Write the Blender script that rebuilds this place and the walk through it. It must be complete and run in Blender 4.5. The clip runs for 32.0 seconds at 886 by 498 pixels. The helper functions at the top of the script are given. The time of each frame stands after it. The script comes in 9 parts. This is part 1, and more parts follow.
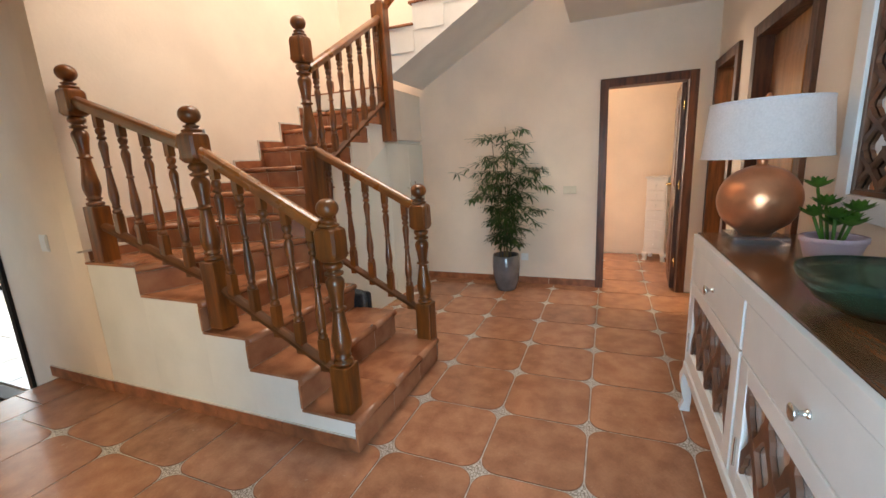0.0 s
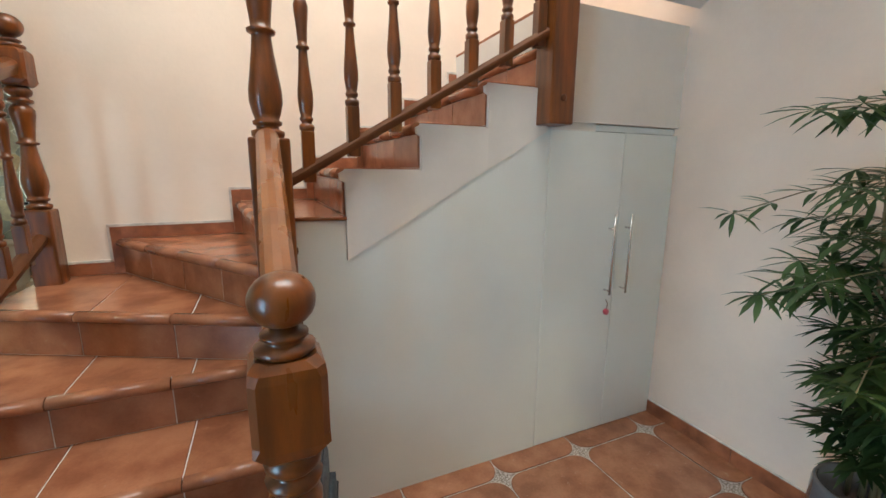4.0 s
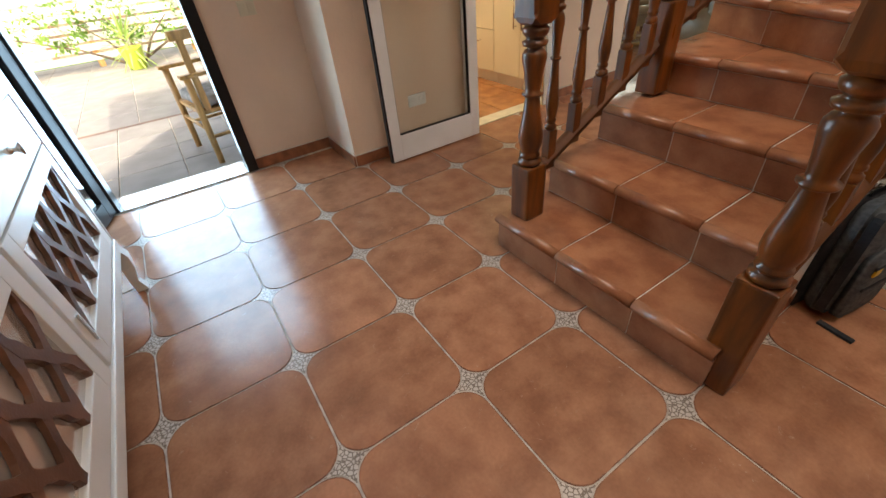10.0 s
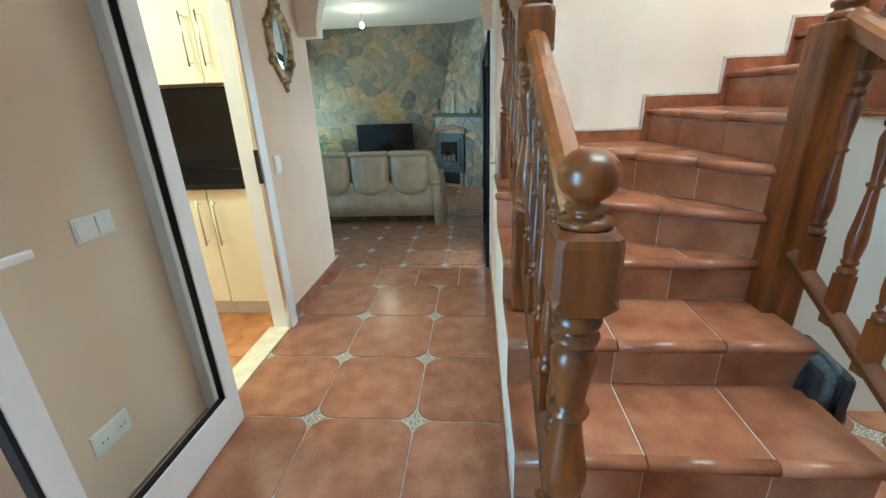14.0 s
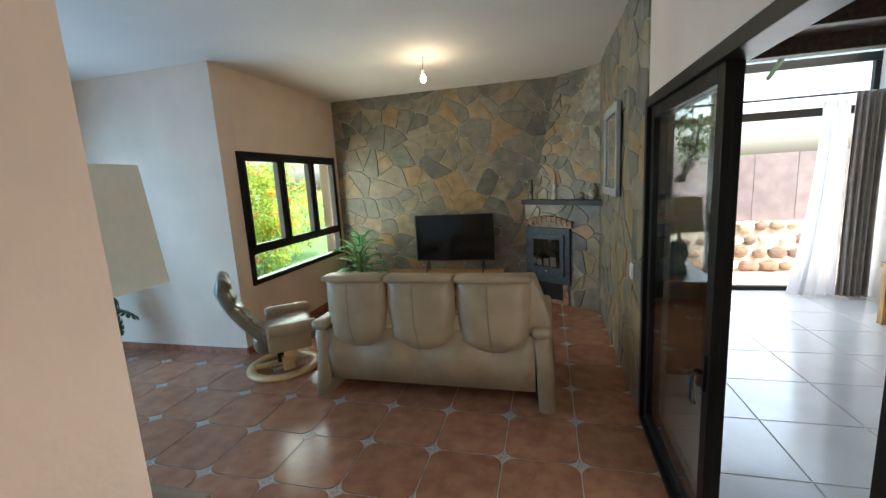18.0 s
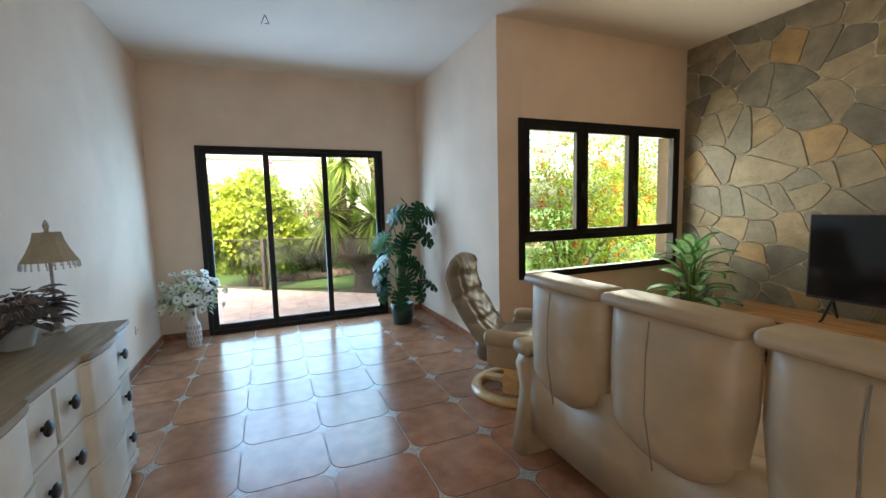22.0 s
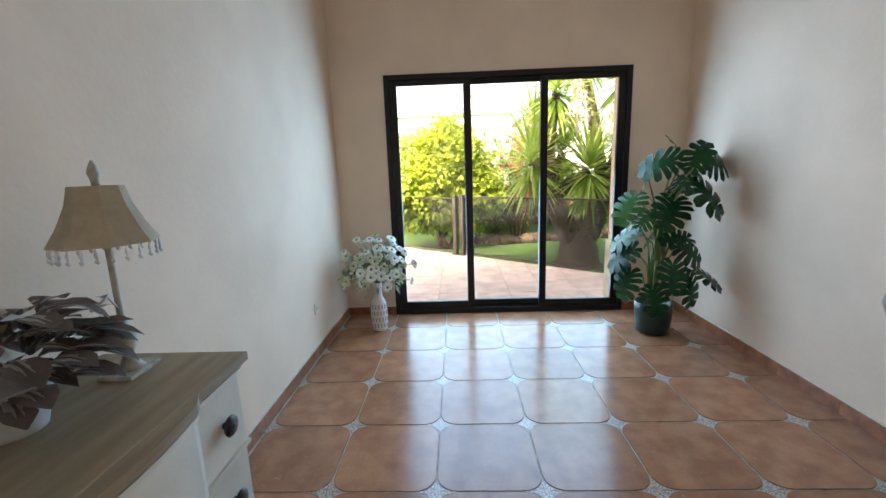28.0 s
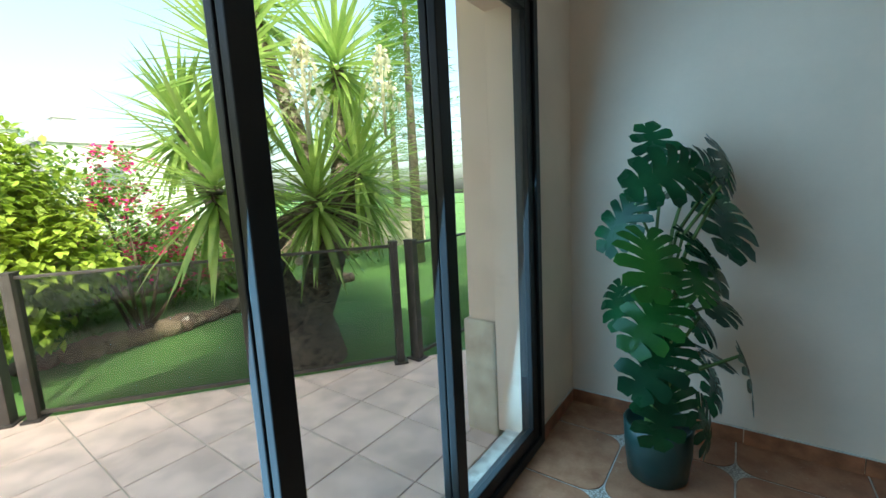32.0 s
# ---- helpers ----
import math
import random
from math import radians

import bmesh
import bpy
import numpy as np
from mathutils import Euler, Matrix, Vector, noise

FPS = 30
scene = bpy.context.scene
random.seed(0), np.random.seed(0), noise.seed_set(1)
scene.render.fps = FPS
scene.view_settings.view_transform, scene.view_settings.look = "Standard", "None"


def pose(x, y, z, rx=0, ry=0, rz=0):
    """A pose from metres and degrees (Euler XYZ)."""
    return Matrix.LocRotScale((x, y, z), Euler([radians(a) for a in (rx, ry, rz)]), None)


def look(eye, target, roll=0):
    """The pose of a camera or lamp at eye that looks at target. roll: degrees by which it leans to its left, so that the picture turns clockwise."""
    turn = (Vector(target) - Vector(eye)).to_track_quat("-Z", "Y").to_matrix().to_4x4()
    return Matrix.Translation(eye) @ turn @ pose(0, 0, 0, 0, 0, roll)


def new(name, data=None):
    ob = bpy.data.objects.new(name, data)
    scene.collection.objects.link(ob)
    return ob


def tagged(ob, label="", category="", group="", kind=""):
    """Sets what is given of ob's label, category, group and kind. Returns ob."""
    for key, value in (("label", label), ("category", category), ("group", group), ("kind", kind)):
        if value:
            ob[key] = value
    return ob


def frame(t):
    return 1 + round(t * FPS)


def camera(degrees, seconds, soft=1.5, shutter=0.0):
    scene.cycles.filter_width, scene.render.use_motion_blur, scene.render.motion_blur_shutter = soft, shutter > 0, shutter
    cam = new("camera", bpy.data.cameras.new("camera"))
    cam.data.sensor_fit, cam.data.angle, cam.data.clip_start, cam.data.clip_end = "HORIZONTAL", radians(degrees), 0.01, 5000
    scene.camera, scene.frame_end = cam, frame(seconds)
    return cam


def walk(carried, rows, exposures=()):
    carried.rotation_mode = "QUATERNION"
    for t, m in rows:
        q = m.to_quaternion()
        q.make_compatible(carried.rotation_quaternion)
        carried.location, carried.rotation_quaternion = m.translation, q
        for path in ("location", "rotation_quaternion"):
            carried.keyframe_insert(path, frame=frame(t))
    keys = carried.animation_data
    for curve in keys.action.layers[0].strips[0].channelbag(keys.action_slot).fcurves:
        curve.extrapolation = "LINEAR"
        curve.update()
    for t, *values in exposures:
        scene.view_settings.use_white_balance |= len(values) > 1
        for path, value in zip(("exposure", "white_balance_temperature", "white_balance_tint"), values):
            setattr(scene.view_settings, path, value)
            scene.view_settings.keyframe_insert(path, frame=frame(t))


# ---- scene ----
cam = camera(94.8, 32.0)
PATH = [
    (0, (0.03, -0.034, 1.373), (1.841, 0.707, 0.958), -2.9),
    (0.5, (0.292, 0.062, 1.388), (2.126, 0.747, 0.978), -2.6),
    (1, (0.572, 0.123, 1.413), (2.415, 0.783, 1.0), -2.5),
    (1.5, (0.932, 0.15, 1.421), (2.766, 0.837, 1.015), -2.4),
    (2, (1.256, 0.172, 1.408), (3.053, 0.951, 1.004), -2.3),
    (2.5, (1.601, 0.234, 1.426), (3.323, 1.168, 1.024), -1.9),
    (4.5, (2.716, 0.48, 1.382), (2.886, 2.436, 1.001), 0.4),
    (5, (2.951, 0.413, 1.367), (2.427, 2.31, 1.012), 0.1),
    (5.5, (3.091, 0.257, 1.405), (2.047, 1.929, 1.063), 0.6),
    (6, (3.281, 0.083, 1.415), (1.878, 1.470, 1.086), 0.3),
    (6.5, (3.506, 0.056, 1.433), (1.871, 1.162, 1.109), 0.3),
    (7, (3.675, 0.043, 1.426), (1.926, 0.948, 1.083), 0.2),
    (7.5, (3.720, 0.018, 1.429), (1.920, 0.781, 1.010), -0.2),
    (8, (3.696, 0.008, 1.403), (1.901, 0.690, 0.849), -1.2),
    (8.5, (3.547, -0.019, 1.361), (1.807, 0.639, 0.627), -2.1),
    (9, (3.262, -0.067, 1.328), (1.625, 0.604, 0.394), -3.3),
    (9.5, (3.011, -0.039, 1.253), (1.487, 0.664, 0.166), -6.0),
    (10, (2.699, 0.018, 1.209), (1.326, 0.822, -0.002), -6.0),
    (10.5, (2.475, 0.104, 1.18), (1.251, 1.057, -0.082), -6.2),
    (11, (2.269, 0.155, 1.19), (1.211, 1.286, -0.076), -5.9),
    (11.5, (2.138, 0.203, 1.209), (1.266, 1.548, 0.013), -4.4),
    (12, (2.022, 0.296, 1.263), (1.376, 1.836, 0.161), -3.4),
    (12.5, (1.855, 0.454, 1.304), (1.415, 2.156, 0.351), -2.2),
    (13, (1.71, 0.47, 1.349), (1.426, 2.263, 0.509), -2.2),
    (13.5, (1.528, 0.372, 1.355), (1.349, 2.215, 0.599), -2.0),
    (14, (1.369, 0.458, 1.323), (1.202, 2.327, 0.63), -2.2),
    (14.5, (1.227, 0.715, 1.33), (1.076, 2.611, 0.713), -1.9),
    (15, (1.093, 1.041, 1.307), (0.987, 2.974, 0.802), -1.9),
    (15.5, (0.981, 1.368, 1.353), (0.898, 3.323, 0.944), -1.7),
    (17.5, (0.818, 2.763, 1.398), (0.579, 4.714, 1.031), -3.0),
    (18, (0.854, 3.121, 1.369), (0.355, 5.03, 1.039), -3.3),
    (18.5, (0.863, 3.407, 1.347), (0.154, 5.25, 1.028), -3.5),
    (19, (0.886, 3.69, 1.356), (-0.046, 5.432, 1.043), -3.6),
    (19.5, (0.899, 3.878, 1.288), (-0.206, 5.522, 1.007), -3.3),
    (20, (0.914, 4.102, 1.166), (-0.342, 5.64, 0.927), -2.7),
    (20.5, (0.908, 4.306, 1.056), (-0.487, 5.727, 0.867), -2.0),
    (21, (0.889, 4.428, 1.014), (-0.64, 5.707, 0.851), -1.4),
    (21.5, (0.876, 4.578, 1.016), (-0.802, 5.652, 0.843), -1.3),
    (22, (0.851, 4.747, 1.02), (-0.983, 5.519, 0.821), -1.5),
    (22.5, (0.725, 4.898, 0.98), (-1.225, 5.286, 0.762), -1.7),
    (23, (0.573, 5.071, 0.969), (-1.414, 5.016, 0.741), -2.1),
    (23.5, (0.514, 5.247, 0.947), (-1.417, 4.783, 0.712), -2.2),
    (24, (0.527, 5.387, 0.916), (-1.33, 4.687, 0.666), -2.5),
    (24.5, (0.55, 5.449, 0.928), (-1.277, 4.69, 0.639), -2.5),
    (25, (0.536, 5.409, 0.905), (-1.312, 4.707, 0.597), -2.6),
    (25.5, (0.478, 5.283, 0.896), (-1.397, 4.679, 0.553), -2.4),
    (27.5, (-0.344, 4.629, 0.939), (-2.296, 4.497, 0.523), -2.1),
    (28, (-0.71, 4.632, 0.962), (-2.672, 4.557, 0.585), -2.0),
    (28.5, (-1.109, 4.588, 0.962), (-3.082, 4.615, 0.638), -2.3),
    (29, (-1.535, 4.581, 1.002), (-3.512, 4.731, 0.738), -2.4),
    (29.5, (-1.973, 4.498, 1.025), (-3.938, 4.808, 0.813), -2.5),
    (30, (-2.373, 4.434, 1.041), (-4.303, 4.923, 0.851), -2.6),
    (30.5, (-2.731, 4.34, 1.017), (-4.589, 5.056, 0.832), -2.3),
    (31, (-3.069, 4.25, 0.982), (-4.786, 5.251, 0.762), -2.6),
    (31.5, (-3.352, 4.212, 0.995), (-4.838, 5.52, 0.708), -2.9),
    (32, (-3.608, 4.292, 0.933), (-4.778, 5.89, 0.655), -3.0),
]
walk(cam, [(t, look(eye, target, roll)) for t, eye, target, roll in PATH], [(0, 1.36, 7600, 9), (1, 1.42, 7500, 8), (2, 1.52, 6900, 4), (2.5, 1.58, 6400, 1), (3, 1.55, 6200, 1), (4.5, 1.48, 6200, 0), (6, 1.3, 5800, 1), (7, 1.0, 6200, 7), (8, 1.1, 6300, 7), (9, 1.15, 7200, 9), (10, 1.15, 7500, 10), (11, 1.35, 6900, 5), (12, 1.8, 5900, -10), (13, 1.9, 5300, -6), (14, 1.9, 5300, -12), (15.5, 1.9, 5500, -14), (17.5, 1.5, 5600, -2), (18, 1.4, 6500, 7), (19, 1.45, 7700, 15), (19.5, 1.42, 7700, 14), (24, 1.36, 7600, 17), (28, 1.42, 8100, 19), (29, 1.0, 8200, 17), (30, 0.95, 7600, 9), (31, 0.85, 6900, 0), (32, 0.6, 6700, -2)])

# ---- light ----
world = bpy.data.worlds.new("world")
scene.world = world
world.use_nodes = True
wn, wl = world.node_tree.nodes, world.node_tree.links
sky = wn.new("ShaderNodeTexSky")
sky.sky_type, sky.sun_disc = "NISHITA", False
SUN_ELEV, SUN_AZ = 50.0, 122.0          # degrees; azimuth clockwise from +y
sky.air_density, sky.dust_density, sky.ozone_density = 1.0, 5.0, 0.8
sky.sun_elevation, sky.sun_rotation = radians(SUN_ELEV), radians(SUN_AZ)
wn["Background"].inputs["Strength"].default_value = 0.41
wl.new(sky.outputs[0], wn["Background"].inputs[0])
sun = new("sun", bpy.data.lights.new("sun", "SUN"))
sun.data.energy, sun.data.angle, sun.data.color = 3.6, radians(0.5), (1.0, 0.94, 0.85)
sd = Vector((math.sin(radians(SUN_AZ)) * math.cos(radians(SUN_ELEV)), math.cos(radians(SUN_AZ)) * math.cos(radians(SUN_ELEV)), math.sin(radians(SUN_ELEV))))
sun.matrix_world = look(sd * 30, (0, 0, 0))


def area_lamp(name, x, y, z, sx, sy, power, color, aim=(0, 0, -1)):
    d = bpy.data.lights.new(name, "AREA")
    d.shape, d.size, d.size_y, d.energy, d.color = "RECTANGLE", sx, sy, power, color
    ob = new(name, d)
    ob.matrix_world = look((x, y, z), (x + aim[0], y + aim[1], z + aim[2]))
    return ob


def bulb_lamp(name, x, y, z, power, color, r=0.03):
    d = bpy.data.lights.new(name, "POINT")
    d.energy, d.color, d.shadow_soft_size = power, color, r
    ob = new(name, d)
    ob.location = (x, y, z)
    return ob


SKYBLUE = (0.25, 0.57, 1.0)
# sky light standing in the door, window and glazing openings
area_lamp("slider_daylight", -4.42, 5.08, 0.72, 2.0, 2.0, 42, SKYBLUE, (1, 0, -0.18))
area_lamp("window_daylight", -2.42, 7.83, 1.07, 1.9, 1.35, 22, (0.92, 1.0, 0.92), (1, 0, 0))
area_lamp("terrace_door_daylight", 1.44, 4.5, 0.7, 1.0, 2.0, 5.2, (0.85, 0.93, 1.0), (-1, 0, 0))
area_lamp("terrace_glazing_daylight", 3.2, 9.36, 1.1, 2.8, 2.3, 28, (0.80, 0.91, 1.0), (0, -1, -0.15))
area_lamp("front_door_daylight", -0.60, -0.14, 0.98, 0.80, 1.85, 29, (0.38, 0.66, 1.0), (1, 0, 0))
# added lamp below the closed stairwell ceiling, for unseen windows upstairs
area_lamp("stairwell_window_daylight", 3.0, 1.2, 5.05, 2.4, 1.6, 50, (0.93, 0.96, 1.0))
area_lamp("kitchen_ceiling_lamp", -1.0, 2.0, 2.52, 0.9, 0.5, 18, (1.0, 0.90, 0.66))
area_lamp("bathroom_ceiling_lamp", 4.0, -2.0, 2.5, 0.4, 0.4, 20, (1.0, 0.84, 0.58))
# added lamp floating inside the far room, where no window is built
area_lamp("far_room_daylight", 6.9, 1.6, 1.5, 1.0, 1.2, 44, (1.0, 0.95, 0.90), (-0.5, -1, 0))
bulb_lamp("living_bulb_light", -0.354, 7.342, 2.38, 1.7, (1.0, 0.83, 0.6))

# ---- materials ----
def mat(name, color, rough=0.5, metal=0.0, var=0.12, scale=6.0, bump=0.15, bscale=120.0, coat=0.0, rnd=0.0, color2=None, stretch=(1, 1, 1), spec=0.5, emit=0.0, alpha=1.0, trans=0.0, sheen=0.0, coat_rough=0.1):
    m = bpy.data.materials.new(name)
    m.use_nodes = True
    n, l = m.node_tree.nodes, m.node_tree.links
    b = n["Principled BSDF"]
    tc, mp = n.new("ShaderNodeTexCoord"), n.new("ShaderNodeMapping")
    mp.inputs["Scale"].default_value = stretch
    oi = n.new("ShaderNodeObjectInfo")
    mul = n.new("ShaderNodeVectorMath")
    mul.operation = "SCALE"
    mul.inputs[0].default_value = (37.0, 19.0, 53.0)
    l.new(oi.outputs["Random"], mul.inputs["Scale"])
    add = n.new("ShaderNodeVectorMath")
    l.new(tc.outputs["Object"], add.inputs[0])
    l.new(mul.outputs[0], add.inputs[1])
    l.new(add.outputs[0], mp.inputs["Vector"])
    n1, n2 = n.new("ShaderNodeTexNoise"), n.new("ShaderNodeTexNoise")
    n1.inputs["Scale"].default_value, n1.inputs["Detail"].default_value = scale, 6
    n2.inputs["Scale"].default_value, n2.inputs["Detail"].default_value = bscale, 4
    l.new(mp.outputs[0], n1.inputs["Vector"])
    l.new(mp.outputs[0], n2.inputs["Vector"])
    c = Vector(color)
    c2 = Vector(color2) if color2 else c * (1 - 2.2 * var)
    c1 = c if color2 else c * (1 + var)
    mix = n.new("ShaderNodeMix")
    mix.data_type = "RGBA"
    mix.inputs[6].default_value, mix.inputs[7].default_value = (*c1, 1), (*c2, 1)
    ramp = n.new("ShaderNodeMapRange")
    ramp.inputs["From Min"].default_value, ramp.inputs["From Max"].default_value = 0.36, 0.66
    l.new(n1.outputs["Fac"], ramp.inputs["Value"])
    l.new(ramp.outputs[0], mix.inputs[0])
    out = mix.outputs[2]
    grain = n.new("ShaderNodeHueSaturation")
    vr = n.new("ShaderNodeMapRange")
    vr.inputs["To Min"].default_value, vr.inputs["To Max"].default_value = 1 - var * 0.7, 1 + var * 0.7
    l.new(n2.outputs["Fac"], vr.inputs["Value"])
    l.new(vr.outputs[0], grain.inputs["Value"])
    l.new(out, grain.inputs["Color"])
    out = grain.outputs[0]
    if rnd:
        hs, rr = n.new("ShaderNodeHueSaturation"), n.new("ShaderNodeMapRange")
        rr.inputs["To Min"].default_value, rr.inputs["To Max"].default_value = 1 - rnd, 1 + rnd
        l.new(oi.outputs["Random"], rr.inputs["Value"])
        l.new(rr.outputs[0], hs.inputs["Value"])
        l.new(out, hs.inputs["Color"])
        out = hs.outputs[0]
    l.new(out, b.inputs["Base Color"])
    rv = n.new("ShaderNodeMapRange")
    rv.inputs["To Min"].default_value, rv.inputs["To Max"].default_value = max(0.02, rough * 0.8), min(1, rough * 1.2)
    l.new(n1.outputs["Fac"], rv.inputs["Value"])
    l.new(rv.outputs[0], b.inputs["Roughness"])
    b.inputs["Metallic"].default_value = metal
    b.inputs["Specular IOR Level"].default_value = spec
    b.inputs["Coat Weight"].default_value = coat
    b.inputs["Coat Roughness"].default_value = coat_rough
    b.inputs["Transmission Weight"].default_value = trans
    if sheen:
        b.inputs["Sheen Weight"].default_value = sheen
    if emit:
        b.inputs["Emission Color"].default_value = (*color, 1)
        b.inputs["Emission Strength"].default_value = emit
    if bump:
        bp = n.new("ShaderNodeBump")
        bp.inputs["Strength"].default_value, bp.inputs["Distance"].default_value = bump, 0.01
        l.new(n2.outputs["Fac"], bp.inputs["Height"])
        l.new(bp.outputs[0], b.inputs["Normal"])
    return m


def glass_mat(name, tint=(1, 1, 1), reflect=0.08, rough=0.0):
    """A thin pane: mostly clear, with a real reflection that grows at grazing angles."""
    m = bpy.data.materials.new(name)
    m.use_nodes = True
    n, l = m.node_tree.nodes, m.node_tree.links
    n.remove(n["Principled BSDF"])
    tr, gl, mx, fr = n.new("ShaderNodeBsdfTransparent"), n.new("ShaderNodeBsdfGlossy"), n.new("ShaderNodeMixShader"), n.new("ShaderNodeLayerWeight")
    fr.inputs["Blend"].default_value = 0.5
    tr.inputs[0].default_value = (*tint, 1)
    gl.inputs["Roughness"].default_value = rough
    pw = n.new("ShaderNodeMath")
    pw.operation, pw.inputs[1].default_value = "POWER", 5.0
    l.new(fr.outputs["Facing"], pw.inputs[0])
    ad = n.new("ShaderNodeMath")
    ad.operation, ad.inputs[1].default_value, ad.use_clamp = "ADD", reflect + 0.010, True
    l.new(pw.outputs[0], ad.inputs[0])
    l.new(ad.outputs[0], mx.inputs[0])
    l.new(tr.outputs[0], mx.inputs[1])
    l.new(gl.outputs[0], mx.inputs[2])
    l.new(mx.outputs[0], n["Material Output"].inputs["Surface"])
    return m


PLASTER = mat("peach_plaster", (0.78, 0.60, 0.465), 0.85, var=0.03, scale=2.2, bump=0.10, bscale=45)
HALL_PLASTER = mat("warm_white_plaster", (0.86, 0.72, 0.585), 0.85, var=0.03, scale=2.2, bump=0.10, bscale=45)
CEILING = mat("ceiling_paint", (0.78, 0.69, 0.60), 0.9, var=0.02, scale=1.5, bump=0.15, bscale=60)
WHITE_PLASTER = mat("white_plaster", (0.78, 0.75, 0.69), 0.7, var=0.03, scale=3, bump=0.08, bscale=50)
WHITE_LACQ = mat("white_lacquer", (0.80, 0.79, 0.74), 0.28, var=0.015, scale=2, bump=0.02, coat=0.3)
WHITE_ALU = mat("white_aluminium", (0.82, 0.82, 0.82), 0.35, var=0.02, bump=0.02)
BLACK_ALU = mat("dark_bronze_aluminium", (0.012, 0.010, 0.0095), 0.4, metal=0.0, var=0.1, bump=0.03, spec=0.25)
TILE = mat("terracotta_tile", (0.40, 0.178, 0.098), 0.20, var=0.26, scale=9, bump=0.05, bscale=90, rnd=0.12, color2=(0.27, 0.112, 0.060), coat=0.10, coat_rough=0.10, spec=0.34)
TILE_RIM = mat("tile_rim_print", (0.28, 0.118, 0.066), 0.20, var=0.2, scale=30, bump=0.02, coat=0.10, spec=0.34)
STAR = mat("tile_star_print", (0.50, 0.42, 0.36), 0.3, var=0.35, scale=70, bump=0.02, color2=(0.26, 0.19, 0.15), coat=0.2)
def filigree(m, pale, dark, scale):
    """Fine dark scrollwork over a pale print."""
    n, l = m.node_tree.nodes, m.node_tree.links
    v = n.new("ShaderNodeTexVoronoi")
    v.feature = "DISTANCE_TO_EDGE"
    v.inputs["Scale"].default_value = scale
    l.new(n["Texture Coordinate"].outputs["Object"], v.inputs["Vector"])
    r = n.new("ShaderNodeMapRange")
    r.inputs["From Min"].default_value, r.inputs["From Max"].default_value = 0.05, 0.16
    l.new(v.outputs["Distance"], r.inputs["Value"])
    mx = n.new("ShaderNodeMix")
    mx.data_type = "RGBA"
    mx.inputs[6].default_value, mx.inputs[7].default_value = (*dark, 1), (*pale, 1)
    l.new(r.outputs[0], mx.inputs[0])
    l.new(mx.outputs[2], n["Principled BSDF"].inputs["Base Color"])


def scuffs(m, colour, amount):
    """Pale scuff marks and crumbs of worn glaze."""
    n, l = m.node_tree.nodes, m.node_tree.links
    b = n["Principled BSDF"]
    src = b.inputs["Base Color"].links[0].from_socket
    nz = n.new("ShaderNodeTexNoise")
    nz.inputs["Scale"].default_value, nz.inputs["Detail"].default_value, nz.inputs["Roughness"].default_value, nz.inputs["Distortion"].default_value = 26, 7, 0.68, 1.4
    l.new(n["Mapping"].outputs[0], nz.inputs["Vector"])
    r = n.new("ShaderNodeMapRange")
    r.inputs["From Min"].default_value, r.inputs["From Max"].default_value, r.inputs["To Max"].default_value = 0.63, 0.74, amount
    l.new(nz.outputs["Fac"], r.inputs["Value"])
    mx = n.new("ShaderNodeMix")
    mx.data_type = "RGBA"
    mx.inputs[7].default_value = (*colour, 1)
    l.new(src, mx.inputs[6])
    l.new(r.outputs[0], mx.inputs[0])
    l.new(mx.outputs[2], b.inputs["Base Color"])


filigree(STAR, (0.56, 0.48, 0.42), (0.17, 0.12, 0.09), 75)
scuffs(TILE, (0.55, 0.38, 0.28), 0.55)
GROUT = mat("grout", (0.52, 0.44, 0.37), 0.85, var=0.15, scale=20, bump=0.3, bscale=300)
STEP_TILE = mat("terracotta_step_tile", (0.41, 0.170, 0.086), 0.24, var=0.18, scale=7, bump=0.05, rnd=0.08, color2=(0.26, 0.094, 0.046), coat=0.12, coat_rough=0.15, spec=0.38)
scuffs(STEP_TILE, (0.52, 0.34, 0.22), 0.25)
SKIRT = mat("terracotta_skirting", (0.34, 0.12, 0.055), 0.35, var=0.18, scale=12, bump=0.05, rnd=0.08)
SKIRT_LINE = mat("pale_grout_line", (0.66, 0.58, 0.50), 0.7, var=0.08, scale=30, bump=0.1)
WOOD = mat("varnished_stair_wood", (0.215, 0.060, 0.009), 0.30, var=0.2, scale=3, bump=0.05, bscale=60, stretch=(9, 9, 1.2), color2=(0.080, 0.024, 0.006), coat=0.22, rnd=0.06)
WOOD_MATT = mat("matt_stair_wood", (0.12, 0.038, 0.009), 0.6, var=0.2, scale=3, bump=0.05, bscale=60, stretch=(2, 2, 2), color2=(0.09, 0.030, 0.008), spec=0.3)
WOOD_RAIL = mat("varnished_handrail_wood", (0.27, 0.088, 0.019), 0.28, var=0.2, scale=3, bump=0.05, bscale=60, stretch=(2, 2, 2), color2=(0.16, 0.050, 0.012), coat=0.6)
DARK_WOOD = mat("dark_walnut_door_wood", (0.105, 0.034, 0.013), 0.42, var=0.25, scale=4, bump=0.06, bscale=70, stretch=(8, 8, 1), coat=0.04, spec=0.3)
BRASS = mat("polished_brass", (0.72, 0.50, 0.18), 0.22, metal=1.0, var=0.08, bump=0.02)
CHROME = mat("brushed_steel", (0.62, 0.62, 0.60), 0.25, metal=1.0, var=0.05, bump=0.02)
PANEL = mat("cool_white_panel", (0.80, 0.85, 0.81), 0.22, var=0.02, scale=2, bump=0.02, coat=0.3)
PALE_GROUT = mat("pale_step_grout", (0.58, 0.47, 0.37), 0.8, var=0.08, bump=0.1)
GLASS = glass_mat("window_glass", (0.96, 0.98, 0.97), 0.0)


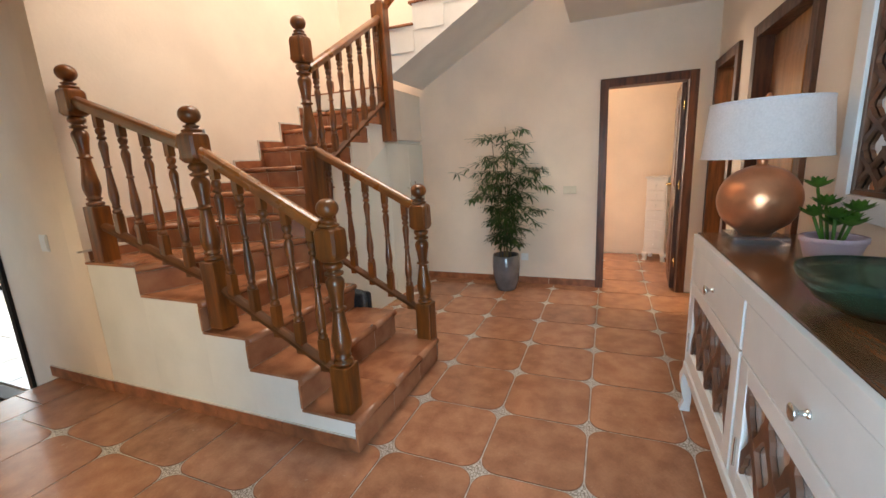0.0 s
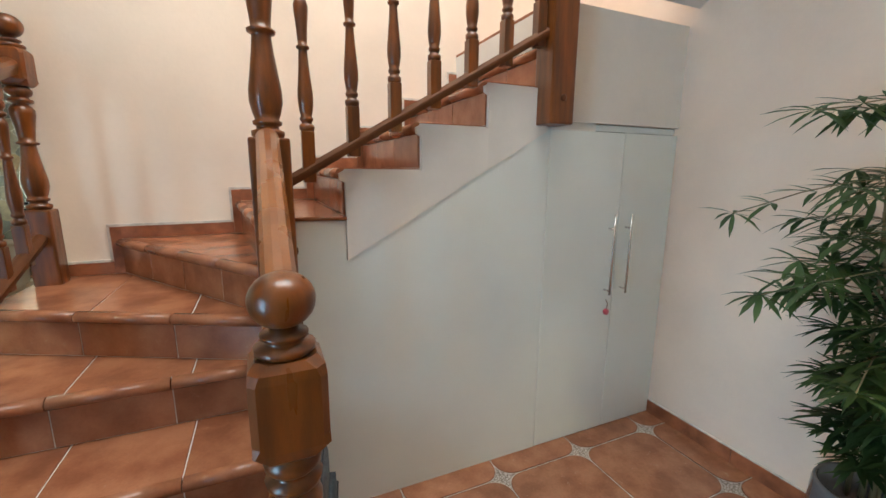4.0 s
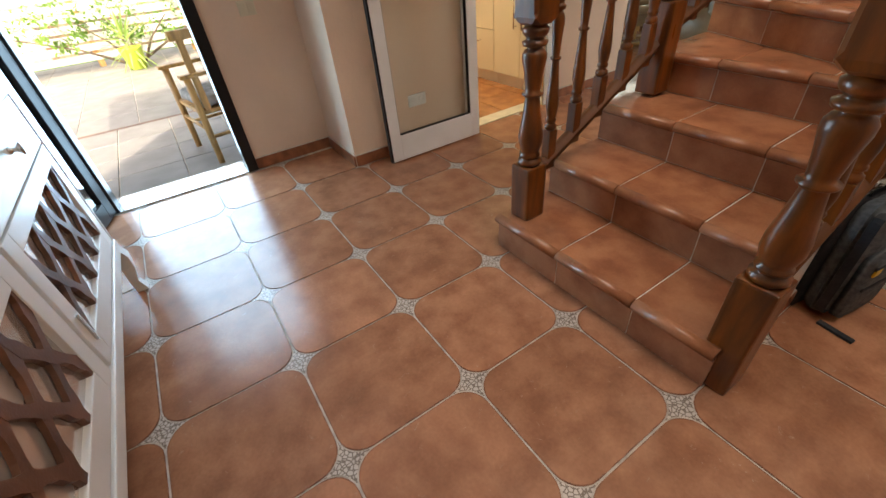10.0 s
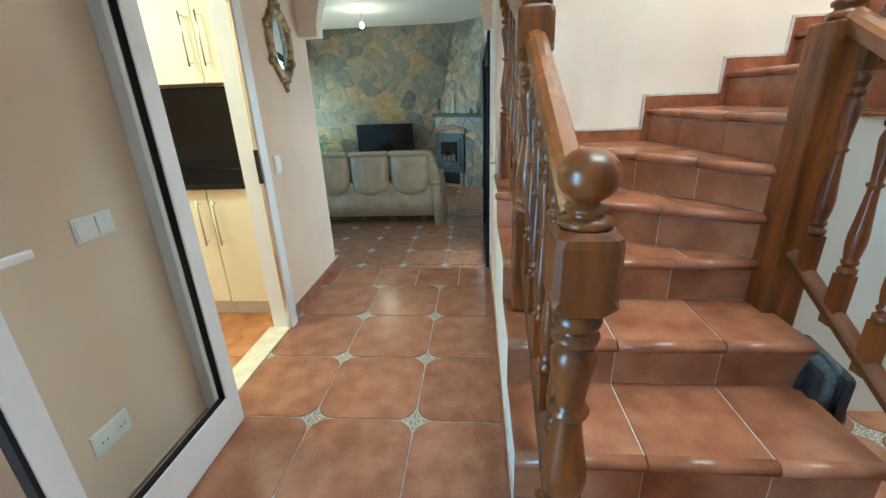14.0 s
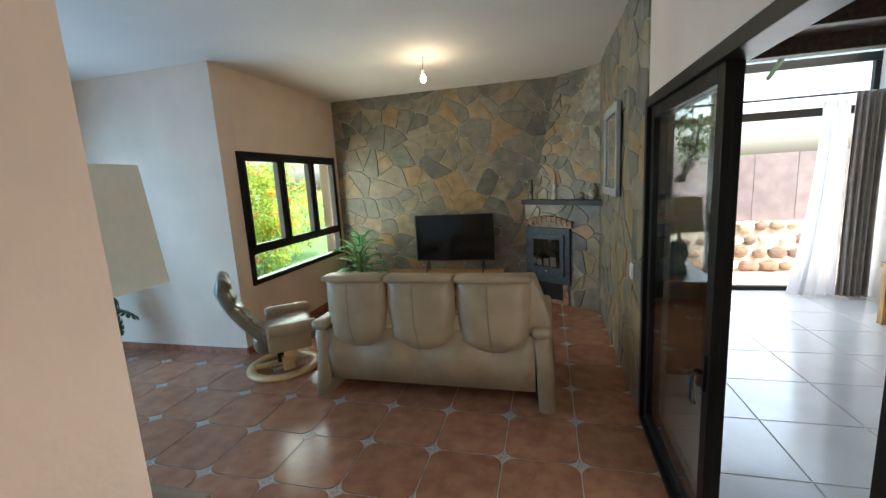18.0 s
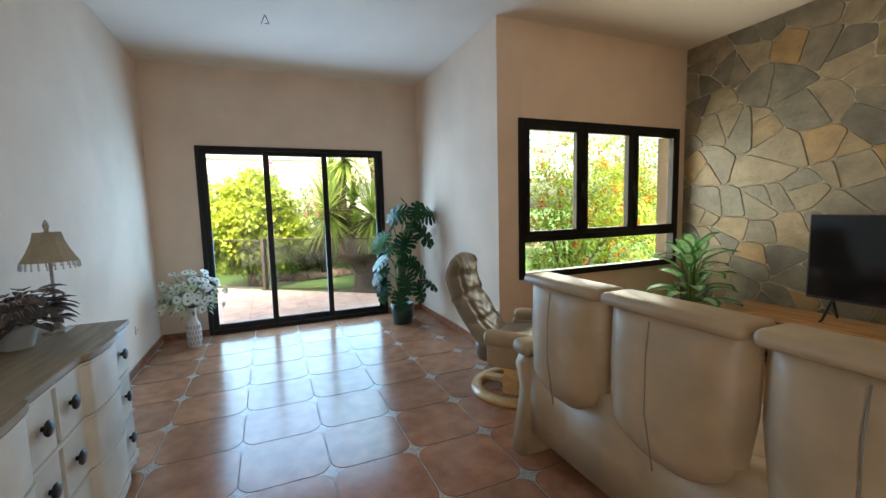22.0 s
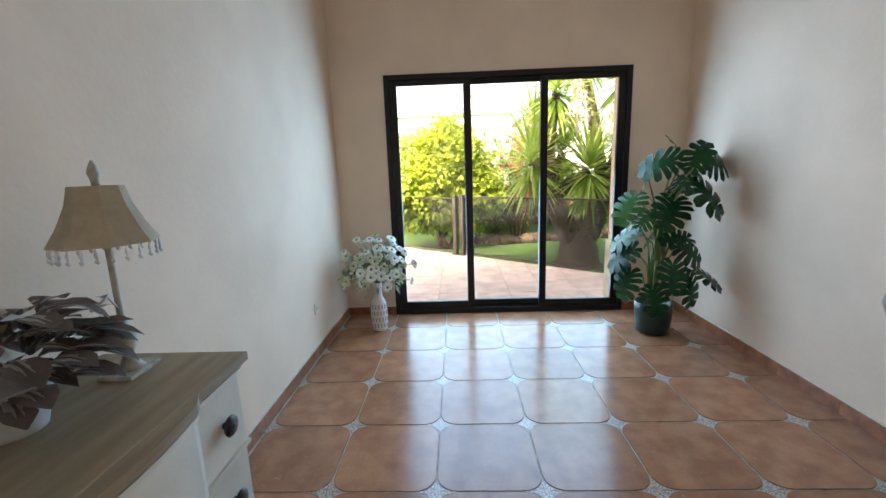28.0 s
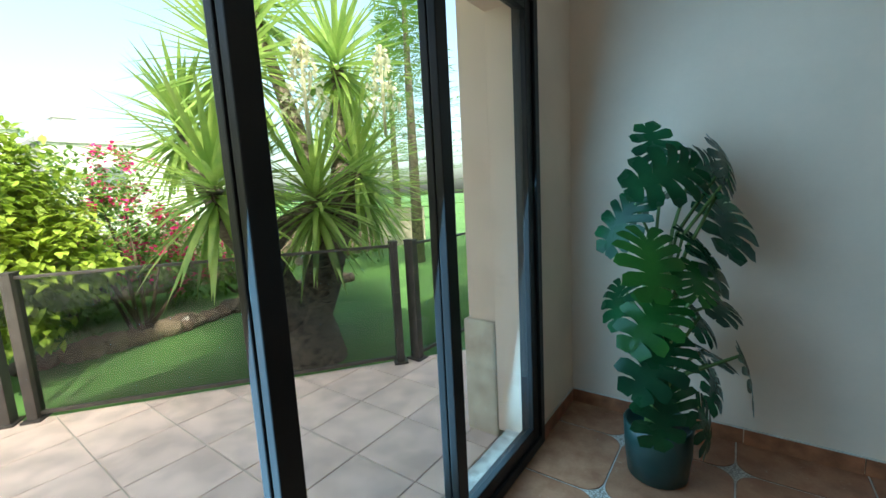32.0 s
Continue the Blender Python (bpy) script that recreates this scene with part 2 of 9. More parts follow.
# ---- mesh helpers ----
def part(name, bm, material, parent=None, label="", smooth=False):
    me = bpy.data.meshes.new(name)
    bmesh.ops.recalc_face_normals(bm, faces=bm.faces[:])
    bm.to_mesh(me)
    bm.free()
    mats = material if isinstance(material, (list, tuple)) else [material]
    for m in mats:
        me.materials.append(m)
    if smooth:
        for p in me.polygons:
            p.use_smooth = True
    ob = new(name, me)
    ob.parent = parent
    if label:
        ob["label"] = label
    return ob


def thing(name, label, category, group="", at=(0, 0, 0), turn=0.0):
    ob = new(name)
    ob.empty_display_size = 0.1
    ob.location, ob.rotation_euler = at, (0, 0, radians(turn))
    return tagged(ob, label, category, group)


def struct(name, bm, material, label="", smooth=False):
    ob = part(name, bm, material, None, "", smooth)
    return tagged(ob, label, "", "", "structure")


def box(bm, x0, x1, y0, y1, z0, z1, bevel=0.0, slot=0, m=None):
    vs = [bm.verts.new(p) for p in ((x0, y0, z0), (x1, y0, z0), (x1, y1, z0), (x0, y1, z0), (x0, y0, z1), (x1, y0, z1), (x1, y1, z1), (x0, y1, z1))]
    fs = [bm.faces.new([vs[i] for i in q]) for q in ((3, 2, 1, 0), (4, 5, 6, 7), (0, 1, 5, 4), (1, 2, 6, 5), (2, 3, 7, 6), (3, 0, 4, 7))]
    for f in fs:
        f.material_index = slot
    if bevel:
        es = list({e for f in fs for e in f.edges})
        r = bmesh.ops.bevel(bm, geom=es, offset=bevel, segments=2, profile=0.6, affect="EDGES")
        vs = list({v for f in r["faces"] for v in f.verts} | {v for v in vs if v.is_valid})
        for f in r["faces"]:
            f.material_index = slot
    if m is not None:
        bmesh.ops.transform(bm, matrix=m, verts=vs)
    return bm


def boxm(x0, x1, y0, y1, z0, z1, bevel=0.0, m=None):
    return box(bmesh.new(), x0, x1, y0, y1, z0, z1, bevel, 0, m)


def lathe(bm, profile, seg=16, m=None, slot=0, cap=True):
    """Turn a profile of (z, r) round z."""
    rings = []
    for z, r in profile:
        rings.append([bm.verts.new((r * math.cos(2 * math.pi * k / seg), r * math.sin(2 * math.pi * k / seg), z)) for k in range(seg)])
    fs = []
    for a, b in zip(rings, rings[1:]):
        for k in range(seg):
            fs.append(bm.faces.new((a[k], a[(k + 1) % seg], b[(k + 1) % seg], b[k])))
    if cap:
        fs += [bm.faces.new(rings[0][::-1]), bm.faces.new(rings[-1])]
    for f in fs:
        f.material_index, f.smooth = slot, True
    if m is not None:
        bmesh.ops.transform(bm, matrix=m, verts=[v for r in rings for v in r])
    return bm


def tube(bm, pts, r, seg=8, slot=0, taper=None):
    """A round bar along points."""
    pts = [Vector(p) for p in pts]
    rings = []
    for i, p in enumerate(pts):
        d = (pts[min(i + 1, len(pts) - 1)] - pts[max(i - 1, 0)]).normalized()
        u = d.orthogonal().normalized() if abs(d.z) > 0.95 else d.cross(Vector((0, 0, 1))).normalized()
        w = d.cross(u)
        rr = r if taper is None else r + (taper - r) * i / (len(pts) - 1)
        rings.append([bm.verts.new(p + rr * (math.cos(2 * math.pi * k / seg) * u + math.sin(2 * math.pi * k / seg) * w)) for k in range(seg)])
    for a, b in zip(rings, rings[1:]):
        for k in range(seg):
            f = bm.faces.new((a[k], a[(k + 1) % seg], b[(k + 1) % seg], b[k]))
            f.material_index, f.smooth = slot, True
    bm.faces.new(rings[0][::-1]).material_index = slot
    bm.faces.new(rings[-1]).material_index = slot
    return bm


def prism(bm, poly, z0, z1, slot=0, inset=0.0, top_slot=None):
    """Stand a flat polygon (x, y) up from z0 to z1; inset draws the top in for a chamfer."""
    c = Vector((sum(p[0] for p in poly) / len(poly), sum(p[1] for p in poly) / len(poly)))
    lo = [bm.verts.new((p[0], p[1], z0)) for p in poly]
    if inset:
        mid = [bm.verts.new((p[0], p[1], z1 - inset)) for p in poly]
        hi = []
        for p in poly:
            d = c - Vector(p[:2])
            q = Vector(p[:2]) + d * min(0.4, inset / max(d.length, 1e-6))
            hi.append(bm.verts.new((q.x, q.y, z1)))
        loops = (lo, mid, hi)
    else:
        loops = (lo, [bm.verts.new((p[0], p[1], z1)) for p in poly])
    k = len(poly)
    for a, b in zip(loops, loops[1:]):
        for i in range(k):
            bm.faces.new((a[i], a[(i + 1) % k], b[(i + 1) % k], b[i])).material_index = slot
    bm.faces.new(loops[-1]).material_index = slot if top_slot is None else top_slot
    bm.faces.new(lo[::-1]).material_index = slot
    return bm


def clip_poly(poly, a, b, c):
    """The part of a polygon where a*x + b*y <= c."""
    out = []
    for i, p in enumerate(poly):
        q = poly[(i + 1) % len(poly)]
        dp, dq = a * p[0] + b * p[1] - c, a * q[0] + b * q[1] - c
        if dp <= 0:
            out.append(p)
        if dp * dq < 0:
            s = dp / (dp - dq)
            out.append((p[0] + s * (q[0] - p[0]), p[1] + s * (q[1] - p[1])))
    return out


def clip_rect(poly, x0, x1, y0, y1):
    for a, b, c in ((-1, 0, -x0), (1, 0, x1), (0, -1, -y0), (0, 1, y1)):
        poly = clip_poly(poly, a, b, c)
        if len(poly) < 3:
            return []
    return poly


def shrink(poly, d):
    """A convex polygon drawn in by d on every side."""
    out = poly
    n = len(poly)
    area = sum(poly[i][0] * poly[(i + 1) % n][1] - poly[(i + 1) % n][0] * poly[i][1] for i in range(n))
    s = 1 if area > 0 else -1
    for i in range(n):
        p, q = poly[i], poly[(i + 1) % n]
        ex, ey = q[0] - p[0], q[1] - p[1]
        ln = math.hypot(ex, ey)
        if ln < 1e-6:
            continue
        nx, ny = s * ey / ln, -s * ex / ln
        out = clip_poly(out, nx, ny, nx * p[0] + ny * p[1] - d)
        if len(out) < 3:
            return []
    return out


def wall(name, axis, a, b, s0, s1, z0, z1, holes=(), material=None, label=""):
    """A wall between a and b across its thickness (axis x or y), from s0 to s1 along it, with holes (s0, s1, z0, z1)."""
    ss = sorted({s0, s1, *[v for h in holes for v in h[:2] if s0 < v < s1]})
    zs = sorted({z0, z1, *[v for h in holes for v in h[2:] if z0 < v < z1]})
    solid = lambda i, j: 0 <= i < len(ss) - 1 and 0 <= j < len(zs) - 1 and not any(h[0] < (ss[i] + ss[i + 1]) / 2 < h[1] and h[2] < (zs[j] + zs[j + 1]) / 2 < h[3] for h in holes)
    P = (lambda t, s, z: (t, s, z)) if axis == "x" else (lambda t, s, z: (s, t, z))
    bm = bmesh.new()
    cache = {}

    def V(t, s, z):
        k = (t, s, z)
        if k not in cache:
            cache[k] = bm.verts.new(P(t, s, z))
        return cache[k]
    for i in range(len(ss) - 1):
        for j in range(len(zs) - 1):
            if not solid(i, j):
                continue
            sa, sb, za, zb = ss[i], ss[i + 1], zs[j], zs[j + 1]
            for t in (a, b):
                bm.faces.new((V(t, sa, za), V(t, sb, za), V(t, sb, zb), V(t, sa, zb)))
            if not solid(i - 1, j):
                bm.faces.new((V(a, sa, za), V(b, sa, za), V(b, sa, zb), V(a, sa, zb)))
            if not solid(i + 1, j):
                bm.faces.new((V(a, sb, za), V(b, sb, za), V(b, sb, zb), V(a, sb, zb)))
            if not solid(i, j - 1):
                bm.faces.new((V(a, sa, za), V(b, sa, za), V(b, sb, za), V(a, sb, za)))
            if not solid(i, j + 1):
                bm.faces.new((V(a, sa, zb), V(b, sa, zb), V(b, sb, zb), V(a, sb, zb)))
    return struct(name, bm, material or PLASTER, label or "smooth painted plaster wall in pale peach")

# ---- plan ----
T = 0.46                                   # floor tile pitch
X0, Y0 = 2.93, 0.02                        # a tile crossing in the hall
GX, GY, GZ = 1.025, 4.51, -0.36            # a tile crossing in the living room, and its floor
XW, XE, YS, YB, XL, XR = -0.33, 4.47, -0.90, 2.95, 0.16, 1.48
LX, LS, LN, WX, SY = -4.385, 3.57, 6.61, -2.29, 8.96
HC, LC, TOP = 2.62, 2.63, 5.1              # hall ceiling, living ceiling, stairwell top

# walls of the hall
wall("wall_front", "x", XW - 0.20, XW, YS, 0.89, -0.02, HC, [(-0.58, 0.31, -0.05, 2.06)])
wall("wall_jog", "y", 0.89, 1.07, XW - 0.20, XL, -0.02, HC)
wall("wall_hall_west", "x", XL - 0.07, XL, 1.07, 3.615, -0.02, HC, [(1.88, 2.62, -0.05, 2.07)])
wall("wall_south", "y", YS - 0.13, YS, XW - 0.20, XE + 0.13, -0.02, HC, [(2.56, 3.36, -0.05, 2.05), (3.83, 4.40, -0.05, 2.05)], material=HALL_PLASTER, label="smooth plaster wall painted warm white")
wall("wall_east", "x", XE, XE + 0.13, YS, YB + 0.15, -0.02, TOP, [(-0.69, -0.01, -0.05, 2.0)], material=HALL_PLASTER, label="smooth plaster wall painted warm white")
wall("wall_stair_back", "y", YB, YB + 0.15, XR, XE, -0.02, TOP, material=HALL_PLASTER, label="smooth plaster wall painted warm white")
wall("wall_hall_east", "x", XR, XR + 0.15, YB + 0.15, 3.93, -0.36, HC, material=HALL_PLASTER, label="smooth plaster wall painted warm white")
# walls of the living room
wall("wall_living_south", "y", LS - 0.15, LS, LX - 0.25, XL - 0.07, GZ - 0.02, LC)
wall("wall_slider", "x", LX - 0.25, LX, LS, LN + 0.25, GZ - 0.02, LC, [(4.03, 6.13, GZ - 0.05, 1.775)])
wall("wall_north", "y", LN, LN + 0.25, LX, WX, GZ - 0.02, LC)
wall("wall_window", "x", WX - 0.25, WX, LN + 0.25, SY + 0.2, GZ - 0.02, LC, [(6.82, 8.86, 0.345, 1.80)])
wall("wall_stone_north_core", "y", SY + 0.03, SY + 0.25, WX, XR + 0.15, GZ - 0.02, LC, material=GROUT, label="mortar bed of a crazy-paved stone wall")
wall("wall_living_east", "x", XR, XR + 0.15, 3.93, 6.03, GZ - 0.02, LC, [(3.95, 6.03, GZ - 0.05, 1.80)])
wall("wall_stone_east_core", "x", XR + 0.02, XR + 0.15, 6.03, SY + 0.03, GZ - 0.02, LC, material=GROUT, label="mortar bed of a crazy-paved stone wall")


# arch between hall and living room
def arch_wall():
    bm = bmesh.new()
    x0, x1, cx, r, zs = XL, XR, 0.855, 0.565, 1.75
    ya, yb = 3.50, 3.615
    n = 24
    arc = [(cx - r * math.cos(math.pi * k / n), zs + r * math.sin(math.pi * k / n)) for k in range(n + 1)]
    low = [(x0, zs), *arc, (x1, zs)]
    for y in (ya, yb):
        for p, q in zip(low, low[1:]):
            if abs(p[0] - q[0]) > 1e-6:
                bm.faces.new([bm.verts.new(v) for v in ((p[0], y, p[1]), (q[0], y, q[1]), (q[0], y, HC), (p[0], y, HC))])
    for p, q in zip(low, low[1:]):
        bm.faces.new([bm.verts.new(v) for v in ((p[0], ya, p[1]), (q[0], ya, q[1]), (q[0], yb, q[1]), (p[0], yb, p[1]))])
    bmesh.ops.remove_doubles(bm, verts=bm.verts[:], dist=1e-5)
    struct("wall_arch", bm, HALL_PLASTER, "rounded plaster arch on small corbels between hall and living room")


arch_wall()
wall("wall_arch_top", "y", 3.50, 3.615, XL - 0.16, XR, HC, LC + 0.2)

# ceilings and floors slabs
def slab(name, x0, x1, y0, y1, z0, z1, material, label):
    return struct(name, boxm(x0, x1, y0, y1, z0, z1), material, label)


slab("ceiling_hall_west", XW - 0.2, 1.56, YS - 0.13, 3.67, HC, HC + 0.2, CEILING, "flat painted plaster ceiling")
slab("ceiling_hall_south", 1.56, XE, YS - 0.13, 0.35, HC, HC + 0.2, CEILING, "flat painted plaster ceiling")
slab("ceiling_living", LX - 0.25, XR + 0.15, LS - 0.15, SY + 0.25, LC, LC + 0.2, CEILING, "flat white painted ceiling of the living room")
wall("wall_upper_west", "x", 1.41, 1.56, -0.9, YB + 0.15, HC + 0.2, TOP)
wall("wall_upper_south", "y", -1.03, -0.9, 1.41, XE, HC + 0.2, TOP)
wall("ceiling_stairwell", "y", -1.0, YB + 0.15, 1.41, XE + 0.13, TOP, TOP + 0.15, (), CEILING, "stairwell ceiling")
slab("floor_base_hall", XW - 0.25, XE + 0.13, YS - 0.2, 3.57, -0.15, -0.003, GROUT, "grout bed of the hall floor")
slab("floor_base_living", LX - 0.2, XR + 0.15, 3.50, SY + 0.1, GZ - 0.2, GZ - 0.003, GROUT, "grout bed of the living room floor")


# ---- floor tiles ----
def tile_outline(r=0.085, gap=0.0028, n=6):
    h = T / 2 - gap
    pts = []
    for cx, cy, a0 in ((h, h, 0), (-h, h, 90), (-h, -h, 180), (h, -h, 270)):
        sx, sy = (1 if cx > 0 else -1), (1 if cy > 0 else -1)
        ox, oy = cx - sx * r, cy - sy * r
        for k in range(n + 1):
            a = radians(a0 + 90 * k / n)
            pts.append((ox + r * math.cos(a), oy + r * math.sin(a)))
    return pts


def tile_mesh(name, clip=None):
    bm = bmesh.new()
    outer, inner = tile_outline(), [(x * 0.984, y * 0.984) for x, y in tile_outline()]
    if clip:
        outer, inner = clip_rect(outer, *clip), clip_rect(inner, *clip)
        prism(bm, outer, -0.008, 0.0)
        me = bpy.data.meshes.new(name)
        bm.to_mesh(me)
        me.materials.append(TILE)
        return me
    lo = [bm.verts.new((x, y, -0.008)) for x, y in outer]
    hi = [bm.verts.new((x * 0.996, y * 0.996, 0.0)) for x, y in outer]
    mid = [bm.verts.new((x, y, 0.0)) for x, y in inner]
    n = len(outer)
    for i in range(n):
        bm.faces.new((lo[i], lo[(i + 1) % n], hi[(i + 1) % n], hi[i])).material_index = 1
        bm.faces.new((hi[i], hi[(i + 1) % n], mid[(i + 1) % n], mid[i])).material_index = 1
    bm.faces.new(mid).material_index = 0
    bmesh.ops.recalc_face_normals(bm, faces=bm.faces[:])
    me = bpy.data.meshes.new(name)
    bm.to_mesh(me)
    me.materials.append(TILE)
    me.materials.append(TILE_RIM)
    return me


def star_mesh(r=0.083, n=6):
    bm = bmesh.new()
    pts = []
    for a0, (ox, oy) in ((180, (r, r)), (270, (-r, r)), (0, (-r, -r)), (90, (r, -r))):
        for k in range(n + 1):
            a = radians(a0 + 90 * (n - k) / n)
            pts.append((ox + r * math.cos(a), oy + r * math.sin(a)))
    pts.sort(key=lambda p: math.atan2(p[1], p[0]))
    c = bm.verts.new((0, 0, -0.0015))
    vs = [bm.verts.new((x, y, -0.0015)) for x, y in pts]
    for i in range(len(vs)):
        a, b = vs[i], vs[(i + 1) % len(vs)]
        if (a.co - b.co).length > 1e-5:
            bm.faces.new((c, a, b))
    me = bpy.data.meshes.new("star_inlay")
    bm.to_mesh(me)
    me.materials.append(STAR)
    return me


TILE_ME, STAR_ME = tile_mesh("floor_tile"), star_mesh()


def floor_field(name, label, gx, gy, gz, i0, i1, j0, j1, skip=lambda x, y: False, clips=None):
    """Tiles between crossings i0..i1 and j0..j1 with star inlays at the crossings."""
    fl = tagged(new(name), label, "floor", "", "structure")
    made = {}
    for i in range(i0, i1):
        for j in range(j0, j1):
            x, y = gx + T * (i + 0.5), gy + T * (j + 0.5)
            if skip(x, y):
                continue
            me = TILE_ME
            if clips:
                x0, x1, y0, y1 = clips
                lim = (max(-T, x0 - x), min(T, x1 - x), max(-T, y0 - y), min(T, y1 - y))
                if lim[0] > -T / 2 or lim[1] < T / 2 or lim[2] > -T / 2 or lim[3] < T / 2:
                    key = tuple(round(v, 3) for v in lim)
                    if key not in made:
                        made[key] = tile_mesh("floor_tile_cut", lim)
                    me = made[key]
            ob = new("floor_tile", me)
            ob.parent, ob.location = fl, (x, y, gz)
            ob.rotation_euler = (0, 0, radians(90 * ((i * 7 + j * 3) % 4)) if me is TILE_ME else 0)
    for i in range(i0, i1 + 1):
        for j in range(j0, j1 + 1):
            x, y = gx + T * i, gy + T * j
            if skip(x, y) or (clips and not (clips[0] + 0.05 < x < clips[1] - 0.05 and clips[2] + 0.05 < y < clips[3] - 0.05)):
                continue
            ob = new("star_inlay", STAR_ME)
            ob.parent, ob.location = fl, (x, y, gz)
    return fl

# ---- staircase ----
R = 0.176                                  # riser
SXL, SXR = 1.484, 2.46                      # flight one, outer faces
NY = [1.06, 1.38, 1.70, 2.01]              # noses of the first four steps
PV = (2.46, 2.00)                          # the winders turn about this post


def step_areas():
    """Tread polygons (x, y) by step, each from its own nose to the next riser."""
    sq = [(SXL, 2.01), (SXR, 2.01), (2.72, 2.01), (2.72, YB), (SXL, YB)]
    ends = [None, None, None, (SXL, 2.01), (SXL, 2.48), (1.80, YB), (2.35, YB), (2.72, YB)]
    out = {}
    for k in range(3):
        out[k + 1] = [(SXL, NY[k]), (SXR, NY[k]), (SXR, NY[k + 1]), (SXL, NY[k + 1])]
    out[4] = [(SXL, 2.01), PV, (SXL, 2.48)]
    out[5] = [(SXL, 2.48), PV, (1.80, YB), (SXL, YB)]
    out[6] = [PV, (2.35, YB), (1.80, YB)]
    out[7] = [PV, (2.74, 2.0), (2.74, YB), (2.35, YB)]
    for k in range(8, 13):
        x = 2.74 + 0.297 * (k - 8)
        out[k] = [(x, 2.0), (x + 0.297, 2.0), (x + 0.297, YB), (x, YB)]
    return out


def split_poly(poly, step=0.33, along="x"):
    lo = min(p[0 if along == "x" else 1] for p in poly)
    hi = max(p[0 if along == "x" else 1] for p in poly)
    n = max(1, round((hi - lo) / step))
    at = [lo + (hi - lo) * k / n for k in range(n + 1)]
    if along == "x" and lo < SXL + 0.1 and hi > 2.3:
        at = [lo, *JOINTS, hi]
    out = []
    for a, b in zip(at, at[1:]):
        q = clip_rect(poly, a, b, -9, 9) if along == "x" else clip_rect(poly, -9, 9, a, b)
        if len(q) >= 3:
            q = shrink(q, 0.0018)
            if len(q) >= 3:
                out.append(q)
    return out


JOINTS = (1.84, 2.19)                      # joint lines across the lower steps


def spans(p, q, step=0.33):
    """Fractions at which a run of step tiles is jointed: on the joint lines of the lower flight, else evenly."""
    if abs(p[1] - q[1]) < 1e-6 and abs(p[0] - SXL) < 0.1 and q[0] > 2.3:
        return [0.0] + [(x - p[0]) / (q[0] - p[0]) for x in JOINTS] + [1.0]
    n = max(1, round(math.hypot(q[0] - p[0], q[1] - p[1]) / step))
    return [k / n for k in range(n + 1)]


def tread_nose(p, q, z, name, parent):
    """A rounded nosing tile run between two points at the front of a tread."""
    cuts = spans(p, q)
    p, q = Vector((*p, 0)), Vector((*q, 0))
    d = (q - p).normalized()
    out = Vector((d.y, -d.x, 0))
    ln = (q - p).length
    prof = [(0.0, 0.0), (0.012, 0.0), (0.026, -0.006), (0.033, -0.018), (0.030, -0.031), (0.018, -0.040), (0.0, -0.042)]
    for c0, c1 in zip(cuts, cuts[1:]):
        a, b = p + d * (ln * c0 + 0.002), p + d * (ln * c1 - 0.002)
        bm = bmesh.new()
        ra = [bm.verts.new(a + out * u + Vector((0, 0, z + w))) for u, w in prof]
        rb = [bm.verts.new(b + out * u + Vector((0, 0, z + w))) for u, w in prof]
        for i in range(len(prof) - 1):
            bm.faces.new((ra[i], rb[i], rb[i + 1], ra[i + 1])).smooth = True
        bm.faces.new(ra)
        bm.faces.new(rb[::-1])
        part(name, bm, STEP_TILE, parent)


def riser_run(p, q, z0, z1, parent):
    cuts = spans(p, q)
    p, q = Vector((*p, 0)), Vector((*q, 0))
    d = (q - p).normalized()
    inw = Vector((-d.y, d.x, 0))
    ln = (q - p).length
    for c0, c1 in zip(cuts, cuts[1:]):
        a, b = p + d * (ln * c0 + 0.002), p + d * (ln * c1 - 0.002)
        bm = bmesh.new()
        quad = [a + inw * 0.004, b + inw * 0.004, b - inw * 0.009, a - inw * 0.009]
        prism(bm, [(v.x, v.y) for v in quad], z0 + 0.003, z1 - 0.044)
        part("riser_tile", bm, STEP_TILE, parent)
    quad = [p + d * 0.004 + inw * 0.003, q - d * 0.004 + inw * 0.003, q - d * 0.004 - inw * 0.0075, p + d * 0.004 - inw * 0.0075]
    part("riser_grout", prism(bmesh.new(), [(v.x, v.y) for v in quad], z0 + 0.001, z1 - 0.043), PALE_GROUT, parent)


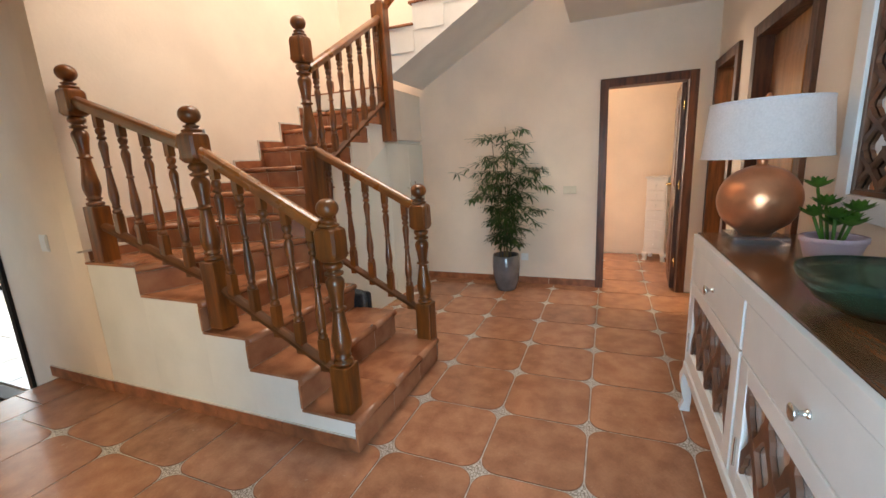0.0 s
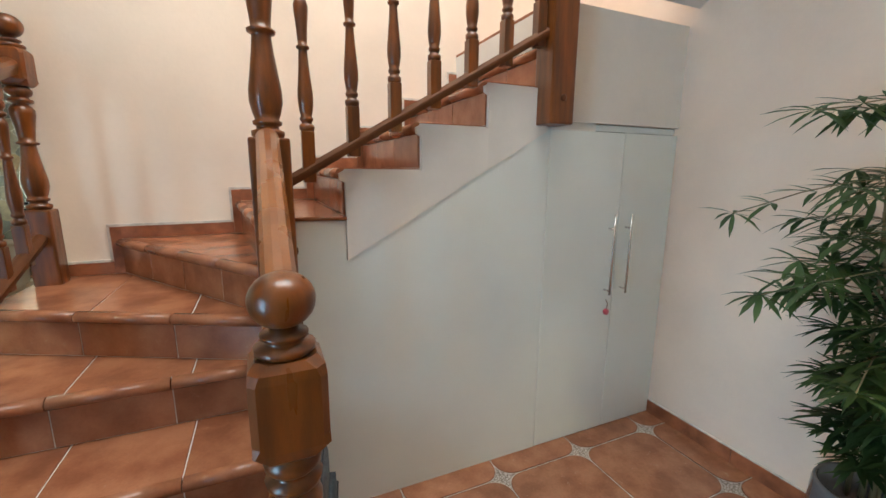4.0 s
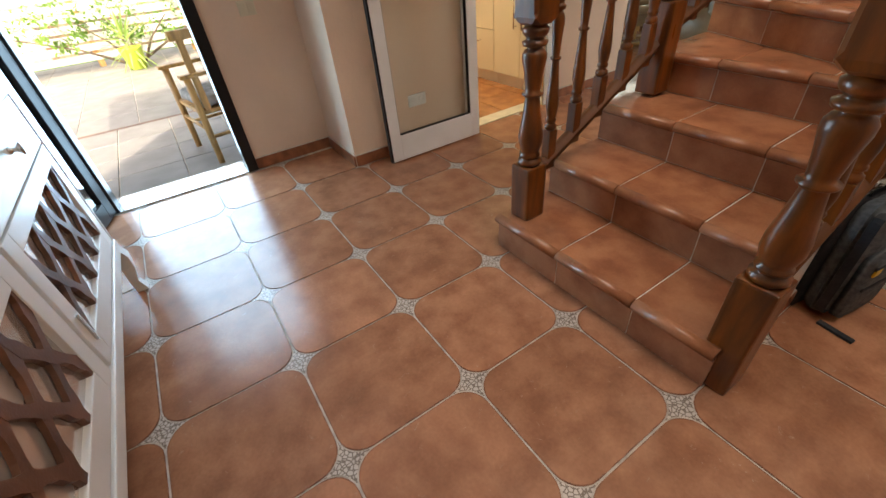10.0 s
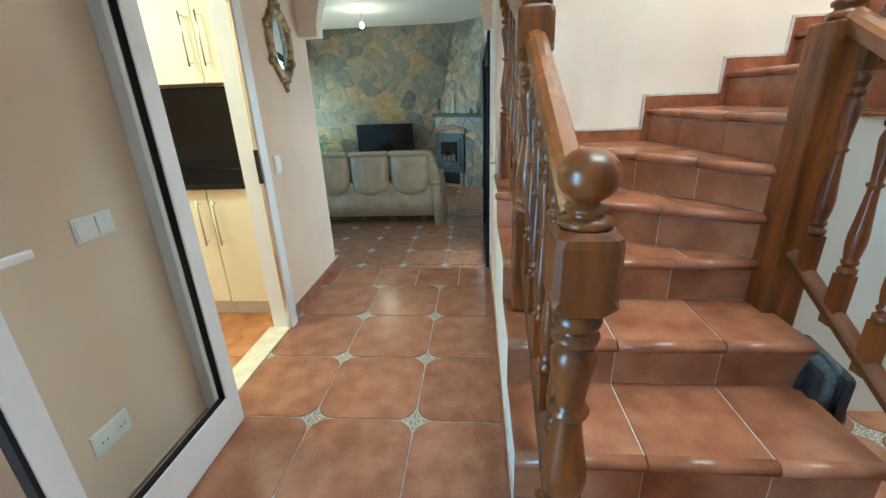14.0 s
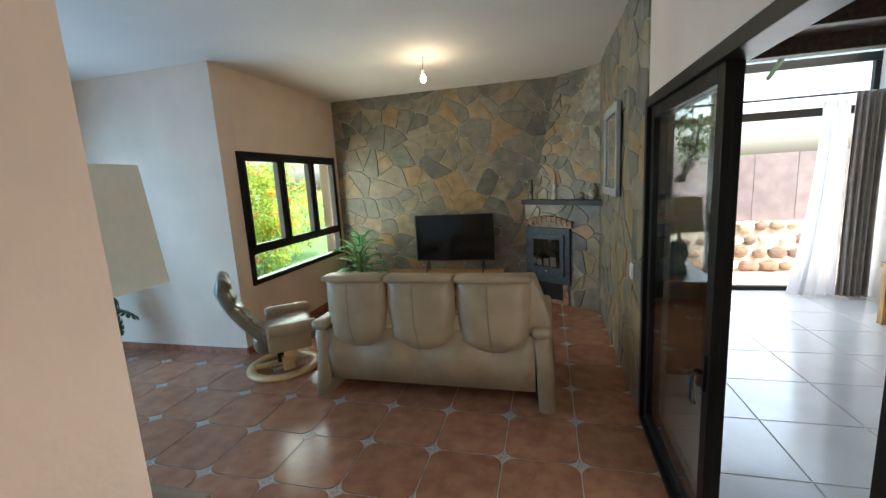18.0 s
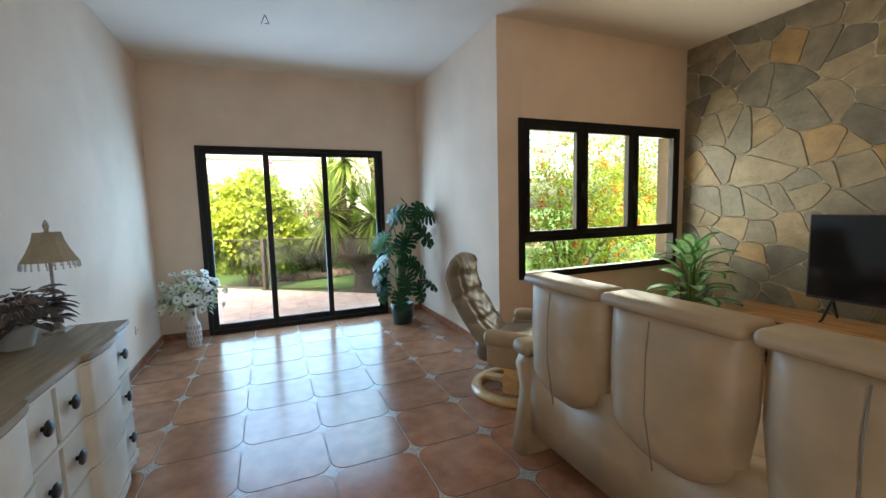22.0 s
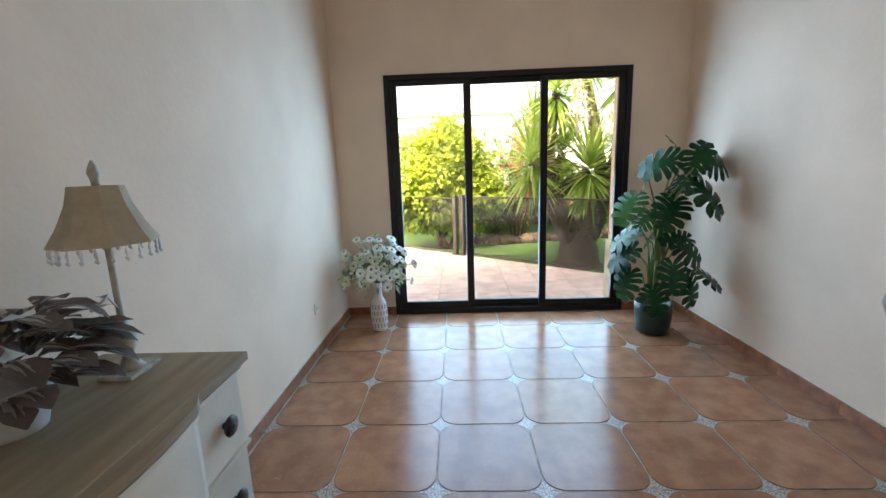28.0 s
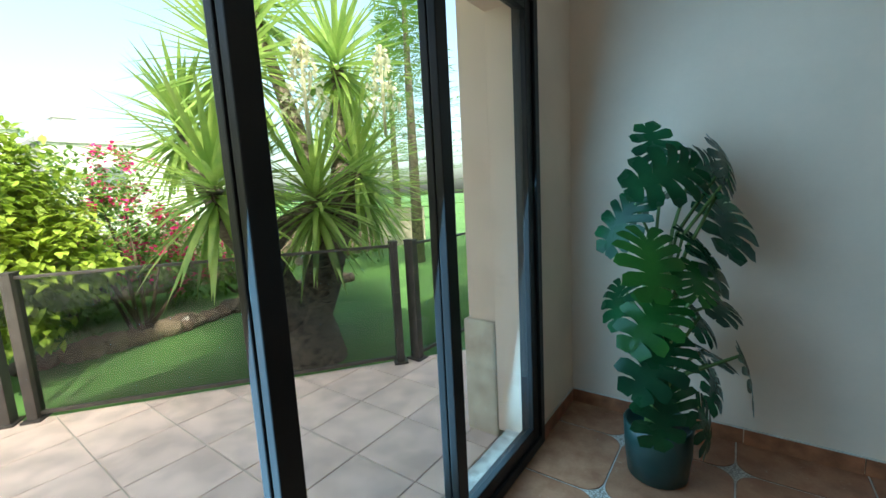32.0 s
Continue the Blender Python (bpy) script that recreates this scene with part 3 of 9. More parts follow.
def build_stairs():
    st = thing("staircase", "terracotta-tiled winding staircase with white plastered sides", "staircase")
    areas = step_areas()
    for k, poly in areas.items():
        z = R * k
        if k <= 3:
            zb = -0.01
        elif k <= 7:
            zb = -0.01
        else:
            zb = 1.06 + 0.60 * (poly[0][0] - 2.74) - 0.02
        base = [(p[0], p[1]) for p in poly]
        part("step_body", prism(bmesh.new(), base, zb, z - 0.004), WHITE_PLASTER, st, "white plastered body of a step")
    for k, poly in areas.items():
        z = R * k
        if k <= 3:
            over = [(SXL - 0.012, poly[0][1] - 0.004), (SXR + 0.012, poly[1][1] - 0.004), (SXR + 0.012, poly[2][1]), (SXL - 0.012, poly[3][1])]
        elif k >= 8:
            over = [(poly[0][0], 2.0), (poly[1][0], 2.0), poly[2], poly[3]]
        elif k == 7:
            over = [PV, (2.74, 1.97), (2.74, YB), (2.35, YB)]
        elif k == 4:
            over = [(SXL - 0.012, 2.01), PV, (SXL - 0.012, 2.48)]
        elif k == 5:
            over = [(SXL - 0.012, 2.48), PV, (1.80, YB), (SXL - 0.012, YB)]
        else:
            over = poly
        for q in split_poly(over, 0.33, "x" if k < 6 else "y"):
            bm = bmesh.new()
            prism(bm, q, z - 0.013, z, inset=0.003)
            part("tread_tile", bm, STEP_TILE, st)
    noses = {1: ((SXL - 0.012, 1.06), (SXR + 0.012, 1.06)), 2: ((SXL - 0.012, 1.38), (SXR + 0.012, 1.38)), 3: ((SXL - 0.012, 1.70), (SXR + 0.012, 1.70)),
             4: ((SXL - 0.012, 2.01), PV), 5: ((SXL - 0.012, 2.48), PV), 6: ((1.80, YB), PV), 7: ((2.35, YB), PV)}
    for k in range(8, 13):
        x = 2.74 + 0.297 * (k - 8)
        noses[k] = ((x, YB), (x, 2.0))
    for k, (p, q) in noses.items():
        tread_nose(p, q, R * k, "nosing_tile", st)
        riser_run(p, q, R * (k - 1), R * k, st)
    return st


build_stairs()


def stair_skirting():
    sk = tagged(new("stair_skirting"), "stepped terracotta skirting with a pale top bead on the stair wall", "skirting", "", "structure")
    xs = [(SXL + 0.02, 1.80, 5), (1.80, 2.35, 6), (2.35, 2.74, 7)] + [(2.74 + 0.297 * (k - 8), 2.74 + 0.297 * (k - 7), k) for k in range(8, 13)]
    for a, b, k in xs:
        z = R * k
        top = z + 0.062
        part("skirting_tile", boxm(a, b - 0.046, YB - 0.010, YB + 0.002, z + 0.002, top), SKIRT, sk)
        part("bead", boxm(a - 0.057, b - 0.057, YB - 0.012, YB + 0.002, top, top + 0.012), SKIRT_LINE, sk)
        part("skirting_tile", boxm(b - 0.045, b, YB - 0.010, YB + 0.002, z + 0.002, z + R + 0.060), SKIRT, sk)
        part("bead", boxm(b - 0.057, b - 0.046, YB - 0.012, YB + 0.002, top + 0.012, z + R + 0.062), SKIRT_LINE, sk)
    # along the left edge wall of the upper winder
    return sk


stair_skirting()


# ---- balustrade ----
def square(bm, w, z0, z1, bevel=0.006):
    return box(bm, -w / 2, w / 2, -w / 2, w / 2, z0, z1, bevel)


def turned(z0, z1, r):
    """A turned shaft: rings, a vase, a waist and rings again, as fractions of its length."""
    f = [(0.0, 0.84), (0.015, 0.98), (0.04, 0.98), (0.05, 0.68), (0.065, 0.66), (0.072, 0.84), (0.09, 0.88), (0.10, 0.70), (0.13, 0.82), (0.19, 0.98), (0.25, 0.98), (0.33, 0.84), (0.44, 0.66), (0.52, 0.56), (0.535, 0.56), (0.542, 0.80), (0.556, 0.84), (0.566, 0.58),
         (0.60, 0.60), (0.70, 0.74), (0.78, 0.90), (0.815, 0.90), (0.845, 0.72), (0.855, 0.56), (0.865, 0.56), (0.872, 0.88), (0.895, 0.94), (0.905, 0.66), (0.92, 0.62), (0.93, 0.80), (0.945, 0.92), (0.975, 0.96), (0.985, 0.80), (1.0, 0.76)]
    return [(z0 + (z1 - z0) * a, r * b) for a, b in f]


def head_block(bm, w, z0, z1, cut=0.20):
    """The head of a post: square, its corners cut away between plain ends."""
    q = lambda r, c: [(r - c, -r), (r, -r + c), (r, r - c), (r - c, r), (-r + c, r), (-r, r - c), (-r, -r + c), (-r + c, -r)]
    r, h = w / 2, z1 - z0
    rows = []
    for f, k, c in ((0.0, 0.78, 0.45), (0.05, 0.92, 0.36), (0.16, 1.0, 0.06), (0.24, 1.0, cut), (0.84, 1.0, cut), (0.93, 0.97, cut * 1.4), (1.0, 0.80, 0.45)):
        rows.append([bm.verts.new((x, y, z0 + h * f)) for x, y in q(r * k, r * k * c)])
    for a, b in zip(rows, rows[1:]):
        for i in range(8):
            bm.faces.new((a[i], a[(i + 1) % 8], b[(i + 1) % 8], b[i]))
    bm.faces.new(rows[0][::-1])
    bm.faces.new(rows[-1])


def finial(bm, z0, zb, r):
    """A ringed neck from z0 to zb under a slightly flattened ball."""
    h = zb - z0
    lathe(bm, [(z0 - 0.002, r * 0.78), (z0 + h * 0.12, r * 0.92), (z0 + h * 0.32, r * 0.92), (z0 + h * 0.40, r * 0.62), (z0 + h * 0.55, r * 0.55), (z0 + h * 0.66, r * 0.72), (z0 + h * 0.80, r * 0.72), (z0 + h * 0.88, r * 0.45), (zb + 0.006, r * 0.40)], 18)
    lathe(bm, [(zb + 0.86 * r * (1 - math.cos(math.pi * k / 12)), max(0.002, r * math.sin(math.pi * k / 12) ** 0.9)) for k in range(13)], 20)


def newel(name, parent, x, y, z0, top, w=0.105, block=0.30, head=0.17):
    """A newel post: square foot, turned shaft, chamfered head block and a ball."""
    bm = bmesh.new()
    ball = 0.052
    zb = top - 1.72 * ball
    zh1 = zb - 0.042
    zh0 = zh1 - head
    square(bm, w, z0, z0 + block, 0.010)
    lathe(bm, turned(z0 + block, zh0, w * 0.47), 16)
    head_block(bm, w * 1.08, zh0, zh1)
    finial(bm, zh1, zb, ball)
    bmesh.ops.translate(bm, vec=(x, y, 0), verts=bm.verts[:])
    return part(name, bm, WOOD, parent, "turned newel post with a ball finial")


def baluster_mesh(h, w=0.042):
    bm = bmesh.new()
    square(bm, w, -0.06, 0.11, 0.003)
    lathe(bm, turned(0.11, h - 0.07, w * 0.60), 12)
    square(bm, w * 0.9, h - 0.07, h + 0.05, 0.003)
    me = bpy.data.meshes.new("baluster")
    bmesh.ops.recalc_face_normals(bm, faces=bm.faces[:])
    bm.to_mesh(me)
    me.materials.append(WOOD)
    bm.free()
    return me


BALUSTER = {}


def rail_bar(name, parent, p, q, w, h, material, label):
    p, q = Vector(p), Vector(q)
    d = q - p
    side = d.cross(Vector((0, 0, 1))).normalized()
    bm = bmesh.new()
    prof = [(-w * 0.42, -h), (w * 0.42, -h), (w * 0.5, -h * 0.55), (w * 0.5, -h * 0.3), (w * 0.36, -0.004), (w * 0.12, 0.004), (-w * 0.12, 0.004), (-w * 0.36, -0.004), (-w * 0.5, -h * 0.3), (-w * 0.5, -h * 0.55)]
    ra = [bm.verts.new(p + side * u + Vector((0, 0, v))) for u, v in prof]
    rb = [bm.verts.new(q + side * u + Vector((0, 0, v))) for u, v in prof]
    n = len(prof)
    for i in range(n):
        bm.faces.new((ra[i], ra[(i + 1) % n], rb[(i + 1) % n], rb[i]))
    bm.faces.new(ra)
    bm.faces.new(rb[::-1])
    return part(name, bm, material, parent, label)


def rail_run(parent, p, q, n, gap, first=0.10):
    """Handrail from p to q (its top line), bottom rail gap below, and n balusters between."""
    p, q = Vector(p), Vector(q)
    rail_bar("handrail", parent, p, q, 0.068, 0.062, WOOD_RAIL, "polished moulded handrail")
    low = Vector((0, 0, -gap))
    rail_bar("bottom_rail", parent, p + low, q + low, 0.058, 0.038, WOOD_MATT, "narrow wooden bottom rail")
    key = round(gap, 3)
    if key not in BALUSTER:
        BALUSTER[key] = baluster_mesh(gap - 0.062)
    for k in range(n):
        c = p.lerp(q, first + (1 - 2 * first) * k / (n - 1))
        ob = new("baluster", BALUSTER[key])
        ob.parent, ob.location = parent, (c.x, c.y, c.z - gap)


def build_balustrades():
    lab = "varnished brown wooden balustrade with turned balusters on the stairs"
    b1 = thing("balustrade", lab, "balustrade", "stair balustrades")
    newel("newel_post", b1, 1.555, 1.15, R, 1.24, 0.105, 0.25, 0.16)
    newel("newel_post", b1, 1.555, 1.93, 0.54, 1.715, 0.105, 0.38, 0.15)
    newel("newel_post", b1, 1.545, 2.84, 0.86, 2.02, 0.10, 0.36, 0.15)
    rail_run(b1, (1.555, 1.19, 1.135), (1.555, 1.89, 1.515), 5, 0.74)
    rail_run(b1, (1.555, 1.97, 1.555), (1.545, 2.80, 1.845), 4, 0.73, 0.18)
    b2 = thing("balustrade", lab, "balustrade", "stair balustrades")
    newel("newel_post", b2, 2.475, 1.12, 0.0, 1.245, 0.108, 0.43, 0.17)
    rail_run(b2, (2.475, 1.16, 1.135), (2.485, 1.90, 1.525), 5, 0.74)
    bm = bmesh.new()
    square(bm, 0.125, 0.36, 1.50, 0.008)
    lathe(bm, turned(1.50, 2.09, 0.052), 16)
    head_block(bm, 0.114, 2.09, 2.26)
    finial(bm, 2.26, 2.302, 0.052)
    bmesh.ops.translate(bm, vec=(2.49, 1.95, 0), verts=bm.verts[:])
    tall = part("corner_post", bm, WOOD, b2, "tall square corner post with a turned top")
    for z in (0.55, 1.12):
        bm = bmesh.new()
        lathe(bm, [(-0.004, 0.013), (0.004, 0.013), (0.006, 0.009)], 12, pose(2.49 + 0.064, 1.95, z, 0, 90, 0))
        part("bolt_cap", bm, DARK_WOOD, tall)
    b3 = thing("balustrade", lab, "balustrade", "stair balustrades")
    rail_run(b3, (2.53, 1.945, 2.09), (3.62, 1.945, 2.725), 7, 0.72, 0.075)
    bm = bmesh.new()
    square(bm, 0.12, 1.595, 2.80, 0.008)
    lathe(bm, [(2.80, 0.035), (2.82, 0.045), (2.84, 0.025)], 14)
    bmesh.ops.translate(bm, vec=(3.63, 1.945, 0), verts=bm.verts[:])
    hang = part("hanging_post", bm, WOOD, b3, "square post hanging below the stair edge")
    bm = bmesh.new()
    lathe(bm, [(-0.004, 0.014), (0.004, 0.014), (0.006, 0.010)], 12, pose(3.63, 1.945 - 0.062, 1.70, 90, 0, 0))
    part("bolt_cap", bm, DARK_WOOD, hang)
    rail_bar("handrail", b3, (3.63, 1.88, 2.82), (3.63, 0.5, 3.90), 0.068, 0.062, WOOD_RAIL, "polished moulded handrail")


build_balustrades()


# panel under the second flight, and the upper flight's underside
def under_stairs():
    bm = bmesh.new()
    pts = [(2.47, -0.0), (3.648, 0.0), (3.648, 1.585), (2.735, 1.06), (2.735, 1.225), (2.47, 1.225)]
    for y in (1.985, 2.0):
        bm.faces.new([bm.verts.new((x, y, z)) for x, z in pts[:1] + [(3.648, 0.0), (3.648, 1.585), (2.735, 1.065), (2.735, 1.215), (2.47, 1.215)]])
    struct("wall_under_stairs", bm, PANEL, "smooth white lacquered panel below the stairs")
    ss = tagged(new("stair_stringer"), "white plastered outer face of the second flight", "", "", "structure")
    # plaster stringer face above the panel
    low = lambda x: 1.062 + (x - 2.738) * 0.572
    for a, b, z in ((2.738, 3.037, 1.40), (3.037, 3.334, 1.575), (3.334, 3.63, 1.75)):
        bm = bmesh.new()
        q = [(a, low(a)), (b, low(b)), (b, z), (a, z), (a - 0.022, z - 0.012), (a - 0.018, z - 0.035), (a, z - 0.045)]
        f, g = [bm.verts.new((x, 1.981, zz)) for x, zz in q], [bm.verts.new((x, 1.999, zz)) for x, zz in q]
        bm.faces.new(f)
        bm.faces.new(g[::-1])
        for i in range(len(q)):
            bm.faces.new((f[i], f[(i + 1) % len(q)], g[(i + 1) % len(q)], g[i]))
        part("string_panel", bm, WHITE_PLASTER, ss)
    part("string_panel", boxm(3.632, XE - 0.002, 1.981, 1.999, 1.622, 2.112), WHITE_PLASTER, ss)
    # third flight: soffit rising toward the south, and its outer face
    bm = bmesh.new()
    y0, y1 = 1.94, 0.36
    za, zb = 2.18, 3.06
    lo = [(3.69, y0, za), (XE, y0, za), (XE, y1, zb), (3.69, y1, zb)]
    hi = [(x, y, z + 0.30) for x, y, z in lo]
    a, b = [bm.verts.new(p) for p in lo], [bm.verts.new(p) for p in hi]
    for i in range(4):
        bm.faces.new((a[i], a[(i + 1) % 4], b[(i + 1) % 4], b[i]))
    bm.faces.new(a[::-1])
    bm.faces.new(b)
    struct("stair_soffit", bm, WHITE_PLASTER, "white plastered underside of the upper flight")
    up = thing("upper_flight", "upper stair flight with terracotta treads and white stepped side", "staircase")
    for k in range(5):
        ya = 1.94 - 0.297 * k
        z = 2.44 + R * (k + 1)
        part("upper_step", boxm(3.68, XE, ya - 0.297, ya, z - R - 0.06, z - 0.02), WHITE_PLASTER, up)
        part("tread_tile", boxm(3.66, XE, ya - 0.30, ya + 0.03, z - 0.02, z, 0.006), STEP_TILE, up)
    part("landing", boxm(3.64, XE, 2.003, YB, 1.95, 2.10), WHITE_PLASTER, up)
    part("tread_tile", boxm(3.64, XE, 1.985, YB, 2.10, 2.115, 0.003), STEP_TILE, up)


under_stairs()

# ---- border row and steps down to the living room ----
def threshold():
    fl = tagged(new("floor_threshold"), "terracotta border tiles and two steps down to the living room", "floor", "", "structure")
    xs = [XL, 0.245, 0.57, 0.895, 1.225, XR]
    for a, b in zip(xs, xs[1:]):
        part("border_tile", boxm(a + 0.003, b - 0.003, 3.245, 3.57, -0.012, 0.0, 0.002), STEP_TILE, fl)
        part("riser_tile", boxm(a + 0.003, b - 0.003, 3.572, 3.582, -0.176, -0.042), STEP_TILE, fl)
        part("riser_tile", boxm(a + 0.003, b - 0.003, 3.90, 3.912, -0.355, -0.222), STEP_TILE, fl)
        part("tread_tile", boxm(a + 0.003, b - 0.003, 3.572, 3.90, -0.20, -0.18, 0.002), STEP_TILE, fl)
    tread_nose((XR, 3.57), (XL, 3.57), 0.0, "nosing_tile", fl)
    tread_nose((XR, 3.90), (XL, 3.90), -0.18, "nosing_tile", fl)
    part("step_body", boxm(XL, XR, 3.52, 3.90, -0.37, -0.20), GROUT, fl)


threshold()


def bars(bm, axis, t0, t1, rects):
    """Bars across a wall: rects of (s0, s1, z0, z1) along it, t0..t1 in depth."""
    for s0, s1, z0, z1 in rects:
        if axis == "x":
            box(bm, t0, t1, s0, s1, z0, z1, 0.004)
        else:
            box(bm, s0, s1, t0, t1, z0, z1, 0.004)
    return bm


def ring(s0, s1, z0, z1, w, wb=None, wt=None, ws=None):
    wb, wt, ws = wb or w, wt or w, ws or w
    return [(s0, s0 + ws, z0, z1), (s1 - ws, s1, z0, z1), (s0 + ws, s1 - ws, z0, z0 + wb), (s0 + ws, s1 - ws, z1 - wt, z1)]


def pane(name, parent, axis, t, s0, s1, z0, z1, material=None):
    bm = boxm(t - 0.003, t + 0.003, s0, s1, z0, z1) if axis == "x" else boxm(s0, s1, t - 0.003, t + 0.003, z0, z1)
    ob = part(name, bm, material or GLASS, parent, "clear glass pane")
    ob.visible_shadow = False
    return ob


# garden sliding window
sl = tagged(new("window_1"), "three-panel sliding glass door in dark bronze aluminium", "sliding door", "", "structure")
part("window_frame", bars(bmesh.new(), "x", LX - 0.09, LX + 0.018, ring(4.03, 6.13, GZ, 1.775, 0.045, 0.05, 0.045)), BLACK_ALU, sl)
for k, (a, b) in enumerate(((4.075, 4.775), (4.71, 5.435), (5.37, 6.085))):
    t = LX - 0.012 if k != 1 else LX - 0.05
    sash = part("sash", bars(bmesh.new(), "x", t - 0.016, t + 0.016, ring(a, b, GZ + 0.05, 1.73, 0.062, 0.065, 0.045)), BLACK_ALU, sl)
    pane("pane", sash, "x", t, a + 0.06, b - 0.06, GZ + 0.11, 1.69)

# side window
wi = tagged(new("window_2"), "dark aluminium window with two casements over a fixed light", "window", "", "structure")
part("window_frame", bars(bmesh.new(), "x", WX - 0.07, WX + 0.02, ring(6.82, 8.86, 0.345, 1.80, 0.06) + [(6.88, 8.80, 0.685, 0.745), (7.50, 7.55, 0.745, 1.74), (8.16, 8.21, 0.745, 1.74)]), BLACK_ALU, wi)
for a, b in ((6.88, 7.50), (7.55, 8.16), (8.21, 8.80)):
    sash = part("sash", bars(bmesh.new(), "x", WX - 0.02, WX + 0.03, ring(a, b, 0.745, 1.74, 0.045)), BLACK_ALU, wi)
    pane("pane", sash, "x", WX - 0.005, a + 0.045, b - 0.045, 0.79, 1.695)
pane("pane", wi, "x", WX - 0.03, 6.88, 8.80, 0.405, 0.685)
for y in (7.52, 8.18):
    bm = boxm(WX + 0.03, WX + 0.05, y - 0.012, y + 0.012, 1.16, 1.24, 0.004)
    box(bm, WX + 0.045, WX + 0.06, y - 0.010, y + 0.010, 1.10, 1.22, 0.004)
    part("handle", bm, BLACK_ALU, wi)
part("window_sill", boxm(WX - 0.24, WX - 0.07, 6.82, 8.86, 0.325, 0.345), WHITE_PLASTER, wi)

# terrace door, slid open
td = tagged(new("door_4"), "dark aluminium sliding terrace door, half open", "sliding door", "", "structure")
part("door_frame", bars(bmesh.new(), "x", XR - 0.022, XR + 0.10, ring(3.95, 6.03, GZ, 1.80, 0.055, 0.03, 0.06)), BLACK_ALU, td)
for k, (a, b, t) in enumerate(((4.88, 5.965, XR + 0.02), (4.91, 5.98, XR + 0.06))):
    sash = part("sash", bars(bmesh.new(), "x", t - 0.018, t + 0.018, ring(a, b, GZ + 0.03, 1.74, 0.07)), BLACK_ALU, td)
    pane("pane", sash, "x", t, a + 0.068, b - 0.068, GZ + 0.10, 1.67)
bm = bmesh.new()
tube(bm, [(XR, 4.915, 0.52), (XR - 0.035, 4.92, 0.525), (XR - 0.045, 4.925, 0.50), (XR - 0.045, 4.925, 0.40), (XR - 0.035, 4.92, 0.375)], 0.010, 8)
box(bm, XR - 0.010, XR + 0.003, 4.902, 4.928, 0.44, 0.60, 0.004)
part("handle", bm, BLACK_ALU, td)
bm = boxm(XR - 0.02, XR + 0.10, 4.0, 6.0, GZ, GZ + 0.012)
part("track", bm, CHROME, td)


# ---- interior doors ----
def door_trim(ob, axis, t0, t1, s0, s1, top, w=0.07, material=None):
    part("door_frame", bars(bmesh.new(), axis, t0, t1, [(s0 - w, s0 + 0.005, 0, top + w), (s1 - 0.005, s1 + w, 0, top + w), (s0 + 0.005, s1 - 0.005, top - 0.005, top + w)]), material or DARK_WOOD, ob)


def hinge(parent, x, y, z, flat="x"):
    bm = boxm(-0.018, 0.018, -0.004, 0.004, -0.04, 0.04, 0.002)
    lathe(bm, [(-0.042, 0.006), (0.042, 0.006)], 8)
    bmesh.ops.transform(bm, matrix=pose(x, y, z, 0, 0, 0 if flat == "x" else 90), verts=bm.verts[:])
    part("hinge", bm, BRASS, parent, "brass hinge")


def panel_leaf(name, parent, w, h, m, material, th=0.04, label="panelled dark wooden door leaf standing open"):
    """A panelled leaf hinged at its own x = 0, reaching to x = w."""
    bm = bmesh.new()
    box(bm, 0, w, -th / 2, th / 2, 0, h, 0.003)
    for z0, z1 in ((0.14, 0.84), (0.98, h - 0.14)):
        for s in (-1, 1):
            box(bm, 0.11, w - 0.11, s * th / 2 - 0.004, s * th / 2 + 0.006, z0, z1, 0.005)
            box(bm, 0.15, w - 0.15, s * th / 2 - 0.004, s * th / 2 + 0.013, z0 + 0.04, z1 - 0.04, 0.008)
    bmesh.ops.transform(bm, matrix=m, verts=bm.verts[:])
    return part(name, bm, material, parent, label)


d1 = tagged(new("door_1"), "dark walnut door frame with its leaf standing open", "door", "", "structure")
door_trim(d1, "x", XE - 0.028, XE + 0.15, -0.69, -0.01, 2.0)
leaf = panel_leaf("door_leaf", d1, 0.66, 1.98, pose(XE + 0.10, -0.665, 0.008, 0, 0, -4), DARK_WOOD)
for z in (0.28, 1.05, 1.78):
    hinge(leaf, XE + 0.06, -0.668, z)
bm = bmesh.new()
lathe(bm, [(0, 0.024), (0.008, 0.024), (0.012, 0.010), (0.05, 0.010)], 12, pose(5.16, -0.685, 1.02, -90, 0, -4))
box(bm, 5.06, 5.17, -0.642, -0.627, 1.01, 1.03, 0.004)
part("door_handle", bm, BRASS, leaf)

d2 = tagged(new("door_2"), "dark walnut door frame with its leaf standing open inward", "door", "", "structure")
door_trim(d2, "y", YS - 0.15, YS + 0.026, 3.83, 4.40, 2.05)
panel_leaf("door_leaf", d2, 0.62, 2.03, pose(4.415, YS - 0.06, 0.008, 0, 0, -88), DARK_WOOD)

WARM_WOOD = mat("orange_varnished_door_wood", (0.40, 0.16, 0.035), 0.3, var=0.22, scale=3, bump=0.05, bscale=60, stretch=(7, 7, 0.8), coat=0.4, color2=(0.24, 0.085, 0.016))
d3 = tagged(new("door_3"), "warm brown wooden door leaf ajar in a dark frame", "door", "", "structure")
door_trim(d3, "y", YS - 0.15, YS + 0.026, 2.56, 3.36, 2.05)
leaf = panel_leaf("door_leaf", d3, 0.78, 2.03, pose(2.575, YS - 0.05, 0.008, 0, 0, -3), WARM_WOOD)
for z in (0.3, 1.80):
    hinge(leaf, 2.60, YS - 0.026, z)

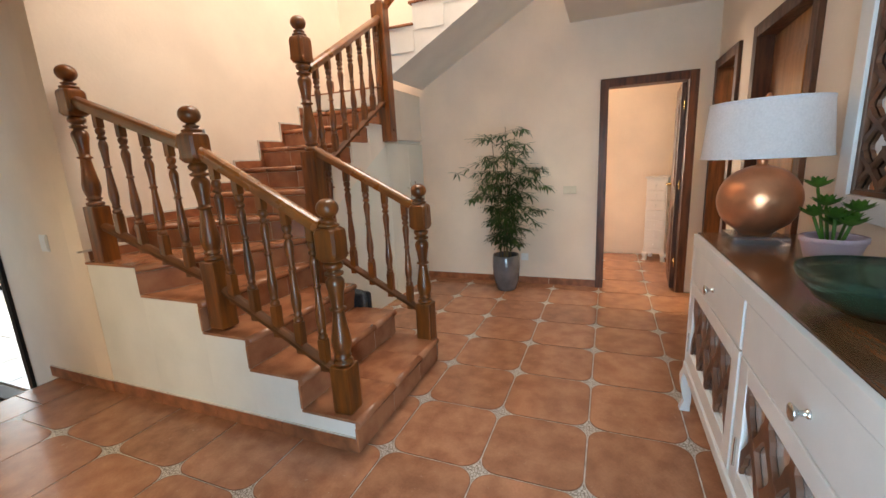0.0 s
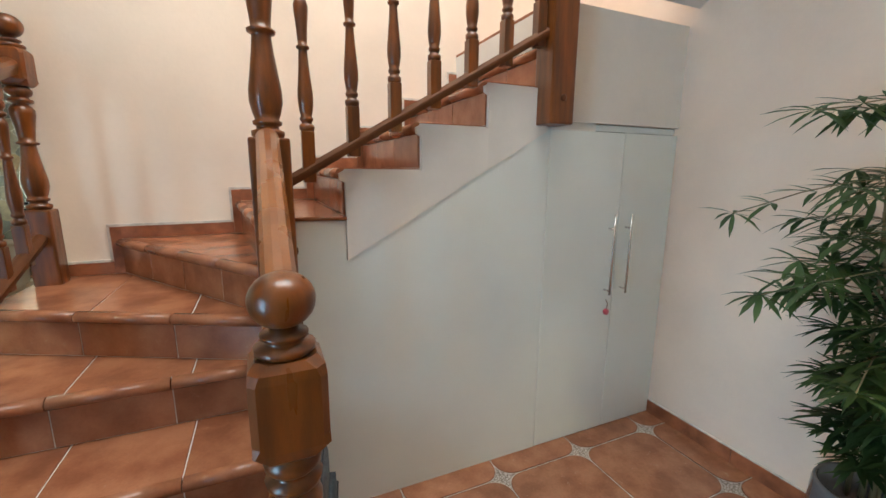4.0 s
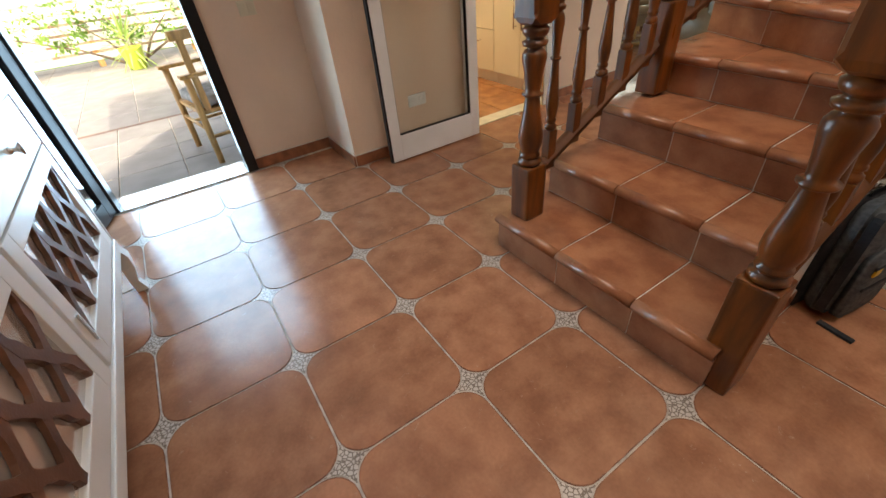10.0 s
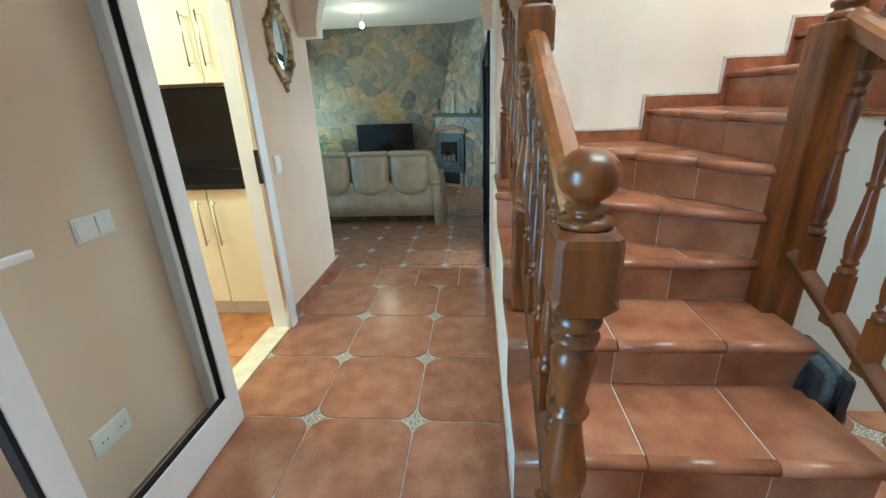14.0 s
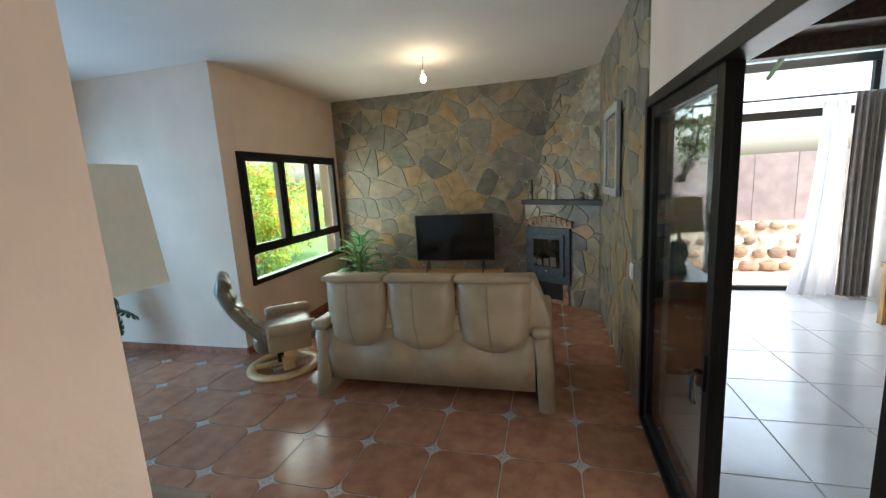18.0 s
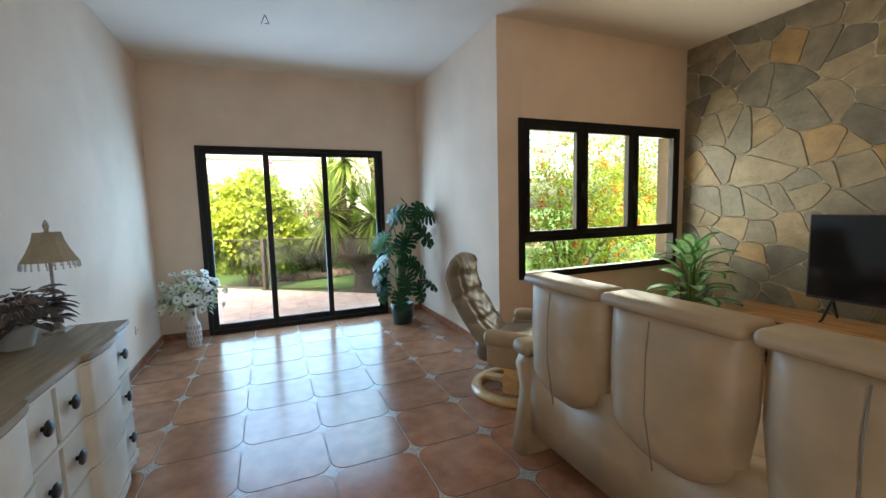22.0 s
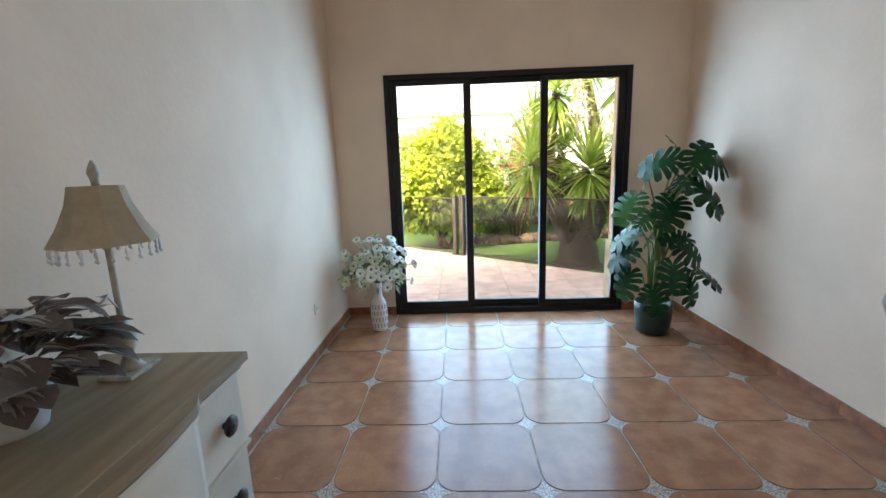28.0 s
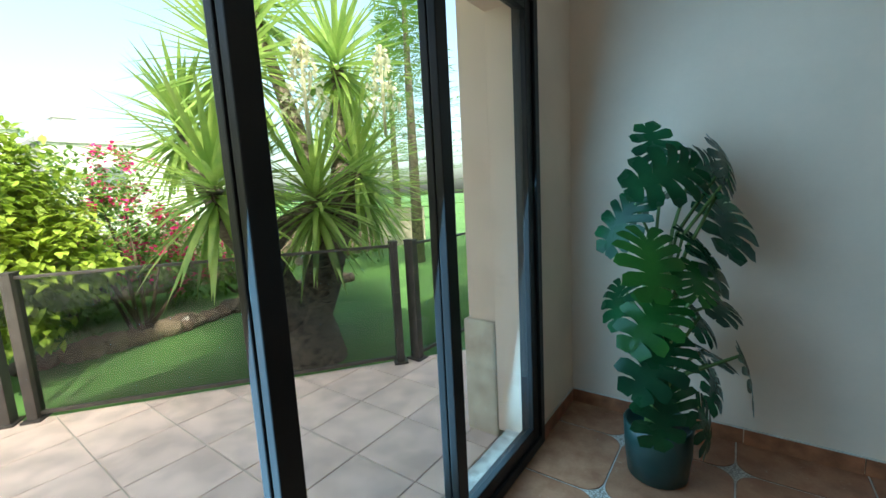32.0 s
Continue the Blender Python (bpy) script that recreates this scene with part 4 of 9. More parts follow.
# rooms behind the doors
wall("wall_far_room_back", "x", 6.15, 6.3, -1.6, 0.28, -0.02, HC, material=HALL_PLASTER, label="smooth plaster wall painted warm white")
wall("wall_far_room_end", "x", 7.5, 7.65, 0.2, 2.6, -0.02, HC, material=HALL_PLASTER, label="smooth plaster wall painted warm white")
wall("wall_far_room_south", "y", -1.75, -1.6, XE + 0.13, 6.3, -0.02, HC, material=HALL_PLASTER, label="smooth plaster wall painted warm white")
wall("wall_far_room_north", "y", 2.45, 2.6, XE + 0.13, 7.5, -0.02, HC, material=HALL_PLASTER, label="smooth plaster wall painted warm white")
wall("wall_far_room_return", "y", 0.14, 0.28, 6.3, 7.65, -0.02, HC, material=HALL_PLASTER, label="smooth plaster wall painted warm white")
slab("ceiling_far_room", XE + 0.13, 7.65, -1.75, 2.6, HC, HC + 0.1, CEILING, "flat painted plaster ceiling")
slab("floor_base_far_room", XE + 0.13, 7.65, -1.75, 2.6, -0.15, -0.006, GROUT, "grout bed of the far room floor")
skirting_late = []
BATH_TILE = mat("cream_wall_tile", (0.66, 0.56, 0.38), 0.25, var=0.1, scale=4, bump=0.02)
wall("wall_bath_back", "y", -2.95, -2.8, 2.2, 4.75, -0.02, HC, (), BATH_TILE, "cream tiled bathroom wall")
wall("wall_bath_west", "x", 3.50, 3.62, -2.8, YS - 0.13, -0.02, HC, (), BATH_TILE, "cream tiled bathroom wall")
wall("wall_bath_east", "x", 4.60, 4.75, -2.8, YS - 0.13, -0.02, HC, (), BATH_TILE, "cream tiled bathroom wall")
wall("wall_closet_west", "x", 2.2, 2.35, -2.8, YS - 0.13, -0.02, HC)
slab("ceiling_bath", 2.2, 4.75, -2.95, YS - 0.13, HC, HC + 0.1, CEILING, "flat painted plaster ceiling")
slab("floor_bath", 2.2, 4.75, -2.95, YS - 0.13, -0.15, -0.002, mat("beige_bath_floor", (0.55, 0.43, 0.27), 0.3, var=0.08), "beige tiled bathroom floor")

# front door, opened inward past a right angle
fd = tagged(new("door_5"), "dark aluminium front door with a mirrored glass leaf standing open", "front door", "", "structure")
part("door_frame", bars(bmesh.new(), "x", XW - 0.12, XW + 0.02, [(-0.60, -0.54, 0, 2.10), (0.26, 0.33, 0, 2.10), (-0.54, 0.26, 2.03, 2.10)]), BLACK_ALU, fd)
part("transom_bar", bars(bmesh.new(), "x", XW - 0.08, XW - 0.02, [(-0.54, 0.26, 1.865, 1.895)]), BLACK_ALU, fd)
part("threshold", boxm(XW - 0.20, XW + 0.03, -0.54, 0.26, -0.004, 0.012, 0.003), CHROME, fd)
MIRROR_GLASS = glass_mat("reflective_door_glass", (0.62, 0.66, 0.68), 0.40)
LEAF = pose(XW + 0.02, -0.575, 0.012, 0, 0, math.degrees(math.atan2(-0.25, 0.81)))
bm = bars(bmesh.new(), "y", -0.022, 0.022, ring(0.0, 0.84, 0.0, 2.03, 0.085, 0.11, 0.085))
bmesh.ops.transform(bm, matrix=LEAF, verts=bm.verts[:])
leaf = part("door_leaf", bm, BLACK_ALU, fd, "dark framed glass leaf standing open")
bm = boxm(0.084, 0.756, -0.004, 0.004, 0.11, 1.945)
bmesh.ops.transform(bm, matrix=LEAF, verts=bm.verts[:])
part("pane", bm, MIRROR_GLASS, leaf, "reflective glass pane").visible_shadow = False
bm = boxm(0.775, 0.80, 0.022, 0.05, 0.98, 1.12, 0.004)
box(bm, 0.70, 0.80, 0.045, 0.058, 1.06, 1.08, 0.004)
bmesh.ops.transform(bm, matrix=LEAF, verts=bm.verts[:])
part("door_handle", bm, BLACK_ALU, leaf)

# kitchen door: frame in the wall and a glazed leaf folded back against it
kd = tagged(new("door_6"), "white aluminium kitchen door frame with a glazed leaf folded back", "glazed door", "", "structure")
part("door_frame", bars(bmesh.new(), "x", XL - 0.075, XL + 0.05, [(1.83, 1.886, 0, 2.12), (2.612, 2.69, 0, 2.12), (1.886, 2.612, 2.062, 2.12)]), WHITE_ALU, kd)
part("lock_strip", boxm(XL + 0.02, XL + 0.04, 2.606, 2.612, 0.0, 2.06), CHROME, kd)
part("lock_plate", boxm(XL + 0.018, XL + 0.042, 2.600, 2.607, 0.92, 1.10), BLACK_ALU, kd)
part("threshold", boxm(XL - 0.10, XL + 0.03, 1.886, 2.612, -0.004, 0.008, 0.002), mat("cream_marble_sill", (0.78, 0.70, 0.52), 0.25, var=0.06, scale=12), kd)
bm = bars(bmesh.new(), "x", 0.283, 0.325, ring(1.10, 1.835, 0.012, 2.075, 0.075, 0.17, 0.075))
leaf = part("door_leaf", bm, WHITE_ALU, kd, "white aluminium glazed leaf")
part("seal", bars(bmesh.new(), "x", 0.290, 0.318, ring(1.174, 1.762, 0.181, 2.001, 0.006)), BLACK_ALU, leaf)
part("edge_seal", boxm(0.288, 0.320, 1.088, 1.10, 0.012, 2.075), BLACK_ALU, leaf)
pane("pane", leaf, "x", 0.304, 1.18, 1.756, 0.187, 1.995)
bm = boxm(0.325, 0.332, 1.115, 1.145, 0.96, 1.10, 0.003)
lathe(bm, [(0, 0.010), (0.04, 0.010)], 10, pose(0.33, 1.13, 1.03, 0, 90, 0))
box(bm, 0.362, 0.378, 1.12, 1.24, 1.02, 1.04, 0.005)
part("door_handle", bm, WHITE_ALU, leaf)

# closet under the stairs
cl = thing("stair_closet", "white lacquered two-door closet below the stairs", "closet", at=(0, 0, 0))
part("surround", bars(bmesh.new(), "y", 2.004, 2.03, [(3.648, 4.47, 1.588, 1.62)]), PANEL, cl)
for a, b, hx in ((3.650, 4.098, 4.045), (4.102, 4.466, 4.155)):
    d = part("closet_door", boxm(a, b, 1.982, 2.002, 0.004, 1.584, 0.002), PANEL, cl)
    bm = bmesh.new()
    tube(bm, [(hx, 1.945, 0.78), (hx, 1.945, 1.19)], 0.006, 8)
    tube(bm, [(hx, 1.945, 0.80), (hx, 1.984, 0.80)], 0.005, 8)
    tube(bm, [(hx, 1.945, 1.12), (hx, 1.984, 1.12)], 0.005, 8)
    part("handle", bm, CHROME, d, "brushed steel bar handle")
kb = thing("key_fob", "small pink key fob hanging from a closet lock", "key fob")
bm = bmesh.new()
lathe(bm, [(-0.006, 0.016), (0.006, 0.016)], 12, pose(4.06, 1.972, 0.68, 90, 0, 0))
part("fob", bm, mat("pink_plastic", (0.6, 0.10, 0.14), 0.4), kb)
bm = bmesh.new()
tube(bm, [(4.06, 1.980, 0.745), (4.06, 1.966, 0.725), (4.06, 1.970, 0.695)], 0.003, 6)
part("key", bm, CHROME, kb)


# ---- switches and sockets ----
IVORY = mat("ivory_plastic", (0.72, 0.64, 0.48), 0.4, var=0.03, bump=0.0)
WHITE_PLASTIC = mat("white_plastic", (0.82, 0.82, 0.80), 0.35, var=0.02, bump=0.0)
SLOT = mat("dark_hole", (0.02, 0.02, 0.02), 0.7, bump=0.0)


def wall_plate(name, label, place, normal, w, h, material, keys=1, socket=False):
    turn = math.degrees(math.atan2(normal[1], normal[0])) + 90
    ob = thing(name, label, "wall switch" if not socket else "socket", at=place, turn=turn)
    part("plate", boxm(-w / 2, w / 2, -0.009, 0.0, -h / 2, h / 2, 0.003), material, ob)
    for k in range(keys):
        cx = (k + 0.5) * w / keys - w / 2
        if socket:
            bm = bmesh.new()
            lathe(bm, [(0, 0.021), (0.003, 0.021), (0.004, 0.018)], 16, pose(cx, -0.009, 0, 90, 0, 0))
            s = part("face", bm, material, ob)
            for d in (-0.009, 0.009):
                bm = bmesh.new()
                lathe(bm, [(0, 0.003), (0.002, 0.003)], 8, pose(cx + d, -0.0125, 0, 90, 0, 0))
                part("hole", bm, SLOT, s)
        else:
            part("rocker", boxm(cx - w / keys * 0.42, cx + w / keys * 0.42, -0.014, -0.008, -h * 0.38, h * 0.38, 0.002), material, ob)
    return ob


wall_plate("light_switch", "ivory double light switch on the plaster wall", (XE, 0.33, 1.03), (-1, 0), 0.13, 0.08, IVORY, 2)
wall_plate("light_switch", "ivory double light switch on the plaster wall", (XW, 0.60, 0.97), (1, 0), 0.10, 0.08, IVORY, 2)
wall_plate("light_switch", "white light switch beside the kitchen door", (XL, 2.87, 0.985), (1, 0), 0.08, 0.11, WHITE_PLASTIC)
wall_plate("light_switch", "white light switch on the hall wall by the arch", (XR, 3.34, 0.99), (-1, 0), 0.08, 0.11, WHITE_PLASTIC)
wall_plate("light_switch", "white light switch between two dark doors", (3.60, YS, 1.03), (0, 1), 0.08, 0.08, WHITE_PLASTIC)
wall_plate("light_switch", "white double switch seen through the glazed leaf", (XL, 1.60, 0.985), (1, 0), 0.14, 0.08, WHITE_PLASTIC, 2)
wall_plate("socket", "white socket low on the wall behind the glazed leaf", (XL, 1.42, 0.33), (1, 0), 0.14, 0.08, WHITE_PLASTIC, 2, True)
wall_plate("socket", "white socket low on the wall by the bamboo plant", (XE, 0.80, 0.30), (-1, 0), 0.08, 0.08, WHITE_PLASTIC, 1, True)
wall_plate("socket", "ivory socket low on the living room wall", (-3.55, LS, 0.0), (0, 1), 0.08, 0.08, IVORY, 1, True)
wall_plate("light_switch", "white light switch on the stone wall", (XR - 0.03, 6.28, 0.64), (-1, 0), 0.08, 0.11, WHITE_PLASTIC)

# ---- crazy-paved stone ----
def stone_mat(name, ramp, rough=0.6):
    m = mat(name, (0.2, 0.2, 0.2), rough, var=0.25, scale=5, bump=0.5, bscale=35, coat=0.08)
    n, l = m.node_tree.nodes, m.node_tree.links
    b = n["Principled BSDF"]
    src = b.inputs["Base Color"].links[0].from_socket
    oi = [x for x in n if x.bl_idname == "ShaderNodeObjectInfo"][0]
    cr = n.new("ShaderNodeValToRGB")
    cr.color_ramp.interpolation = "CONSTANT"
    e = cr.color_ramp.elements
    e[0].position, e[0].color = 0.0, (*ramp[0], 1)
    e[1].position, e[1].color = 1.0 / len(ramp), (*ramp[1], 1)
    for k in range(2, len(ramp)):
        x = e.new(k / len(ramp))
        x.color = (*ramp[k], 1)
    l.new(oi.outputs["Random"], cr.inputs[0])
    mx = n.new("ShaderNodeMix")
    mx.data_type, mx.blend_type = "RGBA", "OVERLAY"
    mx.inputs[0].default_value = 0.8
    l.new(cr.outputs[0], mx.inputs[6])
    nz = n.new("ShaderNodeTexNoise")
    nz.inputs["Scale"].default_value, nz.inputs["Detail"].default_value = 7, 8
    tc = [x for x in n if x.bl_idname == "ShaderNodeMapping"][0]
    l.new(tc.outputs[0], nz.inputs["Vector"])
    l.new(nz.outputs["Fac"], mx.inputs[7])
    l.new(mx.outputs[2], b.inputs["Base Color"])
    return m


SLATE = stone_mat("slate_and_quartzite", [(0.235, 0.192, 0.130), (0.190, 0.162, 0.118), (0.290, 0.215, 0.125), (0.215, 0.184, 0.132), (0.125, 0.112, 0.088), (0.260, 0.208, 0.138), (0.320, 0.205, 0.095), (0.168, 0.152, 0.118), (0.275, 0.222, 0.145), (0.185, 0.168, 0.128), (0.240, 0.190, 0.118)], 0.42)
MORTAR = mat("sandy_mortar", (0.40, 0.345, 0.265), 0.9, var=0.15, scale=14, bump=0.5, bscale=150)
FACADE = stone_mat("pale_sandstone_facing", [(0.52, 0.42, 0.28), (0.60, 0.52, 0.40), (0.45, 0.36, 0.24), (0.55, 0.50, 0.42)], 0.8)


def voronoi(w, h, n, seed, hole=None):
    """Irregular convex cells over a w by h field, by relaxed random seeds."""
    rng = random.Random(seed)
    k0, sh = 0.74, 0.16                 # flatten the stones and tilt their run
    W, Hh, w, h = w, h, w * k0 + h * sh, h
    area = w * h / n
    rmin = 0.70 * math.sqrt(area)
    pts, tries = [], 0
    while len(pts) < n and tries < n * 80:
        p = (rng.uniform(0, w), rng.uniform(0, h))
        tries += 1
        f = rng.uniform(0.35, 1.45)
        if all((p[0] - q[0]) ** 2 + (p[1] - q[1]) ** 2 > (rmin * f) ** 2 for q in pts):
            pts.append(p)
    cells = []
    for i, p in enumerate(pts):
        poly = [(0, 0), (W * k0, 0), (W * k0 + Hh * sh, Hh), (Hh * sh, Hh)]
        near = sorted(range(len(pts)), key=lambda k: (pts[k][0] - p[0]) ** 2 + (pts[k][1] - p[1]) ** 2)[1:18]
        for k in near:
            q = pts[k]
            a, b = q[0] - p[0], q[1] - p[1]
            c = (q[0] ** 2 + q[1] ** 2 - p[0] ** 2 - p[1] ** 2) / 2
            poly = clip_poly(poly, a, b, c)
            if len(poly) < 3:
                break
        if len(poly) >= 3:
            cells.append([((u - v * sh) / k0, v) for u, v in poly])
    return cells


def shards(w, h, n, seed):
    """Angular crazy-paving pieces: uneven cells, split again by straight breaks."""
    rng = random.Random(seed * 7 + 1)
    area = lambda p: abs(sum(p[i][0] * p[(i + 1) % len(p)][1] - p[(i + 1) % len(p)][0] * p[i][1] for i in range(len(p)))) / 2
    polys = voronoi(w, h, max(6, int(n * 0.72)), seed)
    keep = []
    while polys and len(polys) + len(keep) < n:
        polys.sort(key=lambda p: area(p) * (0.55 + 0.9 * ((p[0][0] * 7.31 + p[0][1] * 3.17) % 1)))
        p = polys.pop()
        cx, cy = sum(v[0] for v in p) / len(p), sum(v[1] for v in p) / len(p)
        sx, sy = max(v[0] for v in p) - min(v[0] for v in p), max(v[1] for v in p) - min(v[1] for v in p)
        a = (0.0 if sx > sy else math.pi / 2) + rng.uniform(-0.7, 0.7)
        nx, ny = math.cos(a), math.sin(a)
        c = nx * (cx + rng.uniform(-0.12, 0.12) * sx) + ny * (cy + rng.uniform(-0.12, 0.12) * sy)
        q, r = clip_poly(p, nx, ny, c), clip_poly(p, -nx, -ny, -c)
        if len(q) > 2 and len(r) > 2 and min(area(q), area(r)) > 0.004:
            polys += [q, r]
        else:
            keep.append(p)
    return polys + keep


def crazy_paving(parent, origin, ax_u, ax_v, normal, w, h, n, seed, material, keep=None, joint=0.0042, clip=None, soft=True):
    """Flat stones of uneven depth over a wall field; keep(u, v) leaves some out, clip is a convex limit."""
    rng = random.Random(seed + 99)
    o, au, av, nn = Vector(origin), Vector(ax_u), Vector(ax_v), Vector(normal)
    for poly in shards(w, h, n, seed):
        if clip:
            for a, b, c in clip:
                poly = clip_poly(poly, a, b, c)
                if len(poly) < 3:
                    break
        if len(poly) < 3:
            continue
        cu, cv = sum(p[0] for p in poly) / len(poly), sum(p[1] for p in poly) / len(poly)
        if keep and not keep(cu, cv):
            continue
        poly = shrink(poly, joint * rng.uniform(0.8, 1.5))
        if len(poly) < 3:
            continue
        # rough the outline a little
        rough = []
        for i, p in enumerate(poly):
            q = poly[(i + 1) % len(poly)]
            rough.append((p[0] + rng.uniform(-0.004, 0.004), p[1] + rng.uniform(-0.004, 0.004)))
            if math.hypot(q[0] - p[0], q[1] - p[1]) > 0.12:
                s = rng.uniform(0.35, 0.65)
                dx, dy = q[0] - p[0], q[1] - p[1]
                ln = math.hypot(dx, dy)
                k = rng.uniform(-0.003, 0.009)
                rough.append((p[0] + s * dx - dy / ln * k * -1, p[1] + s * dy + dx / ln * k * -1))
        for _ in range(2 if soft else 0):
            cut = []
            for i, p in enumerate(rough):
                q = rough[(i + 1) % len(rough)]
                f = min(0.25, 0.017 / max(0.02, math.hypot(q[0] - p[0], q[1] - p[1])))
                cut += [(p[0] + f * (q[0] - p[0]), p[1] + f * (q[1] - p[1])), (q[0] + f * (p[0] - q[0]), q[1] + f * (p[1] - q[1]))]
            rough = cut
        bm = bmesh.new()
        d = rng.uniform(0.004, 0.012)
        prism(bm, [(u - cu, v - cv) for u, v in rough], -0.02, d, inset=0.004)
        tilt = pose(0, 0, 0, rng.uniform(-1.2, 1.2), rng.uniform(-1.2, 1.2), 0)
        m = Matrix((( au.x, av.x, nn.x, 0), (au.y, av.y, nn.y, 0), (au.z, av.z, nn.z, 0), (0, 0, 0, 1)))
        ob = part("stone", bm, material, parent)
        ob.matrix_local = Matrix.Translation(o + au * cu + av * cv) @ m @ tilt


def build_stone_walls():
    a = tagged(new("wall_stone_north"), "crazy-paved wall of grey, green and ochre slate stones", "stone wall", "", "structure")
    part("mortar", boxm(WX, XR + 0.02, SY, SY + 0.028, GZ, LC), MORTAR, a)
    crazy_paving(a, (WX + 0.005, SY, GZ), (1, 0, 0), (0, 0, 1), (0, -1, 0), XR - WX, LC - GZ, 205, 5, SLATE)
    b = tagged(new("wall_stone_east"), "crazy-paved wall of grey, green and ochre slate stones", "stone wall", "", "structure")
    part("mortar", boxm(XR - 0.004, XR + 0.018, 6.03, SY, GZ, LC), MORTAR, b)
    crazy_paving(b, (XR - 0.004, SY, GZ), (0, -1, 0), (0, 0, 1), (-1, 0, 0), SY - 6.03, LC - GZ, 175, 8, SLATE)


build_stone_walls()


# ---- corner fireplace ----
def build_fireplace():
    fp = thing("fireplace", "corner stone fireplace with a dark iron insert and slate mantel", "fireplace")
    pl, pr = Vector((0.56, 8.95, 0)), Vector((1.475, 8.34, 0))
    au = (pr - pl).normalized()
    nn = Vector((au.y, -au.x, 0))
    ln = (pr - pl).length
    IRON = mat("cast_iron", (0.040, 0.050, 0.064), 0.45, metal=0.2, var=0.2, scale=20, bump=0.2, bscale=200)
    BRICK = mat("firebrick", (0.36, 0.22, 0.15), 0.85, var=0.2, scale=14, bump=0.4, rnd=0.12)
    # stone body round the insert
    bm = bmesh.new()
    c = [(0.56, 8.955), (1.475, 8.34), (1.475, 8.955)]
    prism(bm, c, GZ, 0.98)
    part("core", bm, MORTAR, fp, "mortar bed of the fireplace")
    m = Matrix(((au.x, 0, nn.x, 0), (au.y, 0, nn.y, 0), (0, 1, 0, 0), (0, 0, 0, 1)))
    o = pl + Vector((0, 0, GZ))
    box_at = lambda u0, u1, v0, v1, d0, d1, bev=0.003: boxm(u0, u1, v0, v1, d0, d1, bev, Matrix.Translation(o) @ m)
    crazy_paving(fp, o + nn * 0.004, au, (0, 0, 1), nn, ln, 1.34, 52, 31, SLATE, keep=lambda u, v: u > 0.74 or v > 1.15)
    ins = part("fire_insert", box_at(0.03, 0.705, 0.28, 1.03, -0.02, 0.045), IRON, fp, "dark cast iron fire insert")
    part("insert_door", box_at(0.105, 0.63, 0.38, 0.95, 0.045, 0.065, 0.006), IRON, ins)
    part("fire_glass", box_at(0.165, 0.57, 0.50, 0.88, 0.062, 0.070, 0.002), mat("sooty_fire_glass", (0.02, 0.018, 0.016), 0.06, var=0.5, scale=6, bump=0.0), ins)
    part("door_knob", box_at(0.35, 0.39, 0.43, 0.45, 0.065, 0.085, 0.003), CHROME, ins)
    for k in range(3):
        part("log_shape", box_at(0.23 + 0.10 * k, 0.30 + 0.11 * k, 0.515, 0.60 + 0.02 * k, 0.0705, 0.0715, 0.0), mat("ash", (0.10, 0.09, 0.08), 0.9), ins)
    # arched brick lintel
    n = 10
    for k in range(n):
        t0, t1 = k / n, (k + 1) / n
        u0, u1 = 0.745 * t0 + 0.003, 0.745 * t1 - 0.003
        v = 1.03 + 0.075 * math.sin(math.pi * (t0 + t1) / 2)
        bmk = boxm(u0, u1, v, v + 0.085, -0.02, 0.06, 0.005)
        part("brick", bmk, BRICK, fp).matrix_local = Matrix.Translation(o) @ m
    # wood store below: a flat dark sheet paints the shade of its opening
    part("wood_store", box_at(0.14, 0.60, 0.045, 0.275, -0.01, 0.006, 0.0), mat("store_shade", (0.012, 0.009, 0.008), 0.9), fp, "dark wood store opening")
    for u0, u1, v0, v1 in ((0.06, 0.14, 0.0, 0.275), (0.60, 0.68, 0.0, 0.275), (0.14, 0.60, 0.0, 0.045)):
        part("brick", box_at(u0, u1, v0, v1, -0.02, 0.035, 0.006), BRICK, fp)
    # mantel and hood
    ml, mr = Vector((0.50, 8.95, 0)), Vector((1.475, 8.12, 0))
    bm = bmesh.new()
    prism(bm, [(ml.x, ml.y), (mr.x, mr.y), (1.475, 8.955)], 0.98, 1.045, inset=0.006)
    part("mantel", bm, mat("dark_slate_slab", (0.014, 0.013, 0.013), 0.6, var=0.3, scale=10, bump=0.2), fp, "dark slate mantel shelf")
    tl, tr = Vector((1.02, 8.95, LC)), Vector((1.475, 8.52, LC))
    bl, br = Vector((0.66, 8.95, 1.045)), Vector((1.475, 8.28, 1.045))
    bm = bmesh.new()
    vs = [bm.verts.new(p) for p in (bl, br, tr, tl, Vector((1.475, 8.955, 1.045)), Vector((1.475, 8.955, LC)))]
    bm.faces.new((vs[0], vs[1], vs[2], vs[3]))
    bm.faces.new((vs[0], vs[4], vs[1]))
    bm.faces.new((vs[3], vs[2], vs[5]))
    part("hood", bm, MORTAR, fp, "mortar bed of the tapering hood")
    hu = (br - bl).normalized()
    hv = ((tl + tr) / 2 - (bl + br) / 2)
    hv = (hv - hu * hv.dot(hu)).normalized()
    hn = hu.cross(hv)
    w = (br - bl).length
    H = (tl - bl).dot(hv)
    a0, a1 = (tl - bl).dot(hu), (tr - bl).dot(hu)
    lim = [(-H, a0, 0), (H, w - a1, H * w)]
    crazy_paving(fp, bl + hn * 0.004, hu, hv, hn, w, H, 66, 44, SLATE, clip=[(-H, a0, 0.0), (H, w - a1, H * w)])
    return ml, mr


build_fireplace()

